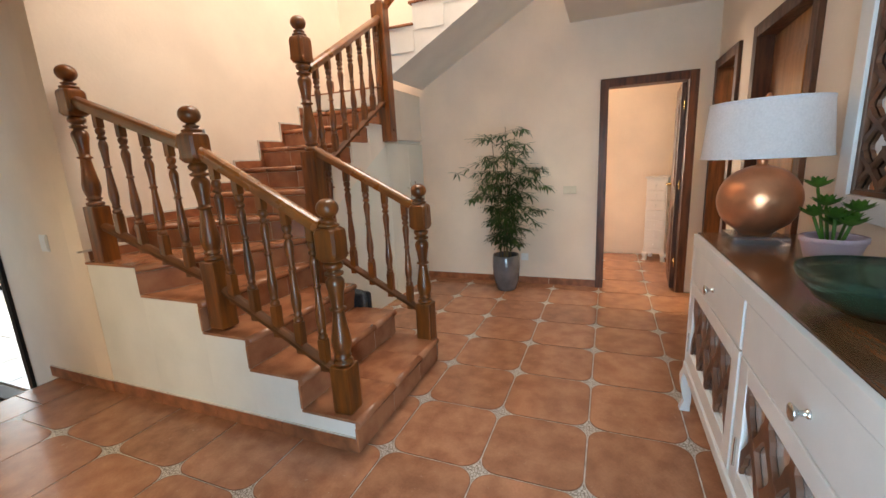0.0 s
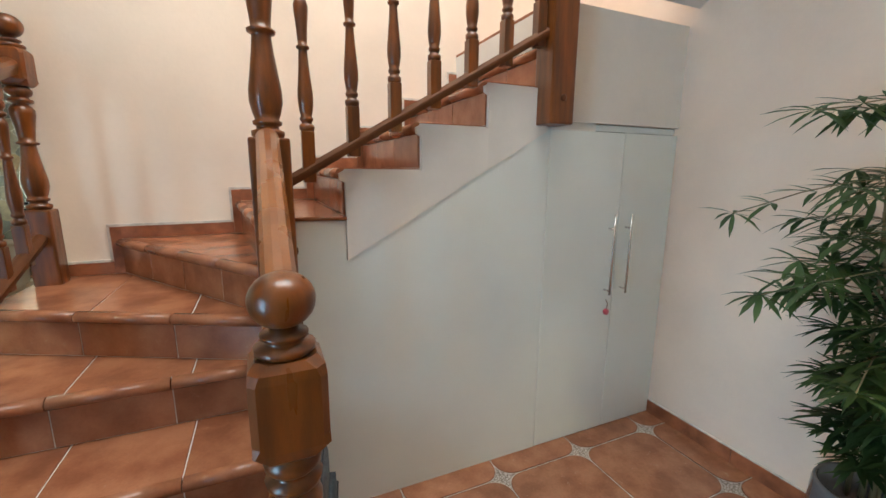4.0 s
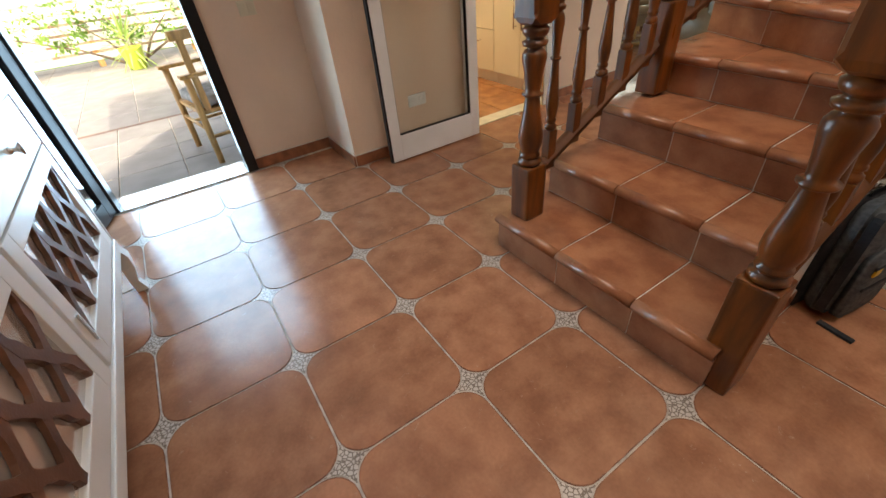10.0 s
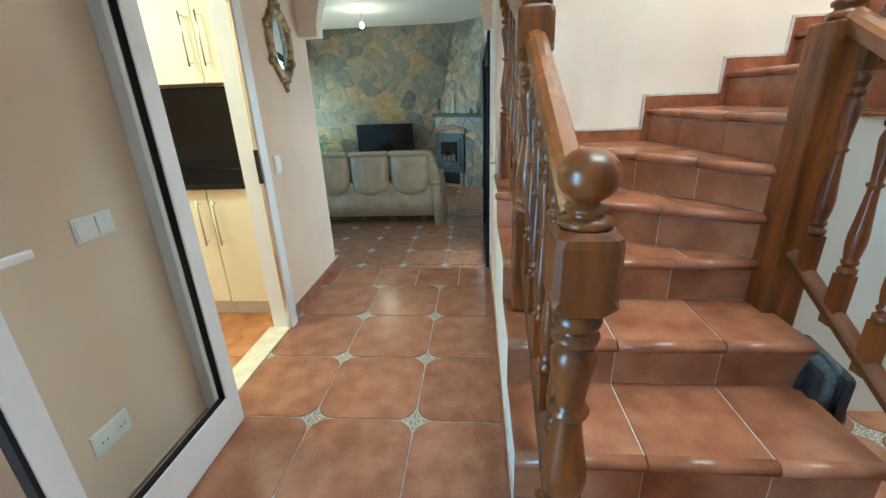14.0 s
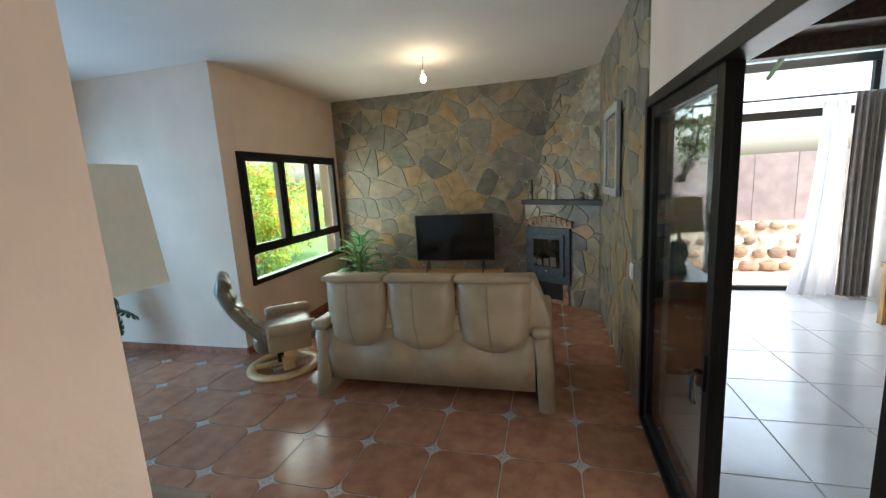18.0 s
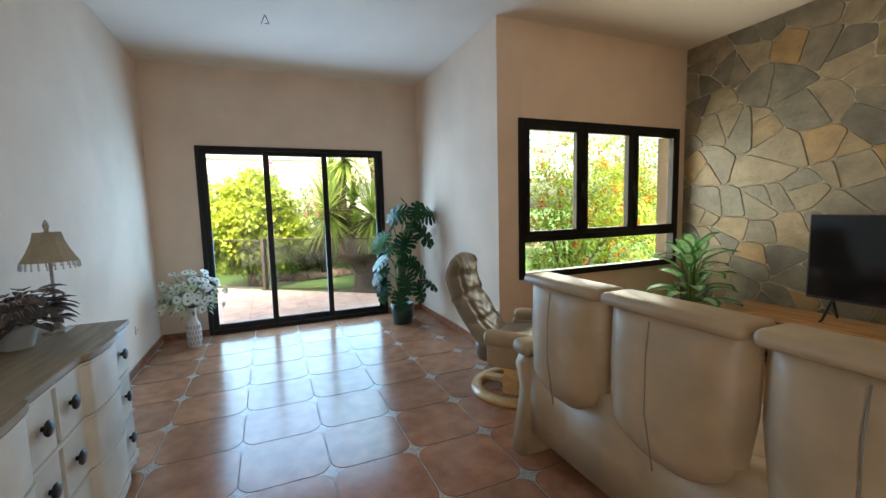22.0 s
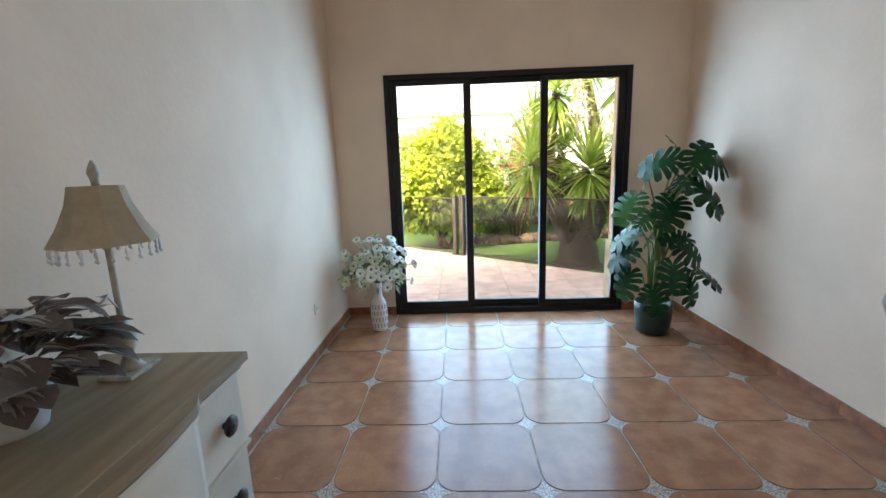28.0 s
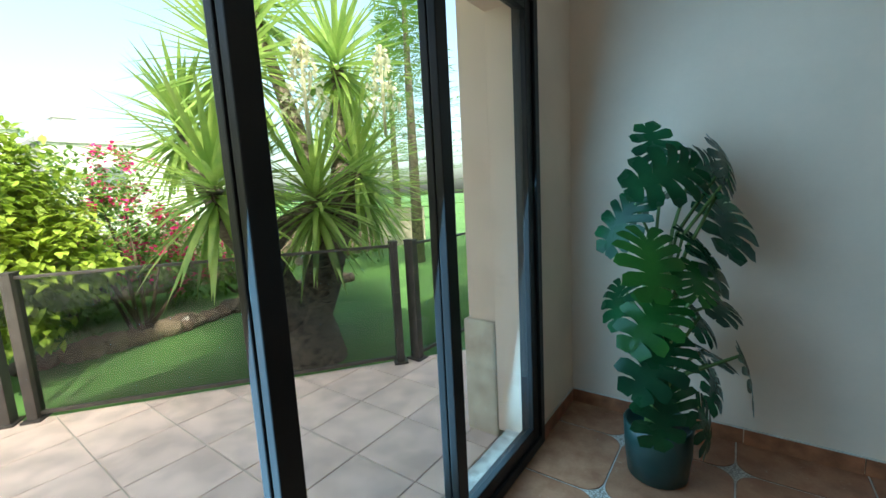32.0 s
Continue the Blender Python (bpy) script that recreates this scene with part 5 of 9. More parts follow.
# ---- hall furniture ----
CREAM = mat("cream_white_lacquer", (0.76, 0.74, 0.71), 0.35, var=0.03, scale=4, bump=0.03, coat=0.15)
WALNUT_TOP = mat("polished_walnut_top", (0.17, 0.062, 0.024), 0.22, var=0.25, scale=3, bump=0.03, stretch=(1, 7, 7), coat=0.4)
LATTICE = mat("brown_lattice_wood", (0.15, 0.058, 0.028), 0.45, var=0.2, scale=6, bump=0.1)
COPPER = mat("hammered_copper", (0.70, 0.30, 0.155), 0.30, metal=0.75, var=0.15, scale=4, bump=0.15, bscale=25)
ACRYLIC = mat("clear_acrylic", (0.95, 0.95, 0.97), 0.05, trans=0.9, var=0.0, bump=0.0)


def rbox(bm, x0, x1, y0, y1, z0, z1, r, seg=3):
    n0 = len(bm.verts)
    vs = [bm.verts.new(p) for p in ((x0, y0, z0), (x1, y0, z0), (x1, y1, z0), (x0, y1, z0), (x0, y0, z1), (x1, y0, z1), (x1, y1, z1), (x0, y1, z1))]
    fs = [bm.faces.new([vs[i] for i in q]) for q in ((3, 2, 1, 0), (4, 5, 6, 7), (0, 1, 5, 4), (1, 2, 6, 5), (2, 3, 7, 6), (3, 0, 4, 7))]
    rr = bmesh.ops.bevel(bm, geom=list({e for f in fs for e in f.edges}), offset=r, segments=seg, profile=0.5, affect="EDGES")
    for f in bm.faces:
        f.smooth = True
    return bm


def cabriole(x, y, s, h=0.24, sy=1):
    """A short curved furniture leg."""
    bm = bmesh.new()
    pts = [(0.0, 0.030, h), (0.012, 0.030, h * 0.8), (0.014, 0.024, h * 0.55), (0.004, 0.017, h * 0.25), (0.010, 0.020, 0.03), (0.014, 0.024, 0.0)]
    rings = []
    for o, r, z in pts:
        cx, cy = x + s * o, y + sy * o
        rings.append([bm.verts.new((cx + r * a, cy + r * b, z)) for a, b in ((-1, -1), (1, -1), (1, 1), (-1, 1))])
    for p, q in zip(rings, rings[1:]):
        for k in range(4):
            bm.faces.new((p[k], p[(k + 1) % 4], q[(k + 1) % 4], q[k]))
    bm.faces.new(rings[0])
    bm.faces.new(rings[-1][::-1])
    return bm


def cross_lattice(bm, x0, x1, z0, z1, y0, y1, nx, w=0.034):
    """A row of interlaced curved crosses with lens-shaped openings between them."""
    dx, n = (x1 - x0) / nx, 10
    for i in range(nx):
        for s in (0, 1):
            e = 0.001 * s
            rails = []
            for k in range(n + 1):
                t = k / n
                f = 0.5 - 0.5 * math.cos(math.pi * t)
                x = x0 + (i + (f if s else 1 - f)) * dx
                slope = 0.5 * math.pi * math.sin(math.pi * t) * dx * (1 if s else -1)
                d = Vector((slope, z1 - z0)).normalized() * w / 2 * (1.28 if k in (2, 5, 8) else 0.82)
                q = ((x - d.y, z0 + t * (z1 - z0) + d.x), (x + d.y, z0 + t * (z1 - z0) - d.x))
                q = [(min(max(a, x0), x1), min(max(b, z0), z1)) for a, b in q]
                rails.append([bm.verts.new((a, yy, b)) for yy in (y0 - e, y1 + e) for a, b in q])
            for a, b in zip(rails, rails[1:]):
                for p, q in ((0, 1), (1, 3), (3, 2), (2, 0)):
                    bm.faces.new((a[p], a[q], b[q], b[p]))
    return bm


def build_hall_sideboard():
    sb = thing("sideboard", "cream white sideboard with brown lattice doors and a walnut top", "sideboard", at=(0, 0, 0))
    x0, x1, yb, yf, top = 0.64, 2.345, -0.885, -0.445, 0.965
    part("top", boxm(0.60, 2.385, YS + 0.003, yf - 0.020, top - 0.018, top, 0.004), WALNUT_TOP, sb, "polished walnut top")
    bm = boxm(x0, x1, yb, yf - 0.02, 0.24, top - 0.019, 0.004)
    part("body", bm, CREAM, sb)
    part("top_rail", boxm(x0 - 0.010, x1 + 0.010, yf - 0.018, yf + 0.002, 0.908, top - 0.002, 0.002), CREAM, sb)
    part("bottom_rail", boxm(x0 + 0.02, x1 - 0.02, yf - 0.019, yf - 0.012, 0.24, 0.30, 0.002), CREAM, sb)
    # framed end panel
    bm = bars(bmesh.new(), "x", x1 - 0.002, x1 + 0.012, ring(yb, yf, 0.24, top - 0.03, 0.065))
    part("end_panel", bm, CREAM, sb)
    part("end_panel", bars(bmesh.new(), "x", x0 - 0.012, x0 + 0.002, ring(yb, yf, 0.24, top - 0.03, 0.065)), CREAM, sb)
    part("plinth_rail", boxm(x0 - 0.012, x1 + 0.012, yf - 0.03, yf + 0.006, 0.225, 0.275, 0.006), CREAM, sb)
    for x, s in ((x0 + 0.02, -1), (x1 - 0.02, 1)):
        for y, sy in ((yf - 0.025, 1), (yb + 0.03, -1)):
            part("leg", cabriole(x, y, s, 0.24, sy), CREAM, sb)
    mid = (x0 + x1) / 2
    for k, (a, b) in enumerate(((x0 + 0.02, mid - 0.012), (mid + 0.012, x1 - 0.02))):
        dr = part("drawer", boxm(a, b, yf - 0.025, yf, 0.735, 0.905, 0.004), CREAM, sb)
        bm = bmesh.new()
        kx = 1.02 if k == 0 else 1.885
        lathe(bm, [(0, 0.011), (0.004, 0.011), (0.007, 0.007), (0.018, 0.006), (0.024, 0.013), (0.031, 0.020), (0.034, 0.019), (0.036, 0.010), (0.037, 0.002)], 18, pose(kx, yf, 0.815, -90, 0, 0))
        part("knob", bm, CHROME, dr, "pewter knob")
        dd = part("door", boxm(a + 0.05, b - 0.05, yf - 0.024, yf - 0.018, 0.33, 0.68), mat("mirror_silver", (0.75, 0.72, 0.70), 0.15, metal=0.7, var=0.05, bump=0.0) if k == 0 else bpy.data.materials["mirror_silver"], sb, "silvered door behind a lattice")
        for bar in ring(a, b, 0.285, 0.728, 0.075, 0.08, 0.06):
            part("frame_bar", bars(bmesh.new(), "y", yf - 0.025, yf, [bar]), CREAM, dd, "cream painted frame")
        part("lattice", cross_lattice(bmesh.new(), a + 0.075, b - 0.075, 0.365, 0.668, yf - 0.016, yf - 0.004, 4), LATTICE, dd, "brown interlaced wooden lattice")
        part("pull", boxm(b - 0.048, b - 0.040, yf, yf + 0.006, 0.36, 0.46), CHROME, dd)
    return sb


build_hall_sideboard()


def copper_lamp():
    lp = thing("table_lamp", "round copper table lamp with a white drum shade on acrylic", "table lamp", at=(2.175, -0.64, 0.965))
    part("base", boxm(-0.10, 0.10, -0.10, 0.10, 0.0, 0.035, 0.004), ACRYLIC, lp, "clear acrylic base block")
    bm = bmesh.new()
    prof = [(0.035, 0.060), (0.040, 0.062)] + [(0.184 - 0.146 * math.cos(math.pi * k / 24), 0.152 * math.sin(math.pi * k / 24) ** 0.92) for k in range(4, 23)] + [(0.331, 0.020), (0.345, 0.018), (0.348, 0.022), (0.36, 0.012)]
    lathe(bm, prof, 36)
    part("body", bm, COPPER, lp, "glossy round copper body")
    bm = bmesh.new()
    lathe(bm, [(0.36, 0.008), (0.60, 0.008)], 8)
    part("stem", bm, COPPER, lp)
    bm = bmesh.new()
    lathe(bm, [(0.365, 0.225), (0.43, 0.219), (0.52, 0.211), (0.585, 0.205)], 48, cap=False)
    part("shade", bm, SHADE, lp, "white drum shade")
    for z, r in ((0.365, 0.225), (0.585, 0.205)):
        bm = bmesh.new()
        lathe(bm, [(z - 0.004, r - 0.003), (z - 0.004, r + 0.002), (z + 0.004, r + 0.002), (z + 0.004, r - 0.003), (z - 0.004, r - 0.003)], 48, cap=False)
        part("shade_rim", bm, SHADE, lp)
    bm = bmesh.new()
    lathe(bm, [(0.58, 0.008), (0.60, 0.014), (0.615, 0.010), (0.622, 0.003)], 12)
    part("finial", bm, COPPER, lp)


# ---- leaves ----
def leaf(bm, p, d, L, W, droop=0.5, n=5, slot=0, shape=None, fold=0.25, up=(0, 0, 1)):
    """A curved leaf blade from p along d."""
    p, d = Vector(p), Vector(d).normalized()
    side = d.cross(Vector(up))
    if side.length < 1e-3:
        side = d.orthogonal()
    side.normalize()
    rows = []
    for k in range(n + 1):
        t = k / n
        w = W / 2 * (shape(t) if shape else math.sin(math.pi * min(1, t * 0.97 + 0.02)) ** 0.8)
        nrm = side.cross(d)
        a = bm.verts.new(p - side * w + nrm * fold * w)
        c = bm.verts.new(p)
        b = bm.verts.new(p + side * w + nrm * fold * w)
        rows.append((a, c, b))
        d = (Matrix.Rotation(-droop / n, 3, side) @ d).normalized()
        p = p + d * L / n
    for r, s in zip(rows, rows[1:]):
        for i in (0, 1):
            f = bm.faces.new((r[i], r[i + 1], s[i + 1], s[i]))
            f.material_index, f.smooth = slot, True


def leaf_mat(name, c, c2, rough=0.4, coat=0.1, scale=5, thin=0.42):
    m = mat(name, c, rough, var=0.2, scale=scale, bump=0.05, color2=c2, coat=coat)
    n, l = m.node_tree.nodes, m.node_tree.links
    b = n["Principled BSDF"]
    src = b.inputs["Base Color"].links[0].from_socket
    tr, mx = n.new("ShaderNodeBsdfTranslucent"), n.new("ShaderNodeMixShader")
    mx.inputs[0].default_value = thin
    l.new(src, tr.inputs[0])
    l.new(b.outputs[0], mx.inputs[1])
    l.new(tr.outputs[0], mx.inputs[2])
    l.new(mx.outputs[0], n["Material Output"].inputs["Surface"])
    return m


SHADE = leaf_mat("white_linen_shade", (0.90, 0.89, 0.90), (0.87, 0.86, 0.87), 0.85, 0.0, 30, 0.45)
copper_lamp()
SUCCULENT = leaf_mat("succulent_green", (0.10, 0.24, 0.035), (0.05, 0.13, 0.02))
ALOE = leaf_mat("dark_aloe_green", (0.035, 0.085, 0.02), (0.02, 0.05, 0.012))
BAMBOO = leaf_mat("bamboo_leaf_green", (0.085, 0.150, 0.045), (0.035, 0.070, 0.020))
SOIL = mat("dark_soil", (0.03, 0.022, 0.015), 0.95, var=0.3, scale=40, bump=0.8, bscale=80)


def pot_lathe(h, r0, r1, wall_t=0.012):
    return [(0.0, r0 * 0.96), (0.01, r0), (h - 0.02, r1), (h, r1 + 0.002), (h, r1 - wall_t), (h - 0.03, r1 - wall_t), (h - 0.03, 0.002)]


def succulent_pot():
    ob = thing("succulent", "green succulent in a pale pink pot on the sideboard", "potted plant", at=(1.73, -0.73, 0.965))
    bm = bmesh.new()
    lathe(bm, pot_lathe(0.105, 0.062, 0.082), 24)
    lathe(bm, [(0.088, 0.0835), (0.092, 0.088), (0.106, 0.088), (0.108, 0.083)], 24, cap=False)
    part("pot", bm, mat("pale_pink_ceramic", (0.52, 0.37, 0.40), 0.5, var=0.05), ob)
    bm = bmesh.new()
    rng = random.Random(3)
    stems = [(0.0, 0.0, 0.14), (0.05, 0.01, 0.20), (-0.045, 0.02, 0.17), (0.03, -0.04, 0.15), (-0.03, -0.04, 0.19), (0.075, 0.03, 0.26), (-0.07, -0.01, 0.15), (0.01, 0.055, 0.17)]
    for sx, sy, sz in stems:
        tube(bm, [(sx * 0.4, sy * 0.4, 0.075), (sx, sy, sz)], 0.005, 6)
        for ringk in range(3):
            for k in range(9):
                a = 2 * math.pi * k / 9 + ringk * 0.45
                el = (0.25, 0.7, 1.2)[ringk]
                leaf(bm, (sx, sy, sz), (math.cos(a) * math.cos(el), math.sin(a) * math.cos(el), math.sin(el)), 0.056 - 0.010 * ringk, 0.027, -0.5, 3)
    part("leaves", bm, SUCCULENT, ob)


def glass_bowl():
    ob = thing("glass_bowl", "wide green ribbed glass bowl on the sideboard", "bowl", at=(1.24, -0.64, 0.965))
    bm = bmesh.new()
    outer = [(0.004, 0.05), (0.012, 0.08), (0.04, 0.125), (0.085, 0.16), (0.112, 0.172)]
    inner = [(0.110, 0.166), (0.082, 0.153), (0.042, 0.118), (0.02, 0.075), (0.014, 0.002)]
    lathe(bm, [(0.0, 0.045)] + outer + inner, 48)
    g = mat("green_ribbed_glass", (0.20, 0.44, 0.29), 0.08, var=0.30, scale=3, bump=0.4, bscale=18, trans=0.95, stretch=(0.3, 0.3, 3))
    part("bowl", bm, g, ob)


def aloe_pot():
    ob = thing("aloe_plant", "spiky green aloe in a dark round pot", "potted plant", at=(0.76, -0.70, 0.965))
    bm = bmesh.new()
    lathe(bm, [(0, 0.05), (0.01, 0.06), (0.06, 0.082), (0.11, 0.078), (0.115, 0.07), (0.10, 0.062), (0.095, 0.002)], 24)
    part("pot", bm, mat("dark_stone_pot", (0.05, 0.05, 0.045), 0.6, var=0.2), ob)
    bm = bmesh.new()
    rng = random.Random(6)
    for k in range(26):
        a, el = rng.uniform(0, 6.28), rng.uniform(0.25, 1.2)
        leaf(bm, (0.02 * math.cos(a), 0.02 * math.sin(a), 0.10), (math.cos(a) * math.cos(el), math.sin(a) * math.cos(el), math.sin(el)), rng.uniform(0.13, 0.22), 0.024, rng.uniform(0.6, 1.6), 5, shape=lambda t: 1 - t ** 1.6)
    part("leaves", bm, ALOE, ob)


succulent_pot()
glass_bowl()
aloe_pot()

MIRROR = mat("mirror_glass", (0.86, 0.88, 0.87), 0.012, metal=1.0, var=0.0, bump=0.0)


def hall_mirror():
    ob = thing("wall_mirror", "white framed wall mirror with a brown lattice border", "mirror")
    x0, x1, z0, z1 = 0.56, 2.08, 1.10, 2.04
    y = YS
    part("frame", bars(bmesh.new(), "y", y, y + 0.045, ring(x0, x1, z0, z1, 0.085)), CREAM, ob, "chunky white frame")
    part("mirror_pane", boxm(x0 + 0.08, x1 - 0.08, y + 0.004, y + 0.012, z0 + 0.08, z1 - 0.08), MIRROR, ob)
    a0, a1, b0, b1 = x0 + 0.085, x1 - 0.085, z0 + 0.085, z1 - 0.085
    part("lattice_frame", bars(bmesh.new(), "y", y + 0.012, y + 0.034, ring(a0, a1, b0, b1, 0.018) + ring(a0 + 0.17, a1 - 0.17, b0 + 0.17, b1 - 0.17, 0.014)), LATTICE, ob)
    for z0, z1 in ((b1 - 0.17, b1 - 0.018), (b0 + 0.018, b0 + 0.17)):
        part("lattice", cross_lattice(bmesh.new(), a0 + 0.018, a1 - 0.018, z0, z1, y + 0.016, y + 0.028, 10, 0.020), LATTICE, ob)
    for x0, x1 in ((a0 + 0.018, a0 + 0.17), (a1 - 0.17, a1 - 0.018)):
        bm, n = bmesh.new(), 3
        for k in range(n):
            h = (b1 - b0 - 0.34) / n
            cross_lattice(bm, x0, x1, b0 + 0.17 + k * h, b0 + 0.17 + (k + 1) * h, y + 0.016, y + 0.028, 1, 0.020)
        part("lattice", bm, LATTICE, ob)


hall_mirror()


def bamboo():
    ob = thing("bamboo_plant", "tall leafy bamboo plant in a glossy grey pot", "potted plant", at=(4.20, 0.95, 0.0))
    bm = bmesh.new()
    lathe(bm, [(0, 0.095), (0.012, 0.105), (0.12, 0.135), (0.25, 0.146), (0.37, 0.142), (0.385, 0.136), (0.38, 0.128), (0.34, 0.126), (0.335, 0.002)], 32)
    part("pot", bm, mat("glossy_grey_glaze", (0.115, 0.12, 0.135), 0.12, var=0.15, scale=6, bump=0.02, coat=0.6), ob, "glossy dark grey glazed pot")
    rng = random.Random(12)
    bml = bmesh.new()
    CANE = mat("bamboo_cane", (0.22, 0.17, 0.08), 0.5, var=0.2)
    for k in range(7):
        bmc = bmesh.new()
        a, r = k * 0.9, 0.02 + 0.03 * (k % 3) / 2
        b = Vector((r * math.cos(a), r * math.sin(a), 0.33))
        lean = Vector((rng.uniform(-0.10, 0.03), rng.uniform(-0.19, 0.07), 0))
        h = (1.36, 1.10, 1.26, 0.96, 1.30, 0.84, 1.18)[k]
        at = lambda t: b + lean * (t * t) + Vector((0, 0, h * t))
        tube(bmc, [at(t) for t in (0, 0.25, 0.5, 0.75, 1)], 0.007, 6, taper=0.003)
        for q in range(16):
            t = 0.15 + 0.85 * (q + rng.random()) / 16
            c = at(t)
            aa = q * 2.39996 + k
            ln = rng.uniform(0.10, 0.27) * (0.5 if t < 0.3 else 0.72 if t < 0.55 else 1.4 if t < 0.92 else 0.9)
            d = Vector((math.cos(aa), math.sin(aa), rng.uniform(-0.05, 0.55)))
            if (c + d * (ln + 0.13)).x > 0.25:
                d.x = -abs(d.x)
            e = c + d * ln - Vector((0, 0, 0.25 * ln * ln / 0.2))
            tube(bmc, [c, c.lerp(e, 0.5) + Vector((0, 0, 0.012)), e], 0.002, 4)
            for f, m in ((0.4, 4), (0.7, 5), (1.0, 9)):
                g = c.lerp(e, f)
                for i in range(m):
                    w = aa + (i - (m - 1) / 2) * 0.62 + rng.uniform(-0.2, 0.2)
                    dd = Vector((math.cos(w), math.sin(w), rng.uniform(-0.55, 0.45)))
                    if (g + dd * 0.14).x > 0.26:
                        dd.x = -abs(dd.x)
                    leaf(bml, g, dd, rng.uniform(0.09, 0.155), rng.uniform(0.015, 0.023), rng.uniform(0.1, 0.7), 3)
        part("cane", bmc, CANE, ob)
    part("foliage", bml, BAMBOO, ob)["kind"] = "stuff"


bamboo()


def backpack():
    ob = thing("backpack", "grey backpack leaning against the stair post", "backpack", at=(2.55, 1.76, 0.0), turn=80)
    GREY = mat("grey_canvas", (0.11, 0.115, 0.12), 0.8, var=0.15, scale=60, bump=0.4, bscale=500)
    DARK = mat("black_webbing", (0.015, 0.016, 0.02), 0.7, var=0.1, scale=40, bump=0.3)
    part("body", rbox(bmesh.new(), -0.13, 0.13, -0.05, 0.06, 0.0, 0.46, 0.06, 4), GREY, ob)
    part("front_pocket", rbox(bmesh.new(), -0.11, 0.11, -0.075, -0.035, 0.02, 0.30, 0.035, 3), GREY, ob)
    part("back_panel", rbox(bmesh.new(), -0.145, 0.145, 0.045, 0.075, 0.0, 0.45, 0.014, 2), DARK, ob, "black padded back panel")
    for z, w in ((0.25, 0.09), (0.16, 0.09)):
        part("zip", boxm(-w, w, -0.079, -0.073, z - 0.005, z + 0.005), DARK, ob)
    part("zip", boxm(-0.143, 0.143, -0.03, -0.018, 0.04, 0.44, 0.02), DARK, ob)
    part("badge", boxm(-0.09, -0.055, -0.080, -0.073, 0.22, 0.25, 0.003), mat("yellow_badge", (0.65, 0.42, 0.03), 0.5), ob, "small yellow badge")
    bm = bmesh.new()
    tube(bm, [(-0.05, 0.06, 0.45), (-0.045, 0.05, 0.49), (0.045, 0.05, 0.49), (0.05, 0.06, 0.45)], 0.011, 8)
    part("handle", bm, CHROME, ob, "pale grey carrying loop")
    for s in (-0.09, 0.09):
        bm = bmesh.new()
        tube(bm, [(s, 0.072, 0.42), (s, 0.084, 0.34), (s, 0.084, 0.16), (s, 0.072, 0.04)], 0.012, 6)
        part("shoulder_strap", bm, DARK, ob)
    part("strap_end", boxm(-0.15, -0.128, -0.15, -0.04, 0.001, 0.012, 0.003), DARK, ob)


backpack()


# panel on the wall by the front door, with keypads at the corner
pn = thing("fuse_panel", "dark blue flush fuse panel on the wall by the front door", "fuse box")
NAVY = mat("navy_lacquer", (0.008, 0.020, 0.040), 0.15, var=0.2, scale=3, bump=0.02, spec=0.3)
part("cover", boxm(XW, XW + 0.03, 0.53, 0.855, 1.23, 1.67, 0.004), NAVY, pn)
part("hook", boxm(XW + 0.028, XW + 0.034, 0.69, 0.70, 1.63, 1.655), CHROME, pn)
ik = thing("key_rack", "narrow white key rack with small hooks", "key rack")
part("board", boxm(0.02, 0.075, 0.872, 0.889, 1.16, 1.70, 0.004), WHITE_PLASTIC, ik)
for z in (1.29, 1.40, 1.54):
    bm = bmesh.new()
    tube(bm, [(0.045, 0.874, z), (0.045, 0.845, z), (0.045, 0.84, z + 0.02)], 0.005, 6)
    part("hook", bm, CHROME, ik)
tg = thing("paper_tag", "small white tag on a newel post", "tag")
part("card", boxm(1.604, 1.608, 1.90, 1.96, 1.50, 1.60), WHITE_PLASTIC, tg)


def ceiling_rose(x, y, z):
    ob = thing("lamp_holder", "bare wire and lamp holder hanging from the ceiling", "lamp holder", at=(x, y, z))
    bm = bmesh.new()
    tube(bm, [(0, 0, 0), (0.004, 0.003, -0.02), (-0.004, 0.0, -0.045)], 0.003, 6)
    part("wire", bm, SLOT, ob)
    bm = bmesh.new()
    lathe(bm, [(-0.125, 0.024), (-0.075, 0.026), (-0.055, 0.018), (-0.04, 0.008)], 12)
    part("socket", bm, IVORY, ob)


ceiling_rose(0.81, 2.2, HC - 0.001)


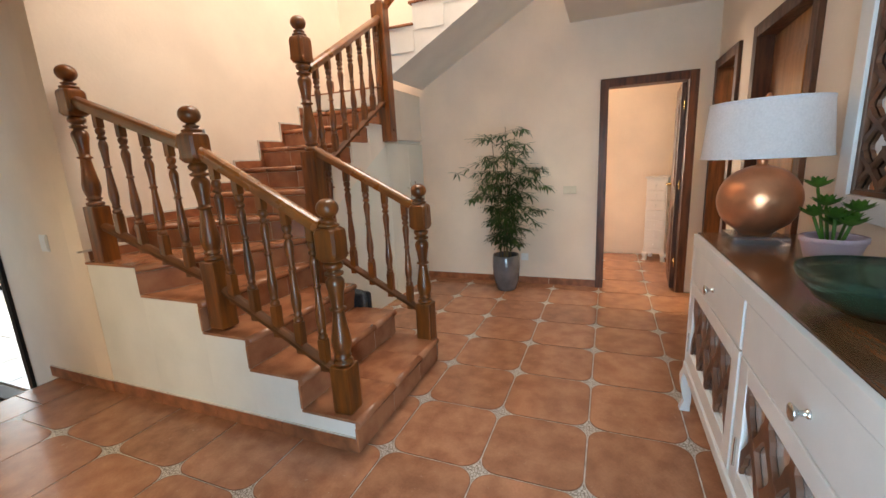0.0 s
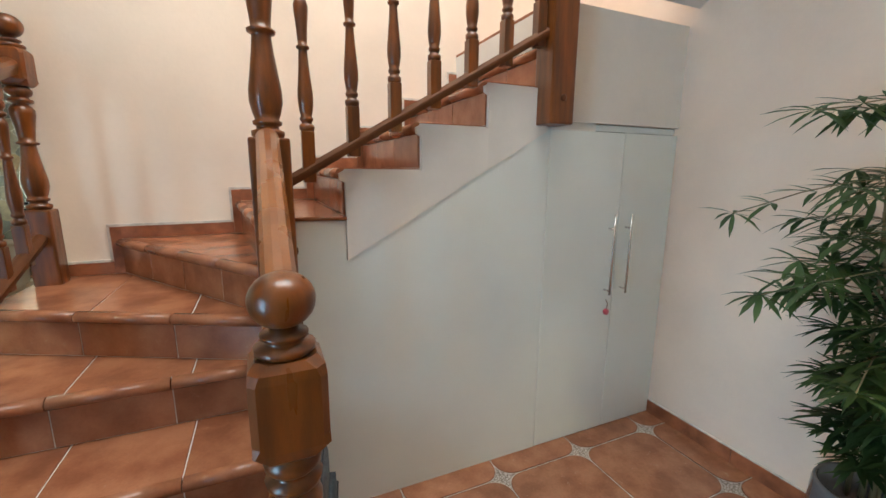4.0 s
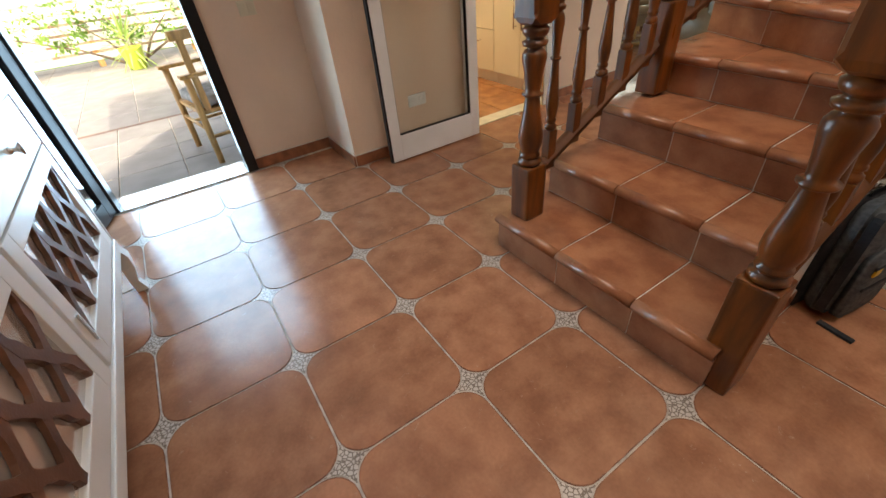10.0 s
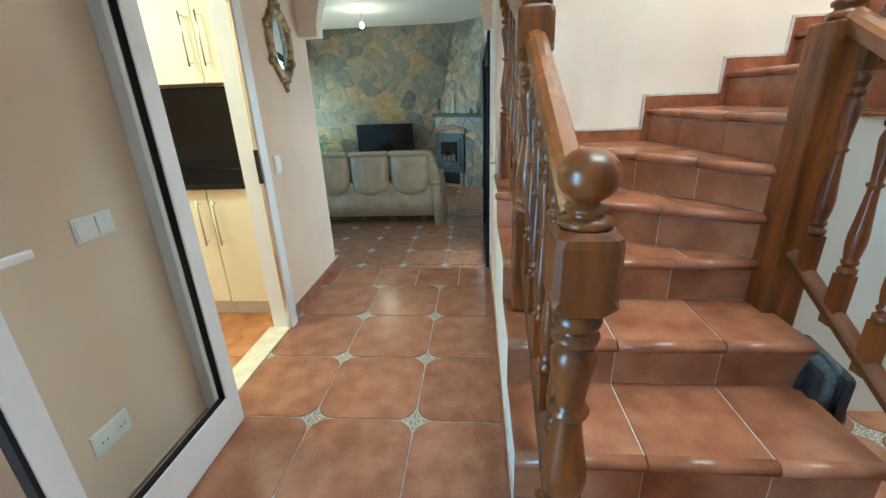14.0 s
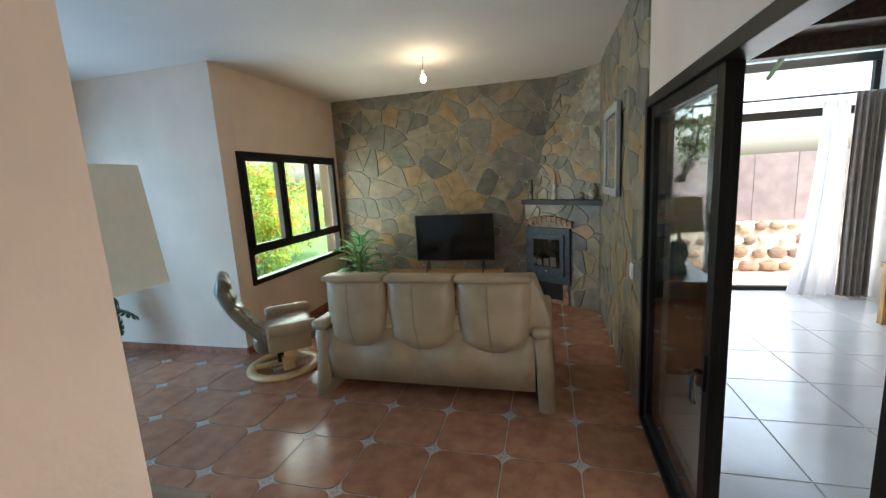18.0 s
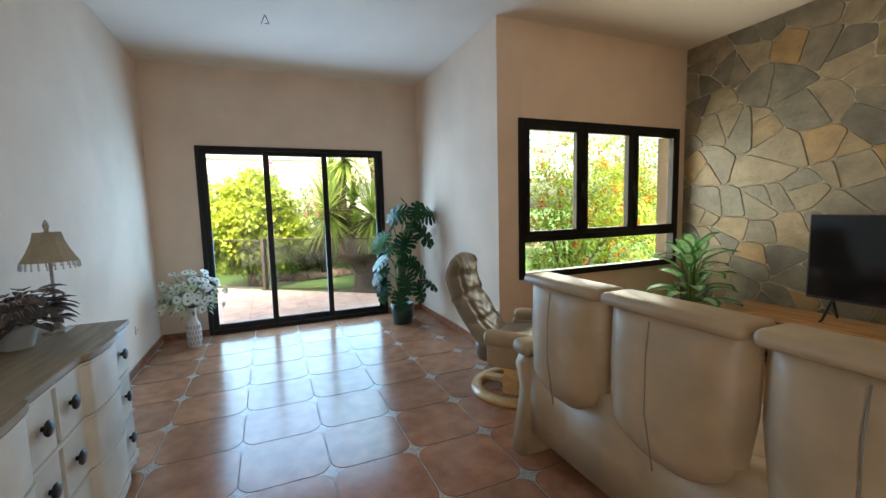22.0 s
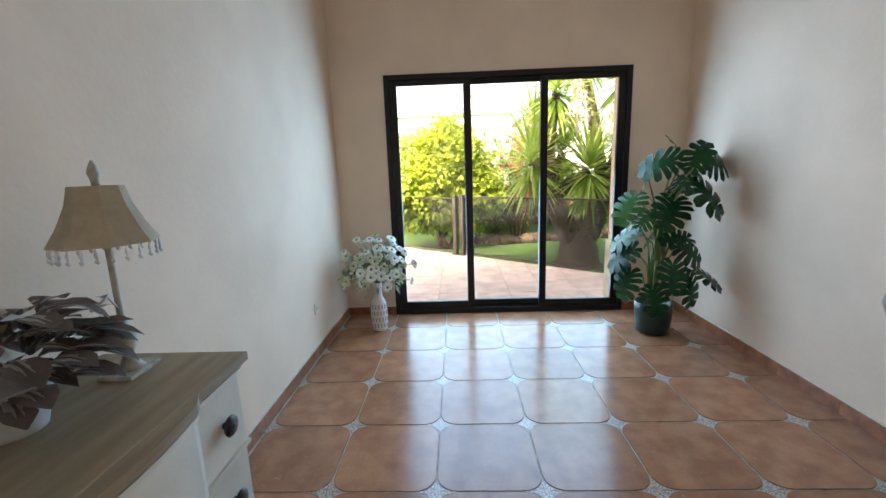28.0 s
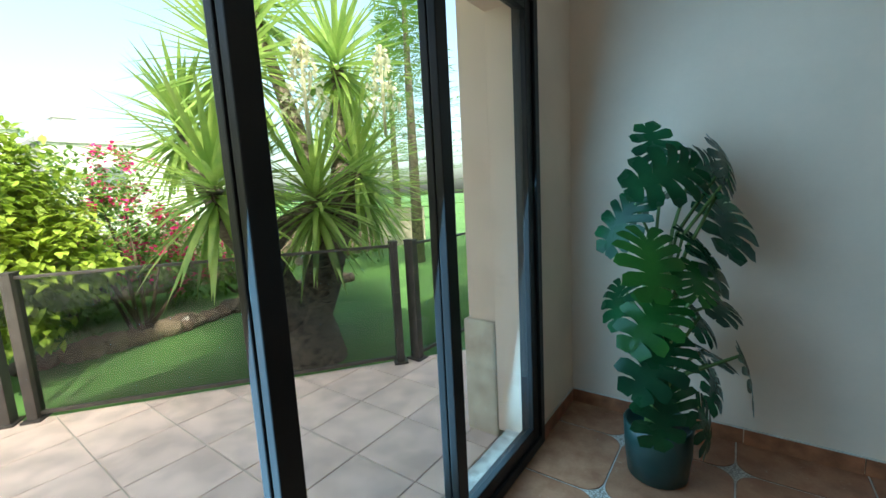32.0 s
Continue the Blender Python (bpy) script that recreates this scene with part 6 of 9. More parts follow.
def oval_mirror():
    ob = thing("oval_mirror", "small oval mirror in an ornate antique gold frame", "mirror")
    GOLD = mat("antique_gold", (0.33, 0.24, 0.12), 0.45, metal=0.6, var=0.35, scale=25, bump=0.5, bscale=90)
    cy, cz, x = 3.17, 1.67, XL
    bm = bmesh.new()
    n = 40
    rings = []
    for w, xo in ((0.0, 0.006), (0.018, 0.028), (0.036, 0.030), (0.055, 0.020), (0.062, 0.004)):
        rings.append([bm.verts.new((x + xo, cy + (0.105 + w) * math.cos(2 * math.pi * k / n), cz + (0.155 + w) * math.sin(2 * math.pi * k / n))) for k in range(n)])
    for a, b in zip(rings, rings[1:]):
        for k in range(n):
            bm.faces.new((a[k], a[(k + 1) % n], b[(k + 1) % n], b[k])).smooth = True
    part("frame", bm, GOLD, ob)
    bm = bmesh.new()
    dome = [(0.0015, 0.95), (0.010, 1.0), (0.0125, 0.8), (0.0155, 0.5), (0.017, 0.2), (0.0175, 0.01)]
    rings = [[bm.verts.new((x + xo, cy + 0.110 * f * math.cos(2 * math.pi * k / n), cz + 0.160 * f * math.sin(2 * math.pi * k / n))) for k in range(n)] for xo, f in dome]
    for a, b in zip(rings, rings[1:]):
        for k in range(n):
            bm.faces.new((a[k], a[(k + 1) % n], b[(k + 1) % n], b[k])).smooth = True
    part("mirror_pane", bm, MIRROR, ob, "slightly domed mirror glass")
    for dy, dz, r in ((0, 0.235, 0.035), (-0.04, 0.215, 0.025), (0.04, 0.215, 0.025), (0, -0.225, 0.032), (-0.045, -0.20, 0.022), (0.045, -0.20, 0.022), (0.15, 0.10, 0.024), (-0.15, 0.10, 0.024), (0.15, -0.10, 0.024), (-0.15, -0.10, 0.024), (0, 0.275, 0.018), (0, -0.262, 0.016)):
        bm = bmesh.new()
        lathe(bm, [(0.0, r * 0.9), (0.012, r), (0.022, r * 0.6), (0.026, 0.002)], 10, Matrix.Translation((x, cy + dy, cz + dz)) @ pose(0, 0, 0, 0, 90, 0))
        part("scroll", bm, GOLD, ob)


oval_mirror()


def tall_chest():
    ob = thing("tall_chest", "narrow white seven-drawer chest in the far room", "chest of drawers", at=(5.87, -0.65, 0.0), turn=-22)
    w, d, h = 0.245, 0.25, 1.05
    part("body", boxm(-d / 2, d / 2, -w / 2, w / 2, 0.14, h, 0.006), CREAM, ob)
    part("top", boxm(-d / 2 - 0.015, d / 2 + 0.01, -w / 2 - 0.015, w / 2 + 0.015, h, h + 0.022, 0.006), CREAM, ob)
    part("apron", boxm(-d / 2 - 0.005, d / 2, -w / 2 - 0.005, w / 2 + 0.005, 0.10, 0.15, 0.008), CREAM, ob)
    for k in range(7):
        z = 0.165 + k * 0.124
        dr = part("drawer", boxm(-d / 2 - 0.010, -d / 2 + 0.01, -w / 2 + 0.02, w / 2 - 0.02, z, z + 0.113, 0.004), CREAM, ob)
        bm = bmesh.new()
        lathe(bm, [(0, 0.006), (0.012, 0.006), (0.018, 0.011), (0.024, 0.002)], 10, pose(-d / 2 - 0.008, 0, z + 0.056, 0, -90, 0))
        part("knob", bm, WHITE_PLASTIC, dr)
    for sx in (-1, 1):
        for sy in (-1, 1):
            part("leg", cabriole(sx * (d / 2 - 0.025), sy * (w / 2 - 0.025), sx, 0.11, sy), CREAM, ob)


tall_chest()
fr = thing("door_leaf_far", "carved wooden door edge in the far room", "door")
part("leaf", boxm(6.10, 6.148, 0.055, 0.165, 0.02, 2.05, 0.01), WARM_WOOD, fr)
bt = thing("bathroom_shelf", "wooden bathroom shelf with a small bottle", "shelf")
part("post", boxm(4.36, 4.40, -2.35, -2.30, 0.0, 1.35, 0.004), WARM_WOOD, bt)
part("bottle", boxm(4.34, 4.39, -2.29, -2.24, 1.0, 1.16, 0.01), mat("red_label_bottle", (0.5, 0.07, 0.04), 0.4), bt)
tp = thing("toilet", "white ceramic toilet in the bathroom", "toilet", at=(4.30, -1.90, 0))
bm = bmesh.new()
lathe(bm, [(0.0, 0.10), (0.02, 0.11), (0.2, 0.12), (0.34, 0.18), (0.38, 0.19), (0.40, 0.18), (0.41, 0.02)], 24)
part("bowl", bm, WHITE_LACQ, tp)
part("cistern", boxm(0.08, 0.24, -0.18, 0.18, 0.38, 0.78, 0.02), WHITE_LACQ, tp)


# ---- kitchen ----
def tiled_floor_kitchen():
    ORANGE_TILE = mat("orange_kitchen_tile", (0.46, 0.19, 0.07), 0.22, var=0.14, scale=8, bump=0.04, rnd=0.08, coat=0.25)
    base = tagged(new("floor_kitchen"), "glazed orange terracotta kitchen floor tiles", "floor", "", "structure")
    for i in range(9):
        for j in range(6):
            x, y = 0.07 - i * 0.385, 1.15 + j * 0.385
            part("floor_tile", prism(bmesh.new(), [(x - 0.382, y + 0.003), (x - 0.003, y + 0.003), (x - 0.003, min(y + 0.382, 3.3)), (x - 0.382, min(y + 0.382, 3.3))], -0.006, 0.0), ORANGE_TILE, base)



def kitchen():
    CAB = mat("cream_gloss_cabinet", (0.80, 0.74, 0.56), 0.22, var=0.02, scale=2, bump=0.01, coat=0.3)
    GRANITE = mat("polished_black_granite", (0.008, 0.008, 0.009), 0.10, var=0.8, scale=300, bump=0.0, spec=0.25)
    wall("wall_kitchen_north", "y", 3.32, 3.42, -3.0, XL - 0.07, -0.02, HC)
    wall("wall_kitchen_west", "x", -3.15, -3.0, 1.07, 3.42, -0.02, HC)
    wall("wall_kitchen_south", "y", 1.07, 1.15, -3.0, -0.53, -0.02, HC)
    slab("ceiling_kitchen", -3.0, XL - 0.07, 1.07, 3.42, HC, HC + 0.15, CEILING, "flat painted plaster ceiling")
    slab("floor_base_kitchen", -3.0, XL - 0.07, 1.07, 3.42, -0.15, -0.006, GROUT, "grout bed of the kitchen floor")
    wt = thing("kitchen_worktop", "polished black granite worktop and splashback", "worktop")
    part("worktop", boxm(-3.0, 0.085, 2.72, 3.318, 0.868, 0.898, 0.003), GRANITE, wt)
    part("splashback", boxm(-3.0, 0.085, 3.305, 3.317, 0.900, 1.455), GRANITE, wt)
    xs = [0.085, 0.075, -0.25, -0.61, -1.21, -2.0, -2.6, -3.0]
    for k, (b, a) in enumerate(zip(xs, xs[1:])):
        low = thing("base_cabinet", "cream gloss kitchen base cabinet with steel handles", "cabinet", "kitchen cabinets")
        part("body", boxm(a + 0.002, b - 0.002, 2.77, 3.30, 0.11, 0.866), CAB, low)
        part("plinth", boxm(a + 0.002, b - 0.002, 2.80, 3.30, 0.0, 0.108), CREAM, low)
        up = thing("wall_cabinet", "cream gloss kitchen wall cabinet with steel handles", "cabinet", "kitchen cabinets")
        part("body", boxm(a + 0.002, b - 0.002, 3.0, 3.30, 1.46, 2.30), CAB, up)
        if k == 0:
            part("filler", boxm(a + 0.002, b - 0.002, 2.75, 2.77, 0.11, 0.866), CAB, low)
            part("filler", boxm(a + 0.002, b - 0.002, 2.985, 3.0, 1.46, 2.30), CAB, up)
            continue
        hx = a + 0.05 if k % 2 else b - 0.05
        hx = (b - 0.05) if k == 2 else (a + 0.05 if k == 1 else hx)
        if k in (1, 2, 4, 5, 6):
            d = part("door", boxm(a + 0.003, b - 0.003, 2.75, 2.769, 0.115, 0.862, 0.002), CAB, low)
            bm = bmesh.new()
            tube(bm, [(hx, 2.715, 0.52), (hx, 2.715, 0.80)], 0.006, 8)
            for z in (0.54, 0.78):
                tube(bm, [(hx, 2.715, z), (hx, 2.751, z)], 0.004, 6)
            part("handle", bm, CHROME, d)
        else:
            for z0, z1 in ((0.115, 0.48), (0.486, 0.862)):
                d = part("drawer", boxm(a + 0.003, b - 0.003, 2.75, 2.769, z0, z1, 0.002), CAB, low)
                bm = bmesh.new()
                zz, cx = z1 - 0.10, (a + b) / 2
                tube(bm, [(cx - 0.12, 2.715, zz), (cx + 0.12, 2.715, zz)], 0.006, 8)
                for s in (-0.10, 0.10):
                    tube(bm, [(cx + s, 2.715, zz), (cx + s, 2.751, zz)], 0.004, 6)
                part("handle", bm, CHROME, d)
        d = part("door", boxm(a + 0.003, b - 0.003, 2.982, 2.999, 1.463, 2.297, 0.002), CAB, up)
        bm = bmesh.new()
        tube(bm, [(hx, 2.947, 1.55), (hx, 2.947, 1.84)], 0.006, 8)
        for z in (1.57, 1.82):
            tube(bm, [(hx, 2.947, z), (hx, 2.983, z)], 0.004, 6)
        part("handle", bm, CHROME, d)
    tiled_floor_kitchen()
    wall_plate("socket", "white double socket on the black splashback", (0.0, 3.302, 1.21), (0, -1), 0.15, 0.08, WHITE_PLASTIC, 2, True)
    ut = thing("utensil_jar", "steel jar with white kitchen utensils", "utensil jar", at=(-1.25, 3.15, 0.898))
    bm = bmesh.new()
    lathe(bm, [(0, 0.05), (0.14, 0.05), (0.14, 0.045), (0.02, 0.045), (0.015, 0.002)], 16)
    part("jar", bm, CHROME, ut)
    for k in range(4):
        bm = bmesh.new()
        tube(bm, [(0.02 * (k - 1.5), 0, 0.05), (0.035 * (k - 1.5), 0.01, 0.27)], 0.006, 6)
        part("utensil", bm, WHITE_PLASTIC, ut)
    lp = thing("ceiling_lamp", "flat square kitchen ceiling lamp, switched on", "ceiling lamp", at=(-1.0, 2.0, HC))
    part("frame", boxm(-0.3, 0.3, -0.3, 0.3, -0.05, 0.0, 0.005), WHITE_ALU, lp)
    part("diffuser", boxm(-0.28, 0.28, -0.28, 0.28, -0.056, -0.05), mat("lit_diffuser", (1.0, 0.86, 0.55), 0.5, emit=3.0), lp)


kitchen()

# ---- living room furniture ----
LEATHER = mat("beige_leather", (0.40, 0.285, 0.170), 0.42, var=0.08, scale=5, bump=0.08, bscale=420, coat=0.1)
LEATHER_DARK = mat("taupe_leather", (0.20, 0.165, 0.122), 0.30, var=0.10, scale=6, bump=0.10, bscale=260, coat=0.12)
BEECH = mat("lacquered_beech", (0.62, 0.38, 0.16), 0.3, var=0.1, scale=4, bump=0.03, stretch=(2, 2, 6), coat=0.3)


def cushion_back(x0, x1, z0, z1, yb, th, lean):
    """A padded back cushion: bellied rear face with a rounded lower edge, leaning back."""
    bm = bmesh.new()
    nu, nv = 12, 14
    grids = []
    for side in (0, 1):
        g = []
        for j in range(nv + 1):
            v = j / nv
            row = []
            for i in range(nu + 1):
                u = 2 * i / nu - 1
                drop = 0.12 * (1 - abs(u) ** 2.0)
                zz = z0 + 0.10 - drop * (1 - v) ** 2 + (z1 - z0 - 0.10) * v
                hw = (x1 - x0) / 2 * (0.90 + 0.10 * min(1, v * 2.2)) if v < 0.6 else (x1 - x0) / 2 * (1 - 0.02 * (v - 0.6))
                x = (x0 + x1) / 2 + u * hw
                edge = max(abs(u) ** 6, (2 * abs(v - 0.5)) ** 8)
                puff = th / 2 * (1 - 0.92 * edge) + 0.012 * (1 - u * u) * math.sin(math.pi * v)
                y = yb + th / 2 + lean * v + (puff if side else -puff)
                seam = -0.006 * math.exp(-((u * 14) ** 2)) if not side else 0
                row.append(bm.verts.new((x, y - seam, zz)))
            g.append(row)
        grids.append(g)
    for g in grids:
        for j in range(nv):
            for i in range(nu):
                bm.faces.new((g[j][i], g[j][i + 1], g[j + 1][i + 1], g[j + 1][i])).smooth = True
    a, b = grids
    for i in range(nu):
        bm.faces.new((a[0][i], a[0][i + 1], b[0][i + 1], b[0][i]))
        bm.faces.new((a[nv][i], a[nv][i + 1], b[nv][i + 1], b[nv][i]))
    for j in range(nv):
        bm.faces.new((a[j][0], a[j + 1][0], b[j + 1][0], b[j][0]))
        bm.faces.new((a[j][nu], a[j + 1][nu], b[j + 1][nu], b[j][nu]))
    return bm


def sofa():
    ob = thing("sofa", "three-seat beige leather sofa seen from behind", "sofa", at=(0, 0, GZ))
    G = -GZ
    y0 = 5.97
    xs = [(-0.905, -0.385), (-0.38, 0.17), (0.175, 0.745)]
    # back shell of the base, gently hollow along its top
    bm = bmesh.new()
    n = 24
    lo, hi, lo2, hi2 = [], [], [], []
    for k in range(n + 1):
        x = -0.95 + 1.70 * k / n
        zt = 0.52 + G * 0 + 0.045 * math.cos(2 * math.pi * 3 * (x + 0.945) / 1.69)
        lo.append(bm.verts.new((x, y0 + 0.035, 0.135)))
        hi.append(bm.verts.new((x, y0 + 0.01, zt + 0.02)))
        lo2.append(bm.verts.new((x, y0 + 0.16, 0.135)))
        hi2.append(bm.verts.new((x, y0 + 0.16, zt + 0.02)))
    for k in range(n):
        for a, b in ((lo, hi), (hi, hi2), (hi2, lo2), (lo2, lo)):
            bm.faces.new((a[k], a[k + 1], b[k + 1], b[k])).smooth = True
    bm.faces.new((lo[0], hi[0], hi2[0], lo2[0]))
    bm.faces.new((lo[-1], hi[-1], hi2[-1], lo2[-1]))
    part("base_shell", bm, LEATHER, ob)
    for x0, x1 in xs:
        c = part("back_cushion", cushion_back(x0 + 0.003, x1 - 0.003, 0.44, 1.02, y0 - 0.045, 0.17, 0.01), LEATHER, ob)
        bm = rbox(bmesh.new(), x0 + 0.004, x1 - 0.004, y0 - 0.046, y0 + 0.125, 0.985, 1.036, 0.024, 3)
        part("headrest_roll", bm, LEATHER, c)
        bm = bmesh.new()
        xm = (x0 + x1) / 2 - 0.03
        tube(bm, [(xm + 0.03, y0 - 0.052, 0.45), (xm, y0 - 0.062, 0.65), (xm - 0.005, y0 - 0.056, 0.85), (xm - 0.002, y0 - 0.046, 0.975)], 0.0025, 5)
        part("piping", bm, LEATHER_DARK, c)
        part("seat_cushion", rbox(bmesh.new(), x0 + 0.004, x1 - 0.004, y0 + 0.14, y0 + 0.80, 0.28, 0.47, 0.05, 3), LEATHER, ob)
    for s, xa, xb in ((-1, -1.04, -0.915), (1, 0.74, 0.865)):
        bm = bmesh.new()
        prof = [(y0 - 0.02, 0.0), (y0 + 0.02, 0.36), (y0 - 0.015, 0.52), (y0 + 0.03, 0.615), (y0 + 0.25, 0.63), (y0 + 0.60, 0.60), (y0 + 0.86, 0.57), (y0 + 0.92, 0.48), (y0 + 0.90, 0.0)]
        rings = []
        for x, k in ((xa, 0.94), (xa + 0.02, 1.0), (xb - 0.02, 1.0), (xb, 0.94)):
            cyy, czz = y0 + 0.44, 0.30
            rings.append([bm.verts.new((x + (s * 0.035 * (1 - z / 0.6) if z < 0.5 else 0) , cyy + (y - cyy) * k, max(0.0, czz + (z - czz) * k) if z > 0 else 0.0)) for y, z in prof])
        m = len(prof)
        for a, b in zip(rings, rings[1:]):
            for i in range(m):
                bm.faces.new((a[i], a[(i + 1) % m], b[(i + 1) % m], b[i])).smooth = True
        bm.faces.new(rings[0])
        bm.faces.new(rings[-1][::-1])
        arm = part("arm", bm, LEATHER, ob)
        part("arm_pad", rbox(bmesh.new(), xa - 0.012, xb + 0.012, y0 - 0.03, y0 + 0.88, 0.57, 0.655, 0.04, 3), LEATHER, arm)
    bm = bmesh.new()
    wing = [(0.70, 1.02), (0.755, 1.02), (0.80, 0.90), (0.875, 0.70), (0.87, 0.62), (0.70, 0.60)]
    fr, bk = [bm.verts.new((x, y0 + 0.015, z)) for x, z in wing], [bm.verts.new((x, y0 + 0.20, z)) for x, z in wing]
    for i in range(len(wing)):
        bm.faces.new((fr[i], fr[(i + 1) % len(wing)], bk[(i + 1) % len(wing)], bk[i]))
    bm.faces.new(fr)
    bm.faces.new(bk[::-1])
    bmesh.ops.bevel(bm, geom=bm.edges[:], offset=0.018, segments=2, profile=0.6, affect="EDGES")
    part("side_wing", bm, LEATHER, ob, smooth=True)
    part("seat_frame", boxm(-0.94, 0.74, y0 + 0.16, y0 + 0.84, 0.13, 0.285, 0.01), LEATHER_DARK, ob)


sofa()


def recliner():
    ob = thing("recliner", "taupe leather recliner on a round beech base", "armchair", at=(-1.70, 6.40, GZ), turn=-51)
    # own frame: faces +y
    bm = bmesh.new()
    n = 40
    rings = []
    for r, z in ((0.335, 0.0), (0.345, 0.02), (0.335, 0.042), (0.265, 0.042), (0.255, 0.02), (0.26, 0.0)):
        rings.append([bm.verts.new((r * math.cos(2 * math.pi * k / n), r * math.sin(2 * math.pi * k / n), z)) for k in range(n)])
    for a, b in zip(rings, rings[1:] + rings[:1]):
        for k in range(n):
            bm.faces.new((a[k], a[(k + 1) % n], b[(k + 1) % n], b[k])).smooth = True
    base = part("base_ring", bm, BEECH, ob, "round bent beech base ring")
    bm = boxm(-0.04, 0.04, -0.25, 0.25, 0.042, 0.075, 0.008)
    part("base_bar", bm, BEECH, ob)
    for s in (-1, 1):
        bm = bmesh.new()
        vs = [(s * 0.23, 0.03, 0.075), (s * 0.255, 0.05, 0.20), (s * 0.275, 0.08, 0.36), (s * 0.28, 0.06, 0.43)]
        for (xa, ya, za), (xb, yb, zb) in zip(vs, vs[1:]):
            box(bm, min(xa, xb) - 0.018, max(xa, xb) + 0.018, min(ya, yb) - 0.045, max(ya, yb) + 0.045, za - 0.005, zb + 0.005, 0.008)
        part("side_support", bm, BEECH, ob)
        bm = rbox(bmesh.new(), s * 0.33 - 0.055, s * 0.33 + 0.055, -0.12, 0.33, 0.43, 0.54, 0.045, 4)
        part("arm_pad", bm, LEATHER, ob)
        part("side_panel", rbox(bmesh.new(), s * 0.285 - 0.02, s * 0.285 + 0.02, -0.12, 0.26, 0.26, 0.46, 0.018, 2), LEATHER, ob)
    part("post", boxm(-0.05, 0.05, -0.05, 0.05, 0.07, 0.25, 0.01), BLACK_ALU, ob)
    bm = rbox(bmesh.new(), -0.27, 0.27, -0.20, 0.36, 0.27, 0.45, 0.07, 4)
    bmesh.ops.transform(bm, matrix=pose(0, 0, 0, 6, 0, 0), verts=bm.verts[:])
    part("seat", bm, LEATHER_DARK, ob)
    # back: curved shell with bunched cushions
    bm = bmesh.new()
    nu, nv = 28, 40
    rng = random.Random(4)
    grids = []
    for side in (0, 1):
        g = []
        for j in range(nv + 1):
            v = j / nv
            hw = 0.27 - 0.035 * v + 0.015 * math.sin(math.pi * v)
            if v > 0.9:
                hw *= 1 - 2.4 * (v - 0.9) ** 1.2
            zc = 0.35 + 0.64 * v
            yc = -0.14 - 0.37 * v - 0.05 * math.sin(math.pi * v * 1.1) + 0.06 * max(0, v - 0.8) / 0.2
            row = []
            for i in range(nu + 1):
                u = 2 * i / nu - 1
                edge = max(abs(u) ** 4, (2 * abs(v - 0.5)) ** 10)
                t = 0.085 * (1 - 0.9 * edge)
                wr = 0
                if side:
                    wr = (0.0042 * math.sin(34 * v + 7 * u * u + 2.1 * math.sin(6 * u)) + 0.0035 * math.sin(61 * v - 13 * abs(u) + 3 * math.sin(4 * u + 9 * v))) * (1 - edge) - 0.026 * math.exp(-(((v - 0.60 + 0.06 * u * u) / 0.028) ** 2)) - 0.022 * math.exp(-((abs(u) - 0.50 - 0.1 * v) / 0.06) ** 2) - 0.012 * math.exp(-(((v - 0.30) / 0.022) ** 2))
                row.append(bm.verts.new((u * hw, yc + (t + wr if side else -t * 0.55), zc + (0.04 * (1 - u * u) if v > 0.95 else 0))))
            g.append(row)
        grids.append(g)
    for g in grids:
        for j in range(nv):
            for i in range(nu):
                bm.faces.new((g[j][i], g[j][i + 1], g[j + 1][i + 1], g[j + 1][i])).smooth = True
    a, b = grids
    for i in range(nu):
        bm.faces.new((a[0][i], a[0][i + 1], b[0][i + 1], b[0][i]))
        bm.faces.new((a[nv][i], a[nv][i + 1], b[nv][i + 1], b[nv][i]))
    for j in range(nv):
        bm.faces.new((a[j][0], a[j + 1][0], b[j + 1][0], b[j][0]))
        bm.faces.new((a[j][nu], a[j + 1][nu], b[j + 1][nu], b[j][nu]))
    part("backrest", bm, LEATHER_DARK, ob, "bunched taupe leather backrest")


recliner()


def television():
    tv = thing("television", "flat black television switched off on a wooden bench", "television", at=(-0.43, 8.70, 0.07))
    SCREEN = mat("black_screen", (0.006, 0.006, 0.008), 0.10, var=0.1, scale=2, bump=0.0)
    CASE = mat("black_plastic", (0.012, 0.012, 0.013), 0.4, bump=0.05)
    part("case", boxm(-0.565, 0.565, -0.012, 0.045, 0.165, 0.825, 0.006), CASE, tv)
    part("screen", boxm(-0.553, 0.553, -0.0145, -0.011, 0.185, 0.815), SCREEN, tv)
    for s in (-1, 1):
        bm = bmesh.new()
        tube(bm, [(s * 0.40, 0.015, 0.17), (s * 0.41, -0.11, 0.010), (s * 0.42, -0.12, 0.008)], 0.010, 8)
        tube(bm, [(s * 0.40, 0.015, 0.17), (s * 0.41, 0.12, 0.010)], 0.010, 8)
        part("foot", bm, CASE, tv)
    b = thing("tv_bench", "low honey-coloured wooden television bench", "tv bench", at=(-0.65, 8.68, GZ))
    HONEY = mat("honey_pine", (0.42, 0.20, 0.07), 0.35, var=0.2, scale=3, bump=0.06, stretch=(1, 8, 8), coat=0.2)
    part("top", boxm(-0.90, 0.90, -0.22, 0.24, 0.395, 0.43, 0.006), HONEY, b)
    part("shelf", boxm(-0.86, 0.86, -0.20, 0.22, 0.13, 0.155, 0.004), HONEY, b)
    for x in (-0.87, 0.0, 0.84):
        part("side", boxm(x, x + 0.03, -0.21, 0.23, 0.0, 0.395, 0.003), HONEY, b)


television()


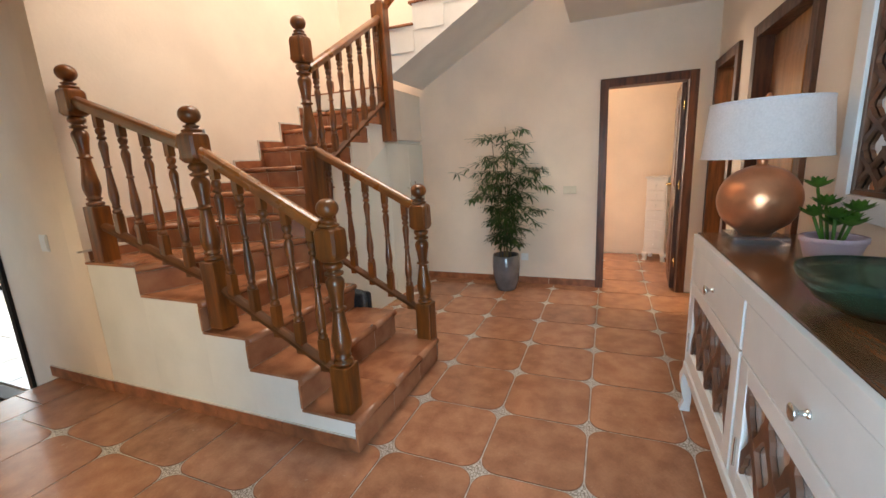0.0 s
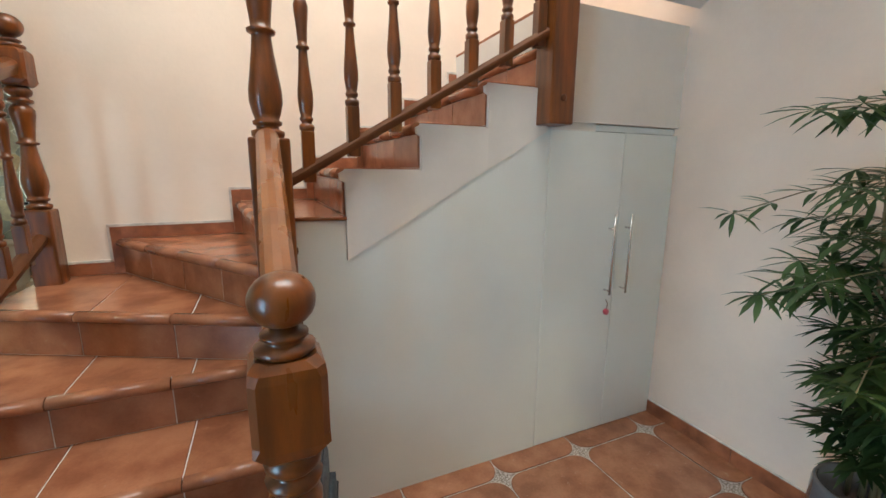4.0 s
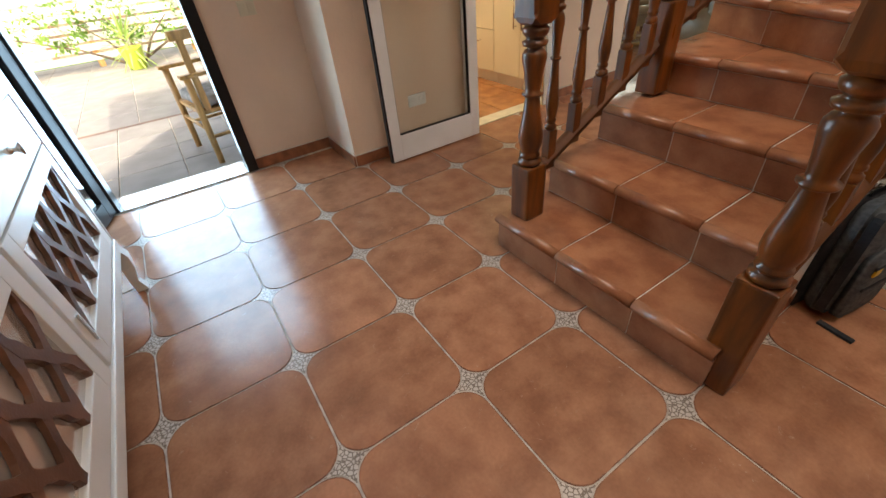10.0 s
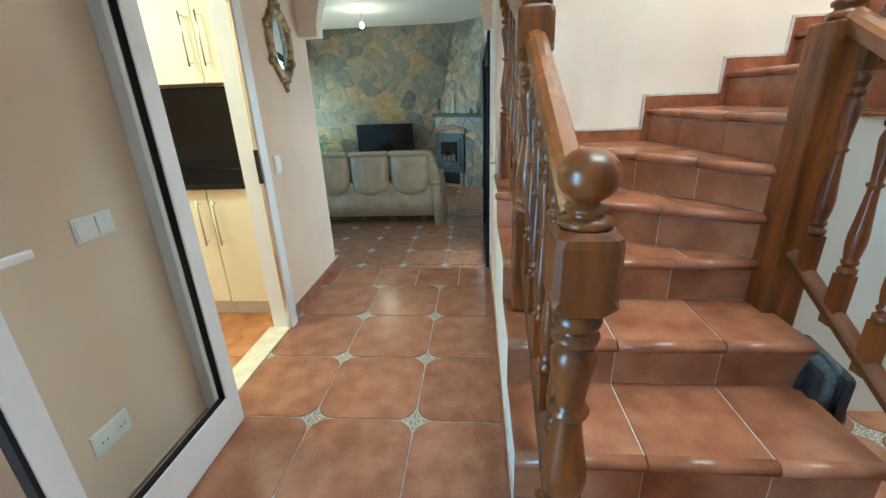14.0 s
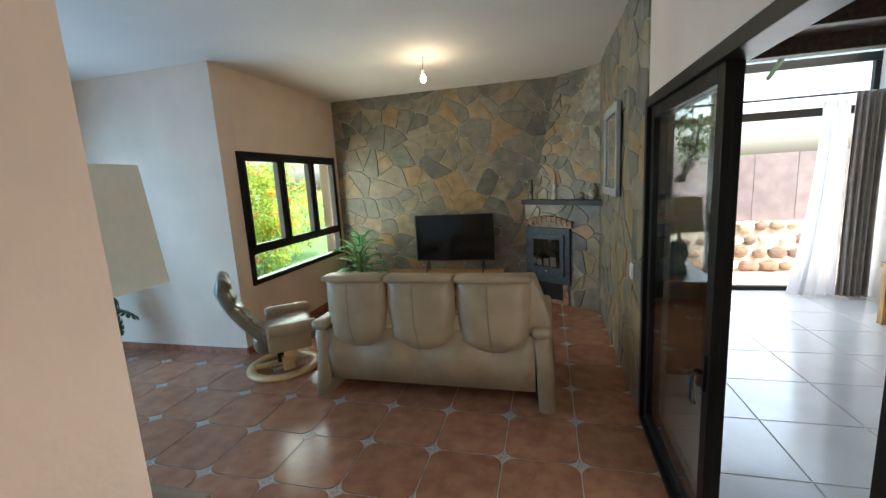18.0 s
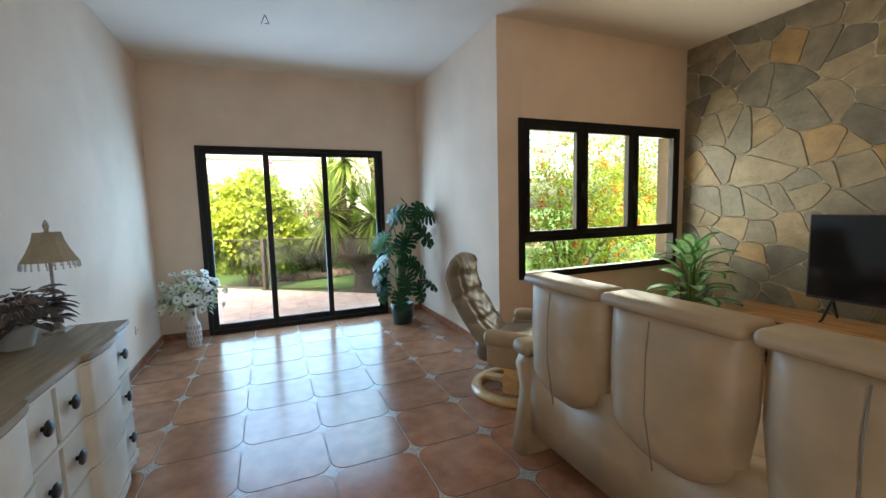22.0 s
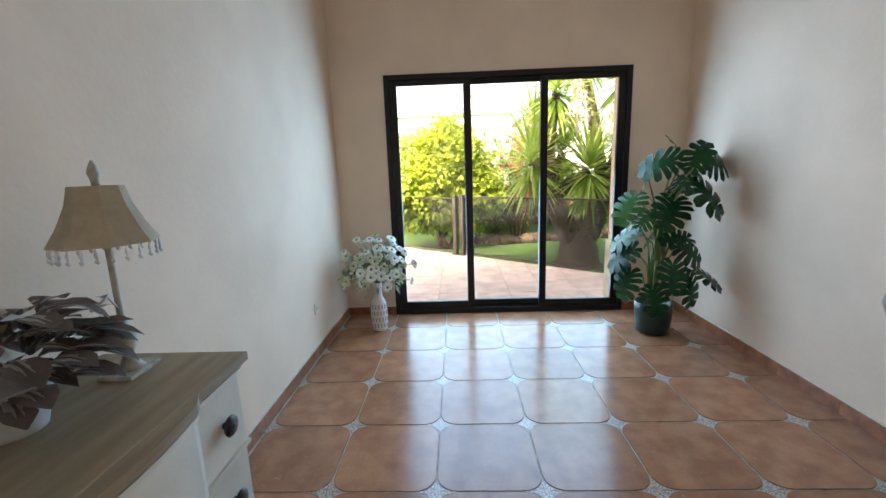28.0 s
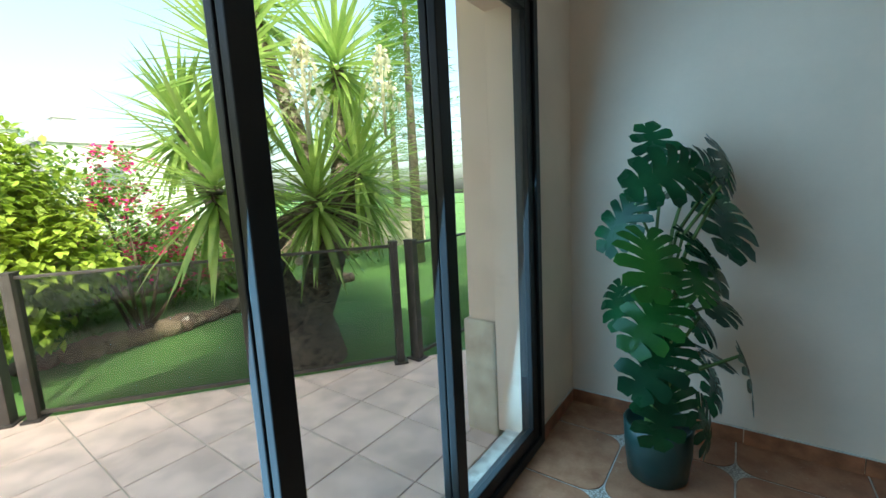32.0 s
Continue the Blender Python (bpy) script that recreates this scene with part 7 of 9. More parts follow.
# ---- plants indoors ----
MONSTERA = leaf_mat("monstera_green", (0.013, 0.066, 0.021), (0.005, 0.030, 0.012), 0.27, 0.0, 5, 0.14)
YOUNG_LEAF = leaf_mat("young_monstera_green", (0.024, 0.098, 0.012), (0.012, 0.055, 0.009), 0.34, 0.2, 5, 0.18)
STEM = mat("green_stem", (0.13, 0.20, 0.05), 0.5, var=0.2)
for m in (MONSTERA, YOUNG_LEAF):
    m.node_tree.nodes["Principled BSDF"].inputs["Specular IOR Level"].default_value = 0.20
DIEFF = leaf_mat("dieffenbachia_pale_middle", (0.42, 0.58, 0.34), (0.12, 0.33, 0.12), 0.32, 0.05, 18, 0.3)
DIEFF_EDGE = leaf_mat("dieffenbachia_green_margin", (0.05, 0.20, 0.06), (0.03, 0.13, 0.04), 0.30, 0.05, 12, 0.3)


def monstera_leaf(bm, base, d, nrm, size, droop=0.5, width=0.50):
    """A broad heart-shaped leaf, folded on its midrib, whose margin is cut into pointed lobes by narrow slits."""
    nrm = Vector(nrm).normalized()
    d = Vector(d)
    d = (d - nrm * d.dot(nrm)).normalized()
    side = d.cross(nrm)
    k = 6

    def P(q, lift=0.0):
        u, v = q
        bend = 0.34 * max(v, 0) ** 2 + 0.62 * u * u - 0.20 * abs(u)
        return Vector(base) + (d * v + side * u - nrm * (droop * bend - lift)) * size

    def edge(j):
        a = math.radians(170 * (1 - j / k) ** 0.85)
        return Vector((width * math.sin(a) ** 0.80, 0.27 + (0.73 if a < 1.57 else 0.47) * math.cos(a)))
    for s in (-1, 1):
        flip = lambda q: (q[0] * s, q[1])
        for i in range(k):
            m0, m1, mc = [Vector((0, 0.03 + 0.90 * (i + o) / k)) for o in (0, 1, 0.5)]
            e0, e1, ec = edge(i), edge(i + 1), edge(i + 0.62)
            whole = i == 0 or i >= k - 1
            rows = []
            for f, g in ((0.0, 0.0), (0.20, 0.0), (0.28, 0.03), (0.42, 0.17), (0.70, 0.22), (0.92, 0.42)):
                bow = Vector((0, -0.12 * f * (1 - f)))
                c = mc.lerp(ec, f)
                g = g * (0.4 if whole else 1.0)
                ridge = 0.022 * math.sin(math.pi * min(1, f * 1.1))
                rows.append([bm.verts.new(P(flip(q + bow), z)) for q, z in ((m0.lerp(e0, f).lerp(c, g), 0.0), (c, -ridge), (m1.lerp(e1, f).lerp(c, g * 0.8), 0.0))])
            for r, t in zip(rows, rows[1:]):
                for a in (0, 1):
                    bm.faces.new((r[a], r[a + 1], t[a + 1], t[a])).smooth = True
            tip = bm.verts.new(P(flip(mc.lerp(ec, 1.04) + Vector((0, 0.02)))))
            bm.faces.new((rows[-1][0], rows[-1][1], tip)).smooth = True
            bm.faces.new((rows[-1][1], rows[-1][2], tip)).smooth = True
    bmesh.ops.remove_doubles(bm, verts=bm.verts[:], dist=0.0004)


def monstera():
    ob = thing("monstera_plant", "tall monstera plant with split leaves in a dark green pot", "potted plant", at=(-3.86, 6.17, GZ))
    bm = bmesh.new()
    lathe(bm, [(0, 0.112), (0.006, 0.120), (0.12, 0.134), (0.245, 0.140), (0.25, 0.136), (0.245, 0.128), (0.215, 0.126), (0.21, 0.002)], 36)
    part("pot", bm, mat("dark_green_pot", (0.010, 0.035, 0.030), 0.3, var=0.1, scale=4, bump=0.02), ob, "smooth dark green pot")
    bm = bmesh.new()
    lathe(bm, [(0.20, 0.125), (0.212, 0.06), (0.216, 0.001)], 20)
    part("soil", bm, SOIL, ob)
    rng = random.Random(21)
    right, front = Vector((0.50, 0.866, 0)), Vector((0.866, -0.50, 0))
    # across, height, toward the room, length, turn of the tip, tilt of the face upward, young
    spec = [(-0.02, 1.24, 0.06, 0.34, 200, 22, 0), (0.08, 1.34, -0.12, 0.28, 95, 25, 0), (0.30, 1.24, -0.04, 0.36, 10, 30, 0), (0.20, 1.27, 0.12, 0.27, 60, 10, 0),
            (0.25, 1.05, 0.10, 0.44, -8, 46, 0), (-0.13, 1.06, -0.10, 0.30, 165, 40, 0), (-0.18, 0.94, 0.14, 0.32, 235, 35, 1), (0.08, 0.93, 0.16, 0.34, 250, 48, 0),
            (-0.06, 0.87, 0.24, 0.22, 70, 15, 1), (-0.19, 0.74, 0.16, 0.30, 190, 52, 1), (-0.20, 0.60, 0.20, 0.31, 215, 48, 0), (-0.17, 0.40, 0.22, 0.30, 262, 22, 0),
            (0.19, 0.64, 0.06, 0.30, -20, 30, 0), (0.12, 0.74, 0.20, 0.24, 220, 42, 0), (0.22, 0.38, 0.10, 0.29, -62, 28, 0), (0.30, 0.46, 0.02, 0.27, -28, 66, 0),
            (0.10, 1.10, -0.22, 0.30, 130, 30, 0), (0.12, 0.50, 0.34, 0.28, -80, 20, 0), (0.02, 0.30, 0.24, 0.26, -100, 12, 0), (-0.05, 0.72, -0.22, 0.28, 150, 40, 0)]
    for k, (x, h, fr, size, turn, lift, young) in enumerate(spec):
        c = right * (x * 1.15) + front * (fr * 0.85) + Vector((0, 0, h * 1.07))
        a = radians(turn + rng.uniform(-28, 28))
        d = right * math.cos(a) + Vector((0, 0, math.sin(a)))
        out = Vector((c.x, c.y, 0)).normalized()
        n = (front * 0.45 + out * 0.65 + right * rng.uniform(-0.5, 0.4)).normalized() * math.cos(radians(lift)) + Vector((0, 0, math.sin(radians(lift)) + rng.uniform(-0.1, 0.3)))
        n.normalize()
        dd = (d - n * d.dot(n)).normalized()
        size *= 0.83
        base = c - dd * size * 0.42
        bms = bmesh.new()
        foot = Vector((rng.uniform(-0.035, 0.035), rng.uniform(-0.035, 0.035), 0.20 if h < 0.7 else rng.uniform(0.35, 0.65)))
        mid = foot.lerp(base, 0.6) + Vector((-0.25 * (base.x - foot.x), -0.25 * (base.y - foot.y), 0.05))
        tube(bms, [foot, foot.lerp(mid, 0.55) + Vector((0, 0, 0.02)), mid, base + dd * 0.01], 0.010, 6, taper=0.006)
        part("stem", bms, STEM, ob)
        bml = bmesh.new()
        monstera_leaf(bml, base, dd, n, size, rng.uniform(0.6, 1.25))
        part("leaf", bml, YOUNG_LEAF if young else MONSTERA, ob, "fresh lighter green split leaf" if young else "")
    for k in range(6):
        bm = bmesh.new()
        leaf(bm, (0.012 * k - 0.03, 0.01, 0.50 + 0.07 * k), (0.25 * math.cos(k * 2.1), 0.25 * math.sin(k * 2.1), 1), 0.28, 0.045, 0.3, 5)
        part("sheath", bm, STEM, ob)
    for x, y, h in ((0.02, 0.0, 0.95), (-0.03, -0.02, 0.70)):
        bm = bmesh.new()
        lathe(bm, [(0.20, 0.024), (0.30, 0.020), (0.32, 0.024), (0.42, 0.019), (0.44, 0.022), (0.55, 0.017), (h, 0.008)], 10, pose(x, y, 0))
        part("trunk", bm, STEM, ob)


monstera()


def broad_leaf(bm, p, d, L, W, droop, n=7):
    """A lance-shaped blade with a pale middle (slot 1) between green margins (slot 0)."""
    p, d = Vector(p), Vector(d).normalized()
    side = d.cross(Vector((0, 0, 1))).normalized()
    rows = []
    for k in range(n + 1):
        t = k / n
        w = W / 2 * math.sin(math.pi * min(1.0, 0.04 + t * 0.96)) ** 0.75
        nrm = side.cross(d)
        wave = 0.05 * W * math.sin(t * 9)
        rows.append([bm.verts.new(p + side * w * u + nrm * (0.28 * abs(u) * w + wave * abs(u))) for u in (-1, -0.6, 0, 0.6, 1)])
        d = (Matrix.Rotation(-droop / n, 3, side) @ d).normalized()
        p = p + d * L / n
    for j, (r, s) in enumerate(zip(rows, rows[1:])):
        for i in range(4):
            f = bm.faces.new((r[i], r[i + 1], s[i + 1], s[i]))
            f.material_index, f.smooth = (1 if i in (1, 2) and 0 < j < n - 1 else 0), True


def dieffenbachia():
    ob = thing("dieffenbachia_plant", "bushy variegated green plant in a pot by the window", "potted plant", at=(-1.77, 8.42, GZ))
    bm = bmesh.new()
    lathe(bm, pot_lathe(0.34, 0.13, 0.16), 24)
    part("pot", bm, mat("terracotta_pot", (0.30, 0.13, 0.07), 0.7, var=0.1), ob)
    rng = random.Random(8)
    for k in range(30):
        a, t = k * 2.39996, k / 30
        el = 1.35 - 1.0 * t + rng.uniform(-0.1, 0.1)
        top = Vector((0.03 * math.cos(a), 0.03 * math.sin(a), 0.36 + 0.42 * (1 - t) + rng.uniform(-0.03, 0.03)))
        d = Vector((math.cos(a) * math.cos(el), math.sin(a) * math.cos(el), math.sin(el)))
        e = top + d * 0.12
        part("stem", tube(bmesh.new(), [(0.02 * math.cos(a), 0.02 * math.sin(a), 0.30), top, e], 0.007, 5), STEM, ob)
        bm = bmesh.new()
        broad_leaf(bm, e, d, rng.uniform(0.26, 0.34), rng.uniform(0.12, 0.15), rng.uniform(0.9, 1.5))
        part("leaf", bm, [DIEFF_EDGE, DIEFF], ob)


dieffenbachia()


def flower_vase():
    ob = thing("flower_vase", "white patterned vase with a bouquet of white daisies", "vase", at=(-4.02, 3.94, GZ))
    bm = bmesh.new()
    lathe(bm, [(0, 0.058), (0.012, 0.064), (0.10, 0.070), (0.21, 0.070), (0.25, 0.058), (0.29, 0.036), (0.33, 0.033), (0.41, 0.038), (0.415, 0.034), (0.38, 0.028), (0.375, 0.002)], 32)
    v = part("vase", bm, mat("white_stoneware", (0.74, 0.72, 0.70), 0.5, var=0.05, scale=10, bump=0.2), ob)
    GREYP = mat("grey_glaze_dashes", (0.30, 0.29, 0.31), 0.6)
    for row, z in enumerate((0.05, 0.105, 0.16, 0.215)):
        for k in range(16):
            a = 2 * math.pi * (k + 0.5 * (row % 2)) / 16
            r = 0.0715 if z < 0.2 else 0.0695
            bmk = boxm(-0.0045, 0.0045, -0.0015, 0.0015, -0.018, 0.018)
            bmesh.ops.transform(bmk, matrix=pose(r * math.cos(a), r * math.sin(a), z, 0, 0, math.degrees(a) + 90), verts=bmk.verts[:])
            part("dash", bmk, GREYP, v)
    PETAL = mat("white_petal", (0.82, 0.83, 0.78), 0.6, var=0.05, scale=30)
    PALE = mat("cream_green_petal", (0.60, 0.64, 0.45), 0.6, var=0.1, scale=30)
    HEART = mat("yellow_heart", (0.30, 0.25, 0.10), 0.7, var=0.2, scale=60)
    rng = random.Random(17)
    bms = bmesh.new()
    for k in range(100):
        a, el = rng.uniform(0, 6.28), rng.uniform(-0.25, 1.45)
        ln = rng.uniform(0.12, 0.36)
        d = Vector((math.cos(a) * math.cos(el), math.sin(a) * math.cos(el), math.sin(el)))
        e = Vector((0, 0, 0.48)) + d * ln
        if e.x < -0.25:
            e.x = -0.2
        if e.y < -0.28:
            e.y = -0.25
        tube(bms, [(0, 0, 0.40), Vector((0, 0, 0.50)).lerp(e, 0.5), e], 0.0025, 4)
        bmf = bmesh.new()
        big = rng.uniform(0.040, 0.064)
        n = 11
        facing = (d + Vector((0.45, 0.15, 0.2))).normalized()
        q = facing.to_track_quat("Z", "Y").to_matrix()
        for row in (0, 1):
            for i in range(n):
                b = 2 * math.pi * (i + 0.5 * row) / n
                leaf(bmf, e, q @ Vector((math.cos(b), math.sin(b), 0.05 + 0.45 * row)), big * (0.72 - 0.22 * row), 0.021, 0.25, 3, slot=0, shape=lambda t: (0.45, 0.9, 1.0, 0.6)[round(t * 3)], up=q @ Vector((0, 0, 1)))
        lathe(bmf, [(0.0, 0.012), (0.007, 0.011), (0.011, 0.001)], 8, Matrix.Translation(e) @ q.to_4x4(), slot=1)
        part("flower", bmf, [PETAL if rng.random() < 0.6 else PALE, HEART], ob)
    for k in range(190):
        a, el = rng.uniform(0, 6.28), rng.uniform(-0.4, 1.3)
        d = Vector((math.cos(a) * math.cos(el), math.sin(a) * math.cos(el), math.sin(el)))
        leaf(bms, Vector((0, 0, 0.46)) + d * rng.uniform(0.05, 0.28), d, 0.075, 0.024, 0.6, 3)
    part("greenery", bms, leaf_mat("bouquet_green", (0.34, 0.40, 0.24), (0.12, 0.17, 0.08)), ob)


flower_vase()


# ---- sideboard with serpentine drawers ----
GREY_CREAM = mat("grey_cream_paint", (0.66, 0.63, 0.55), 0.5, var=0.06, scale=5, bump=0.08)
GREY_OAK = mat("grey_washed_oak", (0.30, 0.222, 0.142), 0.5, var=0.09, scale=4, bump=0.1, stretch=(1, 8, 8))
PEWTER = mat("dark_pewter", (0.035, 0.033, 0.032), 0.35, metal=0.7, var=0.2)


def serp(x, x0, x1, y, bow):
    """Front line of a drawer: flat ends, a bowed middle."""
    t = (x - x0) / (x1 - x0)
    if t < 0.26 or t > 0.74:
        return y
    s = (t - 0.26) / 0.48
    return y + bow * (0.55 * min(1, 14 * s, 14 * (1 - s)) + 0.45 * math.sin(math.pi * s))


def serp_panel(x0, x1, z0, z1, y, bow, th, ends=None):
    bm = bmesh.new()
    a, b = ends or (x0, x1)
    n = 36
    f, k = [], []
    for i in range(n + 1):
        x = x0 + (x1 - x0) * i / n
        yy = serp(x, a, b, y, bow)
        f.append((bm.verts.new((x, yy, z0)), bm.verts.new((x, yy, z1))))
        k.append((bm.verts.new((x, y - th, z0)), bm.verts.new((x, y - th, z1))))
    for i in range(n):
        bm.faces.new((f[i][0], f[i + 1][0], f[i + 1][1], f[i][1]))
        bm.faces.new((k[i][0], k[i + 1][0], k[i + 1][1], k[i][1]))
        for j in (0, 1):
            bm.faces.new((f[i][j], f[i + 1][j], k[i + 1][j], k[i][j]))
    bm.faces.new((f[0][0], f[0][1], k[0][1], k[0][0]))
    bm.faces.new((f[-1][0], f[-1][1], k[-1][1], k[-1][0]))
    return bm


def long_sideboard():
    ob = thing("sideboard", "long grey-cream chest with serpentine drawers and oak top", "sideboard", at=(0, 0, GZ))
    xa, xb, xm = -1.765, -0.185, -0.975
    yf, yw = 4.0, LS + 0.012
    part("body", boxm(xa, xb, yw, yf - 0.022, 0.10, 0.80, 0.004), GREY_CREAM, ob)
    bm = boxm(xb, xb + 0.008, yw + 0.05, yf - 0.07, 0.15, 0.76, 0.002)
    part("end_panel", bm, GREY_CREAM, ob)
    bm = boxm(xa - 0.03, xb + 0.03, yw, yf + 0.01, 0.802, 0.83, 0.006)
    part("top", bm, GREY_OAK, ob, "grey-washed oak top")
    for x0, x1 in ((xa, xm), (xm, xb)):
        part("top_lip", serp_panel(x0 - (0.03 if x0 == xa else 0), x1 + (0.03 if x1 == xb else 0), 0.804, 0.828, yf + 0.012, 0.038, 0.02, (x0, x1)), GREY_OAK, ob)
        part("base_rail", serp_panel(x0, x1, 0.075, 0.115, yf + 0.004, 0.038, 0.04), GREY_CREAM, ob)
        for k in range(3):
            z0 = 0.125 + k * 0.225
            d = part("drawer", serp_panel(x0 + 0.016, x1 - 0.016, z0, z0 + 0.205, yf, 0.038, 0.02, (x0, x1)), GREY_CREAM, ob)
            part("rail", serp_panel(x0, x1, z0 + 0.210, z0 + 0.2205, yf + 0.007, 0.038, 0.03), GREY_CREAM, ob)
            for kx in (x0 + 0.105, x1 - 0.105):
                bm = bmesh.new()
                lathe(bm, [(0, 0.009), (0.010, 0.009), (0.015, 0.026), (0.021, 0.029), (0.026, 0.024), (0.027, 0.012), (0.029, 0.002)], 18, pose(kx, yf, z0 + 0.105, -90, 0, 0))
                part("knob", bm, PEWTER, d, "dark round knob")
    for x in (xa + 0.04, xm, xb - 0.04):
        for y in (yf - 0.03, yw + 0.05):
            bm = bmesh.new()
            lathe(bm, [(0, 0.018), (0.03, 0.030), (0.055, 0.032), (0.075, 0.020), (0.085, 0.024), (0.10, 0.024)], 14, pose(x, y, 0))
            part("foot", bm, GREY_CREAM, ob)


long_sideboard()
SB = 0.47


def silver_lamp():
    ob = thing("table_lamp", "silver mercury-glass table lamp with a square grey shade", "table lamp", at=(-0.375, 3.745, SB))
    SILVER = mat("mercury_glass", (0.42, 0.37, 0.29), 0.09, metal=1.0, var=0.15, scale=5, bump=0.06, bscale=9, stretch=(1, 1, 0.6))
    bm = boxm(-0.115, 0.115, -0.085, 0.085, 0.02, 0.05, 0.003)
    box(bm, -0.085, 0.085, -0.065, 0.065, 0.05, 0.066, 0.003)
    box(bm, -0.07, 0.07, -0.055, 0.055, 0.066, 0.12, 0.003)
    for sx in (-1, 1):
        for sy in (-1, 1):
            box(bm, sx * 0.095 - 0.02, sx * 0.095 + 0.02, sy * 0.07 - 0.015, sy * 0.07 + 0.015, 0.0, 0.02, 0.002)
    part("base", bm, SILVER, ob)
    # twisted flutes on the vase
    bm = bmesh.new()
    prof = [(0.12, 0.045), (0.135, 0.055), (0.15, 0.045), (0.17, 0.048), (0.25, 0.072), (0.36, 0.098), (0.46, 0.112), (0.53, 0.110), (0.58, 0.092), (0.605, 0.062), (0.62, 0.040), (0.635, 0.046), (0.65, 0.034), (0.70, 0.028)]
    seg = 48
    rings = []
    for i in range(56):
        z = 0.12 + (0.70 - 0.12) * i / 55
        for (za, ra), (zb, rb) in zip(prof, prof[1:]):
            if za <= z <= zb + 1e-6:
                r = ra + (rb - ra) * (z - za) / (zb - za)
        amp = 0.010 if 0.17 < z < 0.60 else 0.0
        rings.append([bm.verts.new(((r + amp * math.sin(7 * (2 * math.pi * k / seg) + 14 * z)) * math.cos(2 * math.pi * k / seg), (r + amp * math.sin(7 * (2 * math.pi * k / seg) + 14 * z)) * math.sin(2 * math.pi * k / seg), z)) for k in range(seg)])
    for a, b in zip(rings, rings[1:]):
        for k in range(seg):
            bm.faces.new((a[k], a[(k + 1) % seg], b[(k + 1) % seg], b[k])).smooth = True
    bm.faces.new(rings[-1])
    part("body", bm, SILVER, ob, "twisted silver glass body")
    bm = bmesh.new()
    z0, z1 = 0.68, 0.98
    lo = [(-0.275, -0.16), (0.275, -0.16), (0.275, 0.20), (-0.275, 0.20)]
    hi = [(-0.255, -0.15), (0.255, -0.15), (0.255, 0.185), (-0.255, 0.185)]
    a, b = [bm.verts.new((x, y, z0)) for x, y in lo], [bm.verts.new((x, y, z1)) for x, y in hi]
    for k in range(4):
        bm.faces.new((a[k], a[(k + 1) % 4], b[(k + 1) % 4], b[k]))
    bmesh.ops.solidify(bm, geom=bm.faces[:], thickness=0.004)
    part("shade", bm, mat("grey_linen_shade", (0.76, 0.71, 0.60), 0.9, var=0.015, scale=40, bump=0.25, bscale=500), ob, "tapered rectangular grey linen shade")
    bm = bmesh.new()
    tube(bm, [(0.10 + 0.085 * math.cos(a * 0.45), -0.09 - 0.02 * math.sin(a * 0.45), 0.085 + 0.075 * math.sin(a * 0.45)) for a in range(-8, 8)], 0.004, 6)
    part("cord", bm, SLOT, ob)


silver_lamp()
cb = thing("power_cable", "black power cable trailing on the floor by the sideboard", "cable")
bm = bmesh.new()
tube(bm, [(-0.16, 3.60, 0.10), (-0.12, 3.62, -0.05), (-0.10, 3.66, -0.20), (-0.06, 3.70, -0.33), (0.02, 3.72, -0.353)], 0.004, 6)
part("cord", bm, SLOT, cb)


def cat_figures():
    """A tall and a small slender cat, carved out of one piece, with a stick behind."""
    ob = thing("cat_ornament", "slender white carved ornament of two cats", "ornament", at=(-0.96, 3.69, SB))
    bm = bmesh.new()

    def cat(cx, cy, w, h, turn):
        m = pose(cx, cy, 0, 0, 0, turn)
        flat = m @ Matrix.Diagonal((1, 0.72, 1, 1))
        lathe(bm, [(0, w), (0.02 * h, w * 1.04), (0.25 * h, w * 0.98), (0.45 * h, w * 0.80), (0.60 * h, w * 0.66), (0.70 * h, w * 0.60), (0.74 * h, w * 0.52)], 16, flat)
        head = m @ Matrix.Translation((0, 0.012, 0.79 * h)) @ Matrix.Diagonal((1.12, 0.85, 0.9, 1))
        lathe(bm, [(0.09 * h * (1 - math.cos(math.pi * k / 8)) - 0.09 * h, max(0.001, w * 0.80 * math.sin(math.pi * k / 8))) for k in range(9)], 14, head)
        lathe(bm, [(0, w * 0.42), (w * 0.5, w * 0.30), (w * 0.62, w * 0.06)], 10, m @ pose(0, 0.012 + w * 0.30, 0.765 * h, -90, 0, 0))
        for e in (-1, 1):
            lathe(bm, [(0, w * 0.40), (0.06 * h, w * 0.26), (0.15 * h, w * 0.02)], 8, m @ pose(e * w * 0.52, 0.008, 0.85 * h, 0, e * 16, 0) @ Matrix.Diagonal((1, 0.5, 1, 1)))
            lathe(bm, [(-0.003, 0.004), (0.003, 0.005), (0.005, 0.001)], 8, m @ pose(e * w * 0.36, 0.012 + w * 0.58, 0.80 * h, -90, 0, -e * 22), slot=1)
    cat(0.0, -0.012, 0.046, 0.50, -35)
    cat(0.012, 0.030, 0.034, 0.285, -40)
    tube(bm, [(-0.030, -0.045, 0.0), (-0.028, -0.040, 0.14), (-0.012, -0.036, 0.27), (-0.004, -0.034, 0.33)], 0.011, 8, taper=0.006)
    tube(bm, [(0.050, 0.020, 0.02), (0.060, 0.026, 0.09), (0.056, 0.030, 0.15), (0.066, 0.030, 0.18)], 0.007, 7, taper=0.004)
    part("figure", bm, [mat("white_carved_wood", (0.62, 0.58, 0.47), 0.45, var=0.35, scale=18, bump=0.15, color2=(0.40, 0.34, 0.23)), PEWTER], ob)


cat_figures()


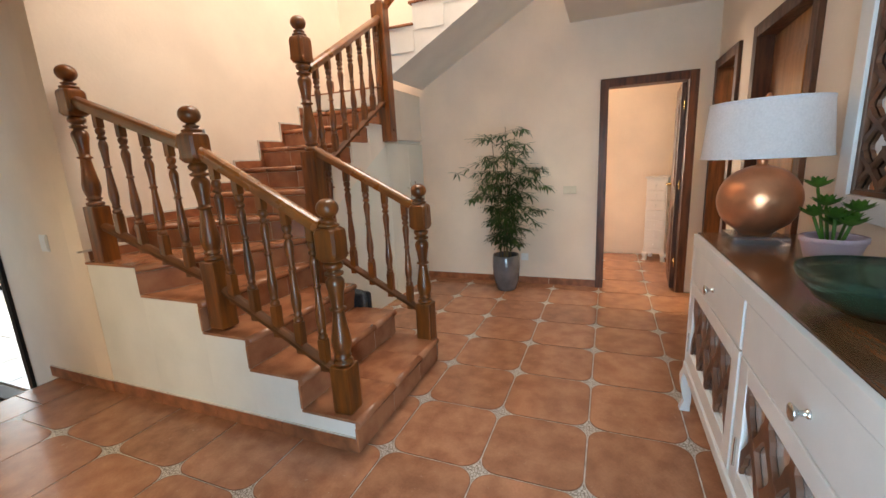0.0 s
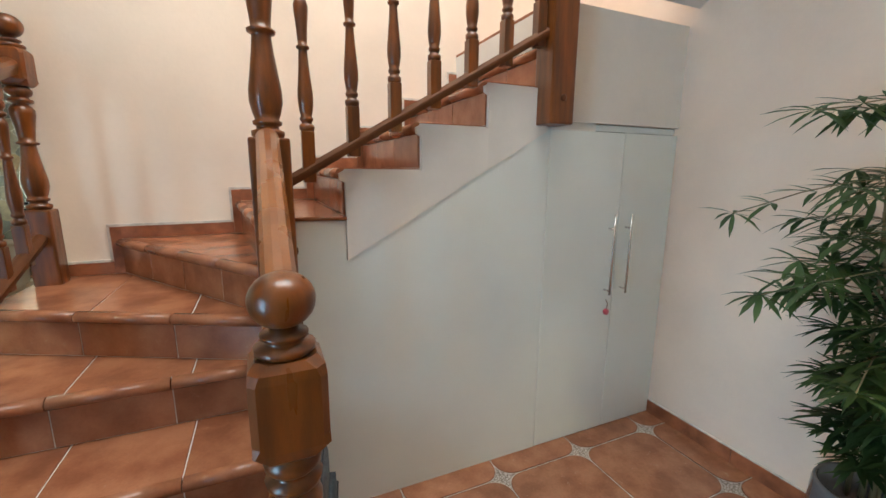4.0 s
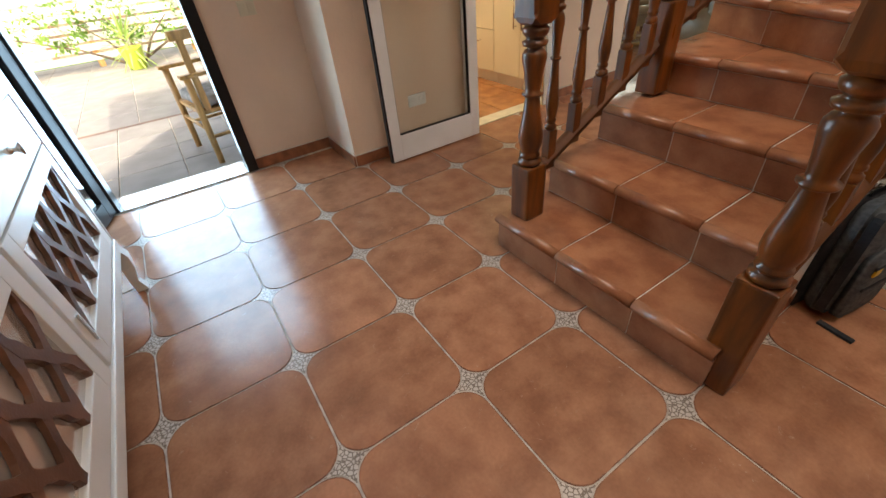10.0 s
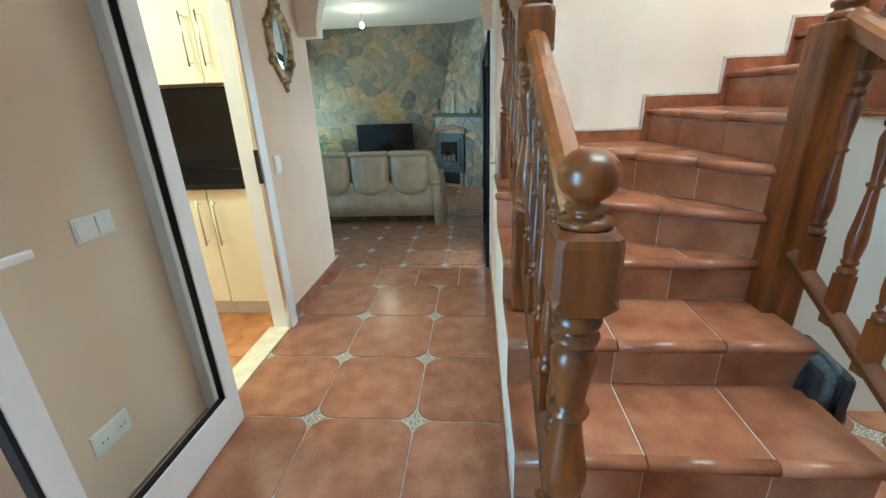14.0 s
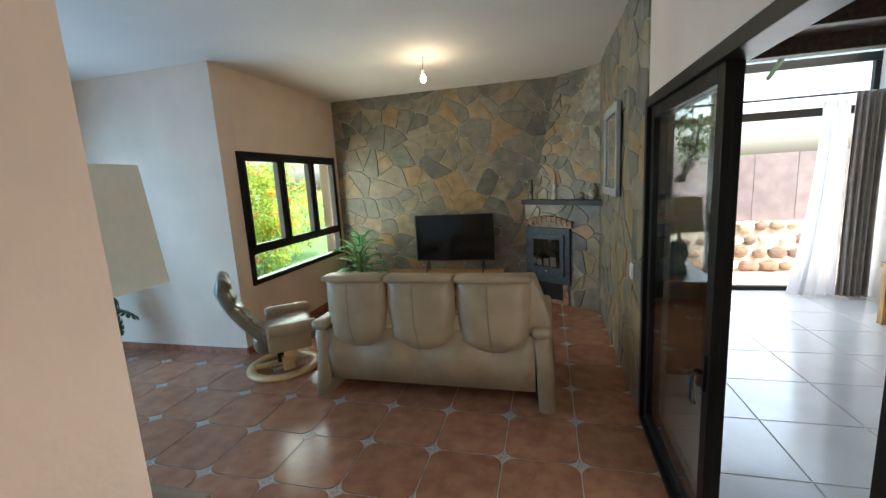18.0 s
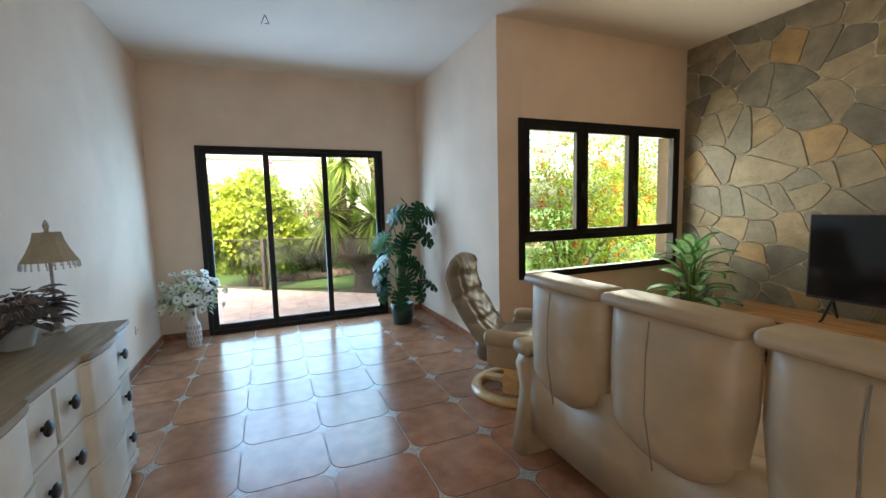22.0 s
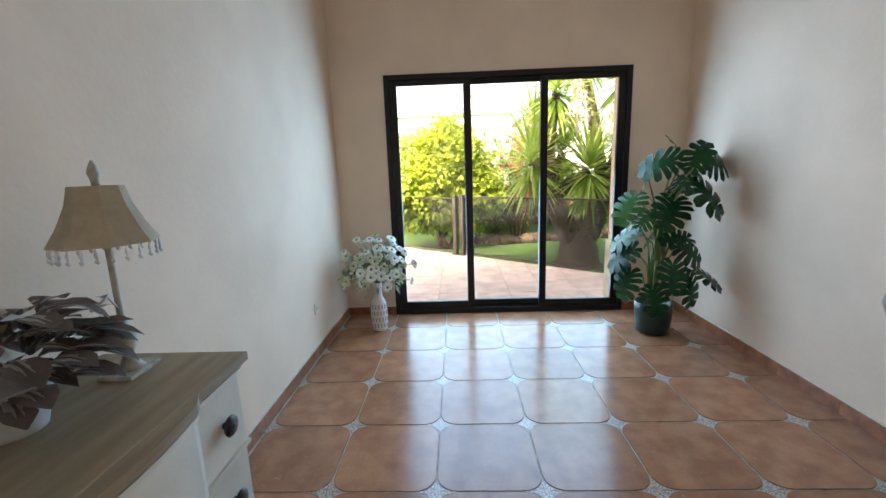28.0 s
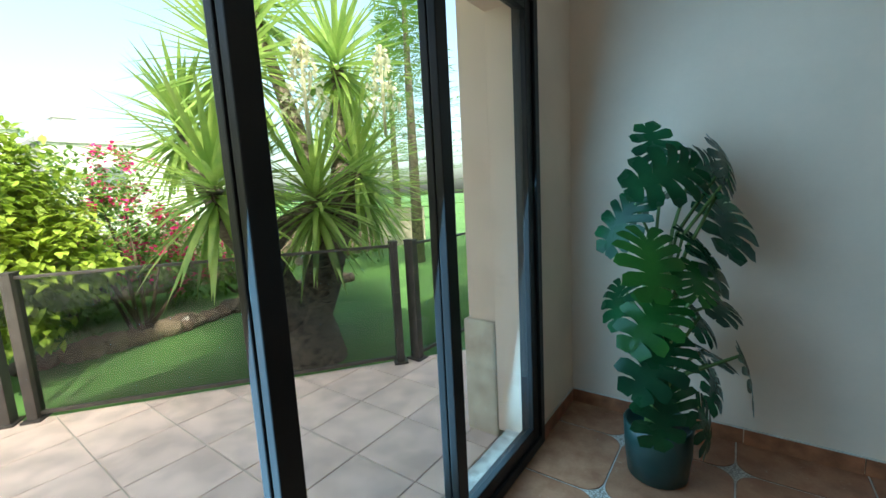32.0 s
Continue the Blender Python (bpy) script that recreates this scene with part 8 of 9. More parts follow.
def tradescantia():
    ob = thing("tradescantia_plant", "purple and silver leafed plant in a grey pot", "potted plant", at=(-1.43, 3.715, SB))
    bm = bmesh.new()
    lathe(bm, pot_lathe(0.10, 0.055, 0.072), 24)
    part("pot", bm, mat("grey_concrete_pot", (0.46, 0.47, 0.47), 0.8, var=0.1), ob)
    PURPLE = leaf_mat("purple_leaf", (0.20, 0.15, 0.13), (0.10, 0.07, 0.06), 0.5, 0.0)
    SILV = leaf_mat("silver_leaf", (0.56, 0.54, 0.50), (0.32, 0.28, 0.27), 0.5, 0.0)
    bm = bmesh.new()
    rng = random.Random(31)
    for k in range(120):
        a, el = rng.uniform(0, 6.28), rng.uniform(-0.15, 1.3)
        r = rng.uniform(0.05, 0.15)
        p = Vector((r * math.cos(a) * 1.15, r * math.sin(a) * 0.85, 0.11 + 0.13 * math.sin(max(0, el)) * rng.uniform(0.5, 1.1)))
        d = (math.cos(a), math.sin(a), rng.uniform(-0.3, 0.7))
        ln, w = rng.uniform(0.08, 0.115), rng.uniform(0.056, 0.072)
        leaf(bm, p, d, ln, w, 0.7, 4, 0)
        q = Vector(d).cross(Vector((0, 0, 1))).normalized() * w * 0.22
        for o in (q, -q):
            leaf(bm, p + o * 0.6 + Vector((0, 0, 0.003)), Vector(d).normalized() + o * 2, ln * 0.86, w * 0.22, 0.7, 4, 1)
    part("leaves", bm, [PURPLE, SILV], ob)["kind"] = "stuff"


tradescantia()


def small_lamp():
    ob = thing("table_lamp", "small antique white lamp with a beaded fabric shade", "table lamp", at=(-1.68, 3.76, SB))
    ANT = mat("antique_white_metal", (0.50, 0.46, 0.40), 0.5, var=0.2, scale=20)
    bm = boxm(-0.055, 0.055, -0.045, 0.045, 0.0, 0.012, 0.003)
    lathe(bm, [(0.012, 0.035), (0.03, 0.020), (0.05, 0.012), (0.07, 0.022), (0.10, 0.026), (0.13, 0.014), (0.16, 0.008), (0.38, 0.007)], 16)
    part("stand", bm, ANT, ob)
    bm = bmesh.new()
    lathe(bm, [(0.345, 0.114), (0.39, 0.088), (0.44, 0.066), (0.485, 0.055), (0.485, 0.052), (0.44, 0.063), (0.345, 0.111), (0.345, 0.114)], 8, cap=False)
    for f in bm.faces:
        f.smooth = False
    part("shade", bm, leaf_mat("beige_fabric_shade", (0.66, 0.58, 0.45), (0.58, 0.50, 0.38), 0.85, 0.0, 30, 0.5), ob, "beige fabric shade")
    bm = bmesh.new()
    lathe(bm, [(0.48, 0.008), (0.50, 0.010), (0.515, 0.014), (0.53, 0.010), (0.545, 0.003)], 10)
    part("finial", bm, ANT, ob)
    BEAD = mat("glass_bead", (0.75, 0.74, 0.72), 0.15, var=0.05)
    for k in range(24):
        a = 2 * math.pi * k / 24
        bm = bmesh.new()
        lathe(bm, [(0.310, 0.002), (0.316, 0.006), (0.322, 0.002), (0.330, 0.0045), (0.344, 0.001)], 6, pose(0.108 * math.cos(a), 0.108 * math.sin(a), 0))
        part("bead", bm, BEAD, ob)
    bm = bmesh.new()
    tube(bm, [(0.0, 0.0, 0.17), (0.05, 0.02, 0.22), (0.10, 0.02, 0.20)], 0.003, 5)
    leaf(bm, (0.10, 0.02, 0.20), (-1, 0.1, 0.3), 0.06, 0.03, 0.5, 4)
    leaf(bm, (0.06, 0.02, 0.22), (0.6, 0.4, 0.5), 0.05, 0.025, 0.5, 4)
    part("leaf_spray", bm, ANT, ob)


small_lamp()


def framed_mirror(name, label, axis, t, s0, s1, z0, z1, w, material, sign):
    ob = thing(name, label, "mirror")
    a, b = (t, t + sign * 0.035) if sign > 0 else (t + sign * 0.035, t)
    part("frame", bars(bmesh.new(), axis, a, b, ring(s0, s1, z0, z1, w)), material, ob)
    c, d = (t + sign * 0.010, t + sign * 0.016)
    lo, hi = min(c, d), max(c, d)
    bm = boxm(s0 + w - 0.005, s1 - w + 0.005, lo, hi, z0 + w - 0.005, z1 - w + 0.005) if axis == "y" else boxm(lo, hi, s0 + w - 0.005, s1 - w + 0.005, z0 + w - 0.005, z1 - w + 0.005)
    part("mirror_pane", bm, MIRROR, ob)
    part("bead", bars(bmesh.new(), axis, min(t + sign * 0.016, t + sign * 0.024), max(t + sign * 0.016, t + sign * 0.024), ring(s0 + w, s1 - w, z0 + w, z1 - w, 0.012)), CHROME, ob, "thin silver inner bead")
    return ob


SAGE = mat("sage_grey_paint", (0.215, 0.195, 0.140), 0.6, var=0.1, scale=6, bump=0.08)
framed_mirror("wall_mirror", "wide wall mirror in a sage grey frame", "y", LS, -1.50, -0.40, 0.905, 1.685, 0.085, SAGE, 1)
framed_mirror("wall_mirror", "grey framed mirror hanging on the stone wall", "x", XR - 0.028, 6.87, 7.65, 1.15, 1.94, 0.07, mat("pale_grey_frame", (0.40, 0.39, 0.36), 0.5, var=0.05), -1)


def mantel_things():
    c0, c1 = Vector((0.62, 8.88, 1.045)), Vector((1.44, 8.20, 1.045))
    put = lambda t, off=0.06: c0.lerp(c1, t) + Vector((0.05, 0.06, 0)) * (off / 0.06)
    ob = thing("candle_holder", "tall clear glass candle holder with a white candle", "candle holder", at=put(0.02, 0.0))
    bm = bmesh.new()
    lathe(bm, [(0, 0.032), (0.27, 0.032), (0.27, 0.029), (0.01, 0.029), (0.009, 0.002)], 16)
    part("glass_tube", bm, ACRYLIC, ob)
    bm = bmesh.new()
    lathe(bm, [(0.01, 0.020), (0.13, 0.020), (0.135, 0.002)], 12)
    part("candle", bm, WHITE_PLASTIC, ob)
    ob = thing("ceramic_figurine", "slim cream ceramic figurine on the mantel", "ornament", at=put(0.34))
    bm = bmesh.new()
    lathe(bm, [(0, 0.045), (0.02, 0.048), (0.10, 0.036), (0.17, 0.022), (0.20, 0.030), (0.24, 0.026), (0.26, 0.010), (0.32, 0.016), (0.36, 0.003)], 14)
    part("figure", bm, mat("cream_ceramic", (0.55, 0.49, 0.38), 0.5, var=0.2, scale=15), ob)
    for t, h, r in ((0.72, 0.09, 0.055), (0.88, 0.19, 0.07)):
        ob = thing("patterned_jar", "small cream jar with a dark pattern on the mantel", "jar", "mantel jars", at=put(t))
        bm = bmesh.new()
        lathe(bm, [(0, r * 0.7), (0.01, r * 0.8), (h * 0.4, r), (h * 0.75, r * 0.85), (h * 0.85, r * 0.5), (h, r * 0.55), (h, r * 0.42), (h * 0.9, 0.003)], 18)
        part("jar", bm, mat("patterned_ceramic", (0.50, 0.44, 0.34), 0.5, var=0.5, scale=55, color2=(0.06, 0.05, 0.045)), ob)


mantel_things()

# bulb in the living room and the second lamp point
lb = thing("pendant_bulb", "lit bare bulb hanging on a short wire", "light bulb", at=(-0.354, 7.342, LC))
bm = bmesh.new()
tube(bm, [(0, 0, 0), (0.012, 0.0, -0.03), (0.004, 0, -0.09), (0.0, 0, -0.14)], 0.003, 6)
part("wire", bm, SLOT, lb)
bm = bmesh.new()
lathe(bm, [(-0.185, 0.014), (-0.14, 0.016), (-0.135, 0.006)], 12)
part("socket", bm, WHITE_PLASTIC, lb)
bm = bmesh.new()
lathe(bm, [(-0.262, 0.003), (-0.255, 0.018), (-0.24, 0.028), (-0.22, 0.030), (-0.20, 0.022), (-0.186, 0.013)], 16)
part("bulb", bm, mat("lit_bulb_glass", (1.0, 0.85, 0.6), 0.3, emit=18.0, bump=0.0), lb).visible_shadow = False
lh = thing("lamp_wires", "bare wires curling from the ceiling", "lamp wires", at=(-2.93, 4.81, LC))
bm = bmesh.new()
tube(bm, [(0, 0, 0), (0.03, 0.01, -0.03), (-0.01, 0.03, -0.06), (-0.04, 0.0, -0.05)], 0.003, 6)
tube(bm, [(0, 0, 0), (-0.02, -0.02, -0.04), (0.02, -0.03, -0.08)], 0.003, 6)
part("wire", bm, SLOT, lh)

# ---- outside ----
LAWN = mat("green_lawn", (0.11, 0.24, 0.055), 0.9, var=0.25, scale=1.2, bump=0.8, bscale=180, color2=(0.07, 0.16, 0.04))
PINK_TILE = mat("pinkish_terrace_tile", (0.80, 0.61, 0.535), 0.6, var=0.1, scale=5, bump=0.1, rnd=0.06)
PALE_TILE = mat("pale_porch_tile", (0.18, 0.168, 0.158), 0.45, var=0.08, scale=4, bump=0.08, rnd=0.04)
SMOKED = glass_mat("smoked_fence_glass", (0.74, 0.75, 0.75), 0.02)
POST = mat("dark_bronze_post", (0.06, 0.05, 0.045), 0.5, var=0.15, bump=0.05)
BARK = mat("yucca_bark", (0.21, 0.165, 0.125), 0.95, var=0.3, scale=8, bump=1.0, bscale=30, stretch=(2, 2, 6))
YUCCA = leaf_mat("yucca_leaf_green", (0.40, 0.52, 0.14), (0.22, 0.36, 0.09), 0.45)
SHRUB = leaf_mat("yellow_green_shrub_leaf", (0.48, 0.57, 0.09), (0.26, 0.40, 0.06), 0.45, scale=0.8)
HEDGE = leaf_mat("mid_green_shrub_leaf", (0.18, 0.32, 0.05), (0.09, 0.19, 0.03), 0.5, scale=0.8)
TWIG = mat("grey_brown_twig", (0.14, 0.10, 0.07), 0.9, var=0.2, bump=0.4)
MAGENTA = leaf_mat("magenta_bract", (0.78, 0.02, 0.20), (0.85, 0.05, 0.28), 0.6)
ORANGE = leaf_mat("red_orange_flower", (0.75, 0.075, 0.02), (0.80, 0.15, 0.03), 0.6)
CREAM_FLOWER = leaf_mat("cream_yucca_flower", (0.80, 0.78, 0.62), (0.7, 0.66, 0.45), 0.7)
RENDER_WHITE = mat("white_render", (0.62, 0.61, 0.59), 0.85, var=0.04, scale=1, bump=0.2)
ROOF_GREY = mat("grey_roof_edge", (0.42, 0.42, 0.42), 0.8, var=0.1, bump=0.2)
DARK_PANE = mat("dark_far_window", (0.16, 0.18, 0.20), 0.15, var=0.1, bump=0.0)
ROCK = stone_mat("garden_rock", [(0.16, 0.10, 0.065), (0.12, 0.09, 0.07), (0.22, 0.16, 0.11), (0.18, 0.12, 0.09)], 0.9)
PINE_WOOD = mat("honey_pine_wood", (0.52, 0.29, 0.10), 0.4, var=0.2, scale=4, bump=0.05, stretch=(6, 6, 1), coat=0.2)

slab("ground", -220, 220, -220, 220, -0.80, -0.50, LAWN, "lawn and open ground round the house")


def tiled(name, label, x0, x1, y0, y1, z, p, material, grout, clip=()):
    """A paved field with a bed and single square tiles."""
    base = tagged(new(name), label, "paving", "", "structure")
    poly = [(x0, y0), (x1, y0), (x1, y1), (x0, y1)]
    for a, b, c in clip:
        poly = clip_poly(poly, a, b, c)
    part("bed", prism(bmesh.new(), poly, z - 0.12, z - 0.006), grout, base)
    whole = bpy.data.meshes.new("paving_tile")
    bm = prism(bmesh.new(), [(-p / 2 + 0.004, -p / 2 + 0.004), (p / 2 - 0.004, -p / 2 + 0.004), (p / 2 - 0.004, p / 2 - 0.004), (-p / 2 + 0.004, p / 2 - 0.004)], -0.012, 0.0, inset=0.003)
    bmesh.ops.recalc_face_normals(bm, faces=bm.faces[:])
    bm.to_mesh(whole)
    bm.free()
    whole.materials.append(material)
    for i in range(int((x1 - x0) / p) + 1):
        for j in range(int((y1 - y0) / p) + 1):
            q = [(x0 + i * p, y0 + j * p), (x0 + i * p + p, y0 + j * p), (x0 + i * p + p, y0 + j * p + p), (x0 + i * p, y0 + j * p + p)]
            r = clip_rect(q, x0, x1, y0, y1)
            for a, b, c in clip:
                r = clip_poly(r, a, b, c) if len(r) > 2 else []
            if len(r) < 3:
                continue
            if len(r) == 4 and all(abs(u[0] - v[0]) < 1e-6 and abs(u[1] - v[1]) < 1e-6 for u, v in zip(q, r)):
                ob = new("paving_tile", whole)
                ob.parent, ob.location = base, (q[0][0] + p / 2, q[0][1] + p / 2, z)
            else:
                r = shrink(r, 0.004)
                if len(r) > 2:
                    part("paving_tile", prism(bmesh.new(), r, z - 0.012, z), material, base)


# garden terrace: bounded by the line of the glass fence
fx, fy = -5.68 + 7.33, 7.2 - 4.65
tiled("pavement_garden_terrace", "pinkish beige square terrace tiles", -9.2, LX - 0.25, 1.6, 7.6, -0.42, 0.40, PINK_TILE, GROUT, [(-2.0, 1.59, 2.0 * 7.40 + 1.59 * 4.65), (-0.55, -1.0, 0.55 * 8.0 - 1.9), (-1.0, 0.0, 8.25)])


def fence_panel(p, q, z0=-0.42, h=0.98):
    f = thing("glass_fence_panel", "smoked glass fence panel between dark metal posts on the terrace", "fence", "glass fence panels", at=(p[0], p[1], z0), turn=math.degrees(math.atan2(q[1] - p[1], q[0] - p[0])))
    L = math.hypot(q[0] - p[0], q[1] - p[1])
    for x in (0.0, L):
        bm = boxm(x - 0.03, x + 0.03, -0.045, 0.045, 0, h, 0.006)
        box(bm, x - 0.055, x + 0.055, -0.07, 0.07, 0, 0.015, 0.003)
        box(bm, x - 0.034, x + 0.034, -0.05, 0.05, h, h + 0.012, 0.003)
        part("post", bm, POST, f)
    g = part("pane", boxm(0.03, L - 0.03, -0.005, 0.005, 0.05, h - 0.03), SMOKED, f, "smoked glass pane")
    g.visible_shadow = False
    bm = boxm(0.03, L - 0.03, -0.014, 0.014, h - 0.035, h - 0.015, 0.003)
    part("top_rail", bm, POST, f)
    part("bottom_rail", boxm(0.03, L - 0.03, -0.014, 0.014, 0.03, 0.055, 0.003), POST, f)
    return f


fence_panel((-7.33, 4.72), (-5.80, 6.62))
fence_panel((-5.72, 6.74), (-5.66, 8.1))
fence_panel((-7.41, 4.60), (-8.3, 3.3), h=0.96)


def rosette(bm, c, n, L, seed, w=0.055, up=0.35, droop=0.32):
    rng = random.Random(seed)
    c = Vector(c)
    for k in range(n):
        a = k * 2.39996 + rng.uniform(-0.2, 0.2)
        t = k / n
        el = math.radians(78 - 135 * t ** 0.85 + rng.uniform(-10, 10))
        d = Vector((math.cos(a) * math.cos(el), math.sin(a) * math.cos(el), math.sin(el)))
        leaf(bm, c + d * 0.05 - Vector((0, 0, 0.22 * t)), d, L * rng.uniform(0.8, 1.1), w, droop * rng.uniform(0.3, 1.1), 4, shape=lambda s: (1 - s) ** 0.6 * min(1, 0.55 + s * 2), fold=0.3)


def yucca_tree():
    y = thing("yucca_tree", "old yucca tree with thick forked trunk and cream flowers", "tree", at=(-6.75, 6.42, -0.50))
    heads = [(0.15, -0.72, 1.62, 0.74), (0.25, 0.05, 1.50, 0.70), (0.15, 0.62, 1.75, 0.80), (-0.45, -0.15, 1.75, 0.66), (-0.2, 1.05, 1.55, 0.66), (0.0, -0.36, 2.58, 0.76), (0.0, 0.62, 2.75, 0.80), (-0.55, 0.15, 3.25, 0.74), (-0.6, 1.25, 2.5, 0.70), (-0.6, -0.55, 2.15, 0.6)]
    bm = bmesh.new()
    lathe(bm, [(-0.05, 0.40), (0.02, 0.36), (0.10, 0.31), (0.25, 0.26), (0.42, 0.25), (0.58, 0.20), (0.68, 0.08)], 18)
    tube(bm, [(0, -0.02, 0.30), (0.04, -0.22, 0.62), (0.08, -0.42, 1.00), (0.12, -0.55, 1.30)], 0.19, 14, taper=0.12)
    tube(bm, [(0, 0.02, 0.30), (0.05, 0.16, 0.65), (0.10, 0.32, 1.05), (0.14, 0.42, 1.35)], 0.18, 14, taper=0.12)
    for v in bm.verts:
        k = 1 + 0.12 * math.sin(v.co.z * 17 + v.co.x * 9) * math.cos(v.co.y * 13)
        v.co.x, v.co.y = v.co.x * k, v.co.y * k
    part("trunk", bm, BARK, y, "rough grey-brown forked trunk")
    for i, (x, yy, z, L) in enumerate(heads):
        src = Vector((0.10, 0.32, 1.02)) if yy > 0.1 else Vector((0.08, -0.42, 0.98))
        tip = Vector((x, yy, z - 0.1))
        mid = src.lerp(tip, 0.5) + Vector((0, (yy - 0.1) * 0.15, 0.05))
        part("limb", tube(bmesh.new(), [src, mid, tip], 0.10, 8, taper=0.06), BARK, y)
        bm = bmesh.new()
        rosette(bm, (x, yy, z), 120, L, i + 3, 0.06)
        part("leaf_head", bm, YUCCA, y)
    for x, yy, z, h in ((0.62, -0.24, 2.02, 0.55), (0.62, 0.56, 2.14, 0.55)):
        bm = bmesh.new()
        rng = random.Random(int(z * 100))
        tube(bm, [(x, yy, z - 0.2), (x, yy, z + h)], 0.014, 6)
        for k in range(230):
            t = rng.random()
            a, r = rng.uniform(0, 6.28), (1 - t) * 0.17 + 0.04
            p = Vector((x + r * math.cos(a) * rng.uniform(0.4, 1), yy + r * math.sin(a) * rng.uniform(0.4, 1), z + t * h))
            d = Vector((rng.uniform(-1, 1), rng.uniform(-1, 1), rng.uniform(-1.4, 0.2)))
            leaf(bm, p, d, 0.05, 0.034, 0.3, 2)
        part("flower_spike", bm, CREAM_FLOWER, y, "cream bell-shaped yucca flowers")


yucca_tree()


def bush(name, label, at, blobs, n, L, W, material, seed, flower=None, nf=0, category="shrub", stems=6):
    """Twigs carrying many single leaves, gathered in uneven lobes (x, y, z, r)."""
    b = thing(name, label, category, at=at)
    rng = random.Random(seed)
    bm = bmesh.new()
    for k in range(stems):
        x, y, z, r = blobs[k % len(blobs)]
        q = Vector((x + rng.uniform(-r, r) * 0.5, y + rng.uniform(-r, r) * 0.5, z))
        tube(bm, [(rng.uniform(-0.12, 0.12), rng.uniform(-0.12, 0.12), -0.03), (q.x * 0.45, q.y * 0.45, q.z * 0.5), q], 0.028, 6, taper=0.008)
    part("branching", bm, TWIG, b)
    bm, bf = bmesh.new(), bmesh.new()
    tot = sum(s[3] ** 2 for s in blobs)
    for x, y, z, r in blobs:
        twigs = int(n * r * r / tot / 9) + 1
        for k in range(twigs):
            v = Vector((rng.gauss(0, 1), rng.gauss(0, 1), rng.gauss(0, 1))).normalized()
            c = Vector((x, y, z)) + v * r * rng.uniform(0.55, 1.08) * (1 + 0.18 * math.sin(5 * v.x + seed) * math.cos(4 * v.z))
            if c.z < 0.05:
                continue
            for m in range(9):
                d = (v * 0.7 + Vector((rng.uniform(-1, 1), rng.uniform(-1, 1), rng.uniform(-0.5, 0.9)))).normalized()
                leaf(bm, c + Vector((rng.uniform(-1, 1), rng.uniform(-1, 1), rng.uniform(-1, 1))) * L * 0.9, d, L * rng.uniform(0.7, 1.2), W, 0.6, 2)
            if flower and rng.random() < nf / max(1, (n / 9)):
                for m in range(14):
                    d = Vector((rng.uniform(-1, 1), rng.uniform(-1, 1), rng.uniform(-0.4, 1)))
                    leaf(bf, c + v * 0.06 + Vector((rng.uniform(-1, 1), rng.uniform(-1, 1), rng.uniform(-1, 1))) * 0.06, d, 0.05, 0.045, 0.4, 2)
    part("foliage", bm, material, b)
    if flower:
        part("flowers", bf, flower, b)
    else:
        bf.free()
    return b


bush("citrus_shrub", "large rounded shrub with yellow-green leaves on the lawn", (-8.5, 4.36, -0.50), [(0, 0, 1.45, 0.72), (0.1, -0.45, 1.2, 0.5), (0, 0.5, 1.15, 0.58), (0.2, -0.1, 0.9, 0.52), (-0.2, 0.1, 1.95, 0.46), (0.15, 0.45, 0.75, 0.42), (-0.1, -0.4, 1.75, 0.42), (0.1, 0.75, 1.05, 0.42), (0, -0.4, 0.8, 0.45), (0, 0.45, 1.7, 0.42)], 19000, 0.11, 0.06, SHRUB, 4)
bush("hedge_shrub", "dense dark green shrub behind the rock border", (-10.2, 5.5, -0.50), [(0, -0.7, 0.9, 0.8), (0, 0.5, 1.0, 0.8), (0.1, 1.4, 0.8, 0.7), (0, 0.1, 1.6, 0.6), (0.3, -0.2, 0.5, 0.6)], 5200, 0.11, 0.06, HEDGE, 61)
bush("bougainvillea", "bougainvillea with magenta flowers by a rock border", (-8.9, 5.9, -0.50), [(0.1, -0.2, 1.75, 0.34), (0.2, 0.2, 1.0, 0.38), (-0.1, -0.5, 0.9, 0.4), (0, 0.5, 0.85, 0.4), (-0.1, -1.15, 2.38, 0.24), (0.1, 0.0, 1.4, 0.3)], 3000, 0.07, 0.04, HEDGE, 7, MAGENTA, 95)
bush("hedge_shrub", "mid-green garden shrub behind the lawn", (-10.2, 7.6, -0.50), [(0, 0, 0.8, 0.8), (0, 1.1, 0.9, 0.9), (0.2, 2.2, 1.0, 0.9), (0, -0.8, 0.6, 0.6)], 2600, 0.11, 0.06, HEDGE, 9)
bush("hedge_shrub", "mid-green garden shrub behind the lawn", (-10.6, 2.0, -0.50), [(0, 0, 0.7, 0.75), (0, -1.2, 0.7, 0.8), (0, 1.0, 0.6, 0.6)], 1800, 0.11, 0.06, HEDGE, 10)
bush("flowering_shrub", "tall green shrub with red-orange flowers", (-5.2, 9.8, -0.50), [(0, -0.7, 1.5, 0.75), (0.1, 0.5, 1.6, 0.85), (0, 1.6, 1.5, 0.85), (-0.3, 0.2, 2.4, 0.7), (-0.2, 1.6, 2.5, 0.7), (0.2, -0.4, 0.8, 0.6), (0.1, 1.0, 0.8, 0.7), (-0.1, 2.6, 1.2, 0.8)], 13000, 0.10, 0.045, SHRUB, 12, ORANGE, 170)
bush("hedge_shrub", "mid-green garden shrub behind the lawn", (-7.2, 12.6, -0.50), [(0, 0, 1.3, 1.2), (-0.5, 1.6, 1.4, 1.2), (0.6, -1.5, 1.1, 1.0), (0, 0.6, 2.4, 0.9)], 4200, 0.13, 0.06, HEDGE, 51)
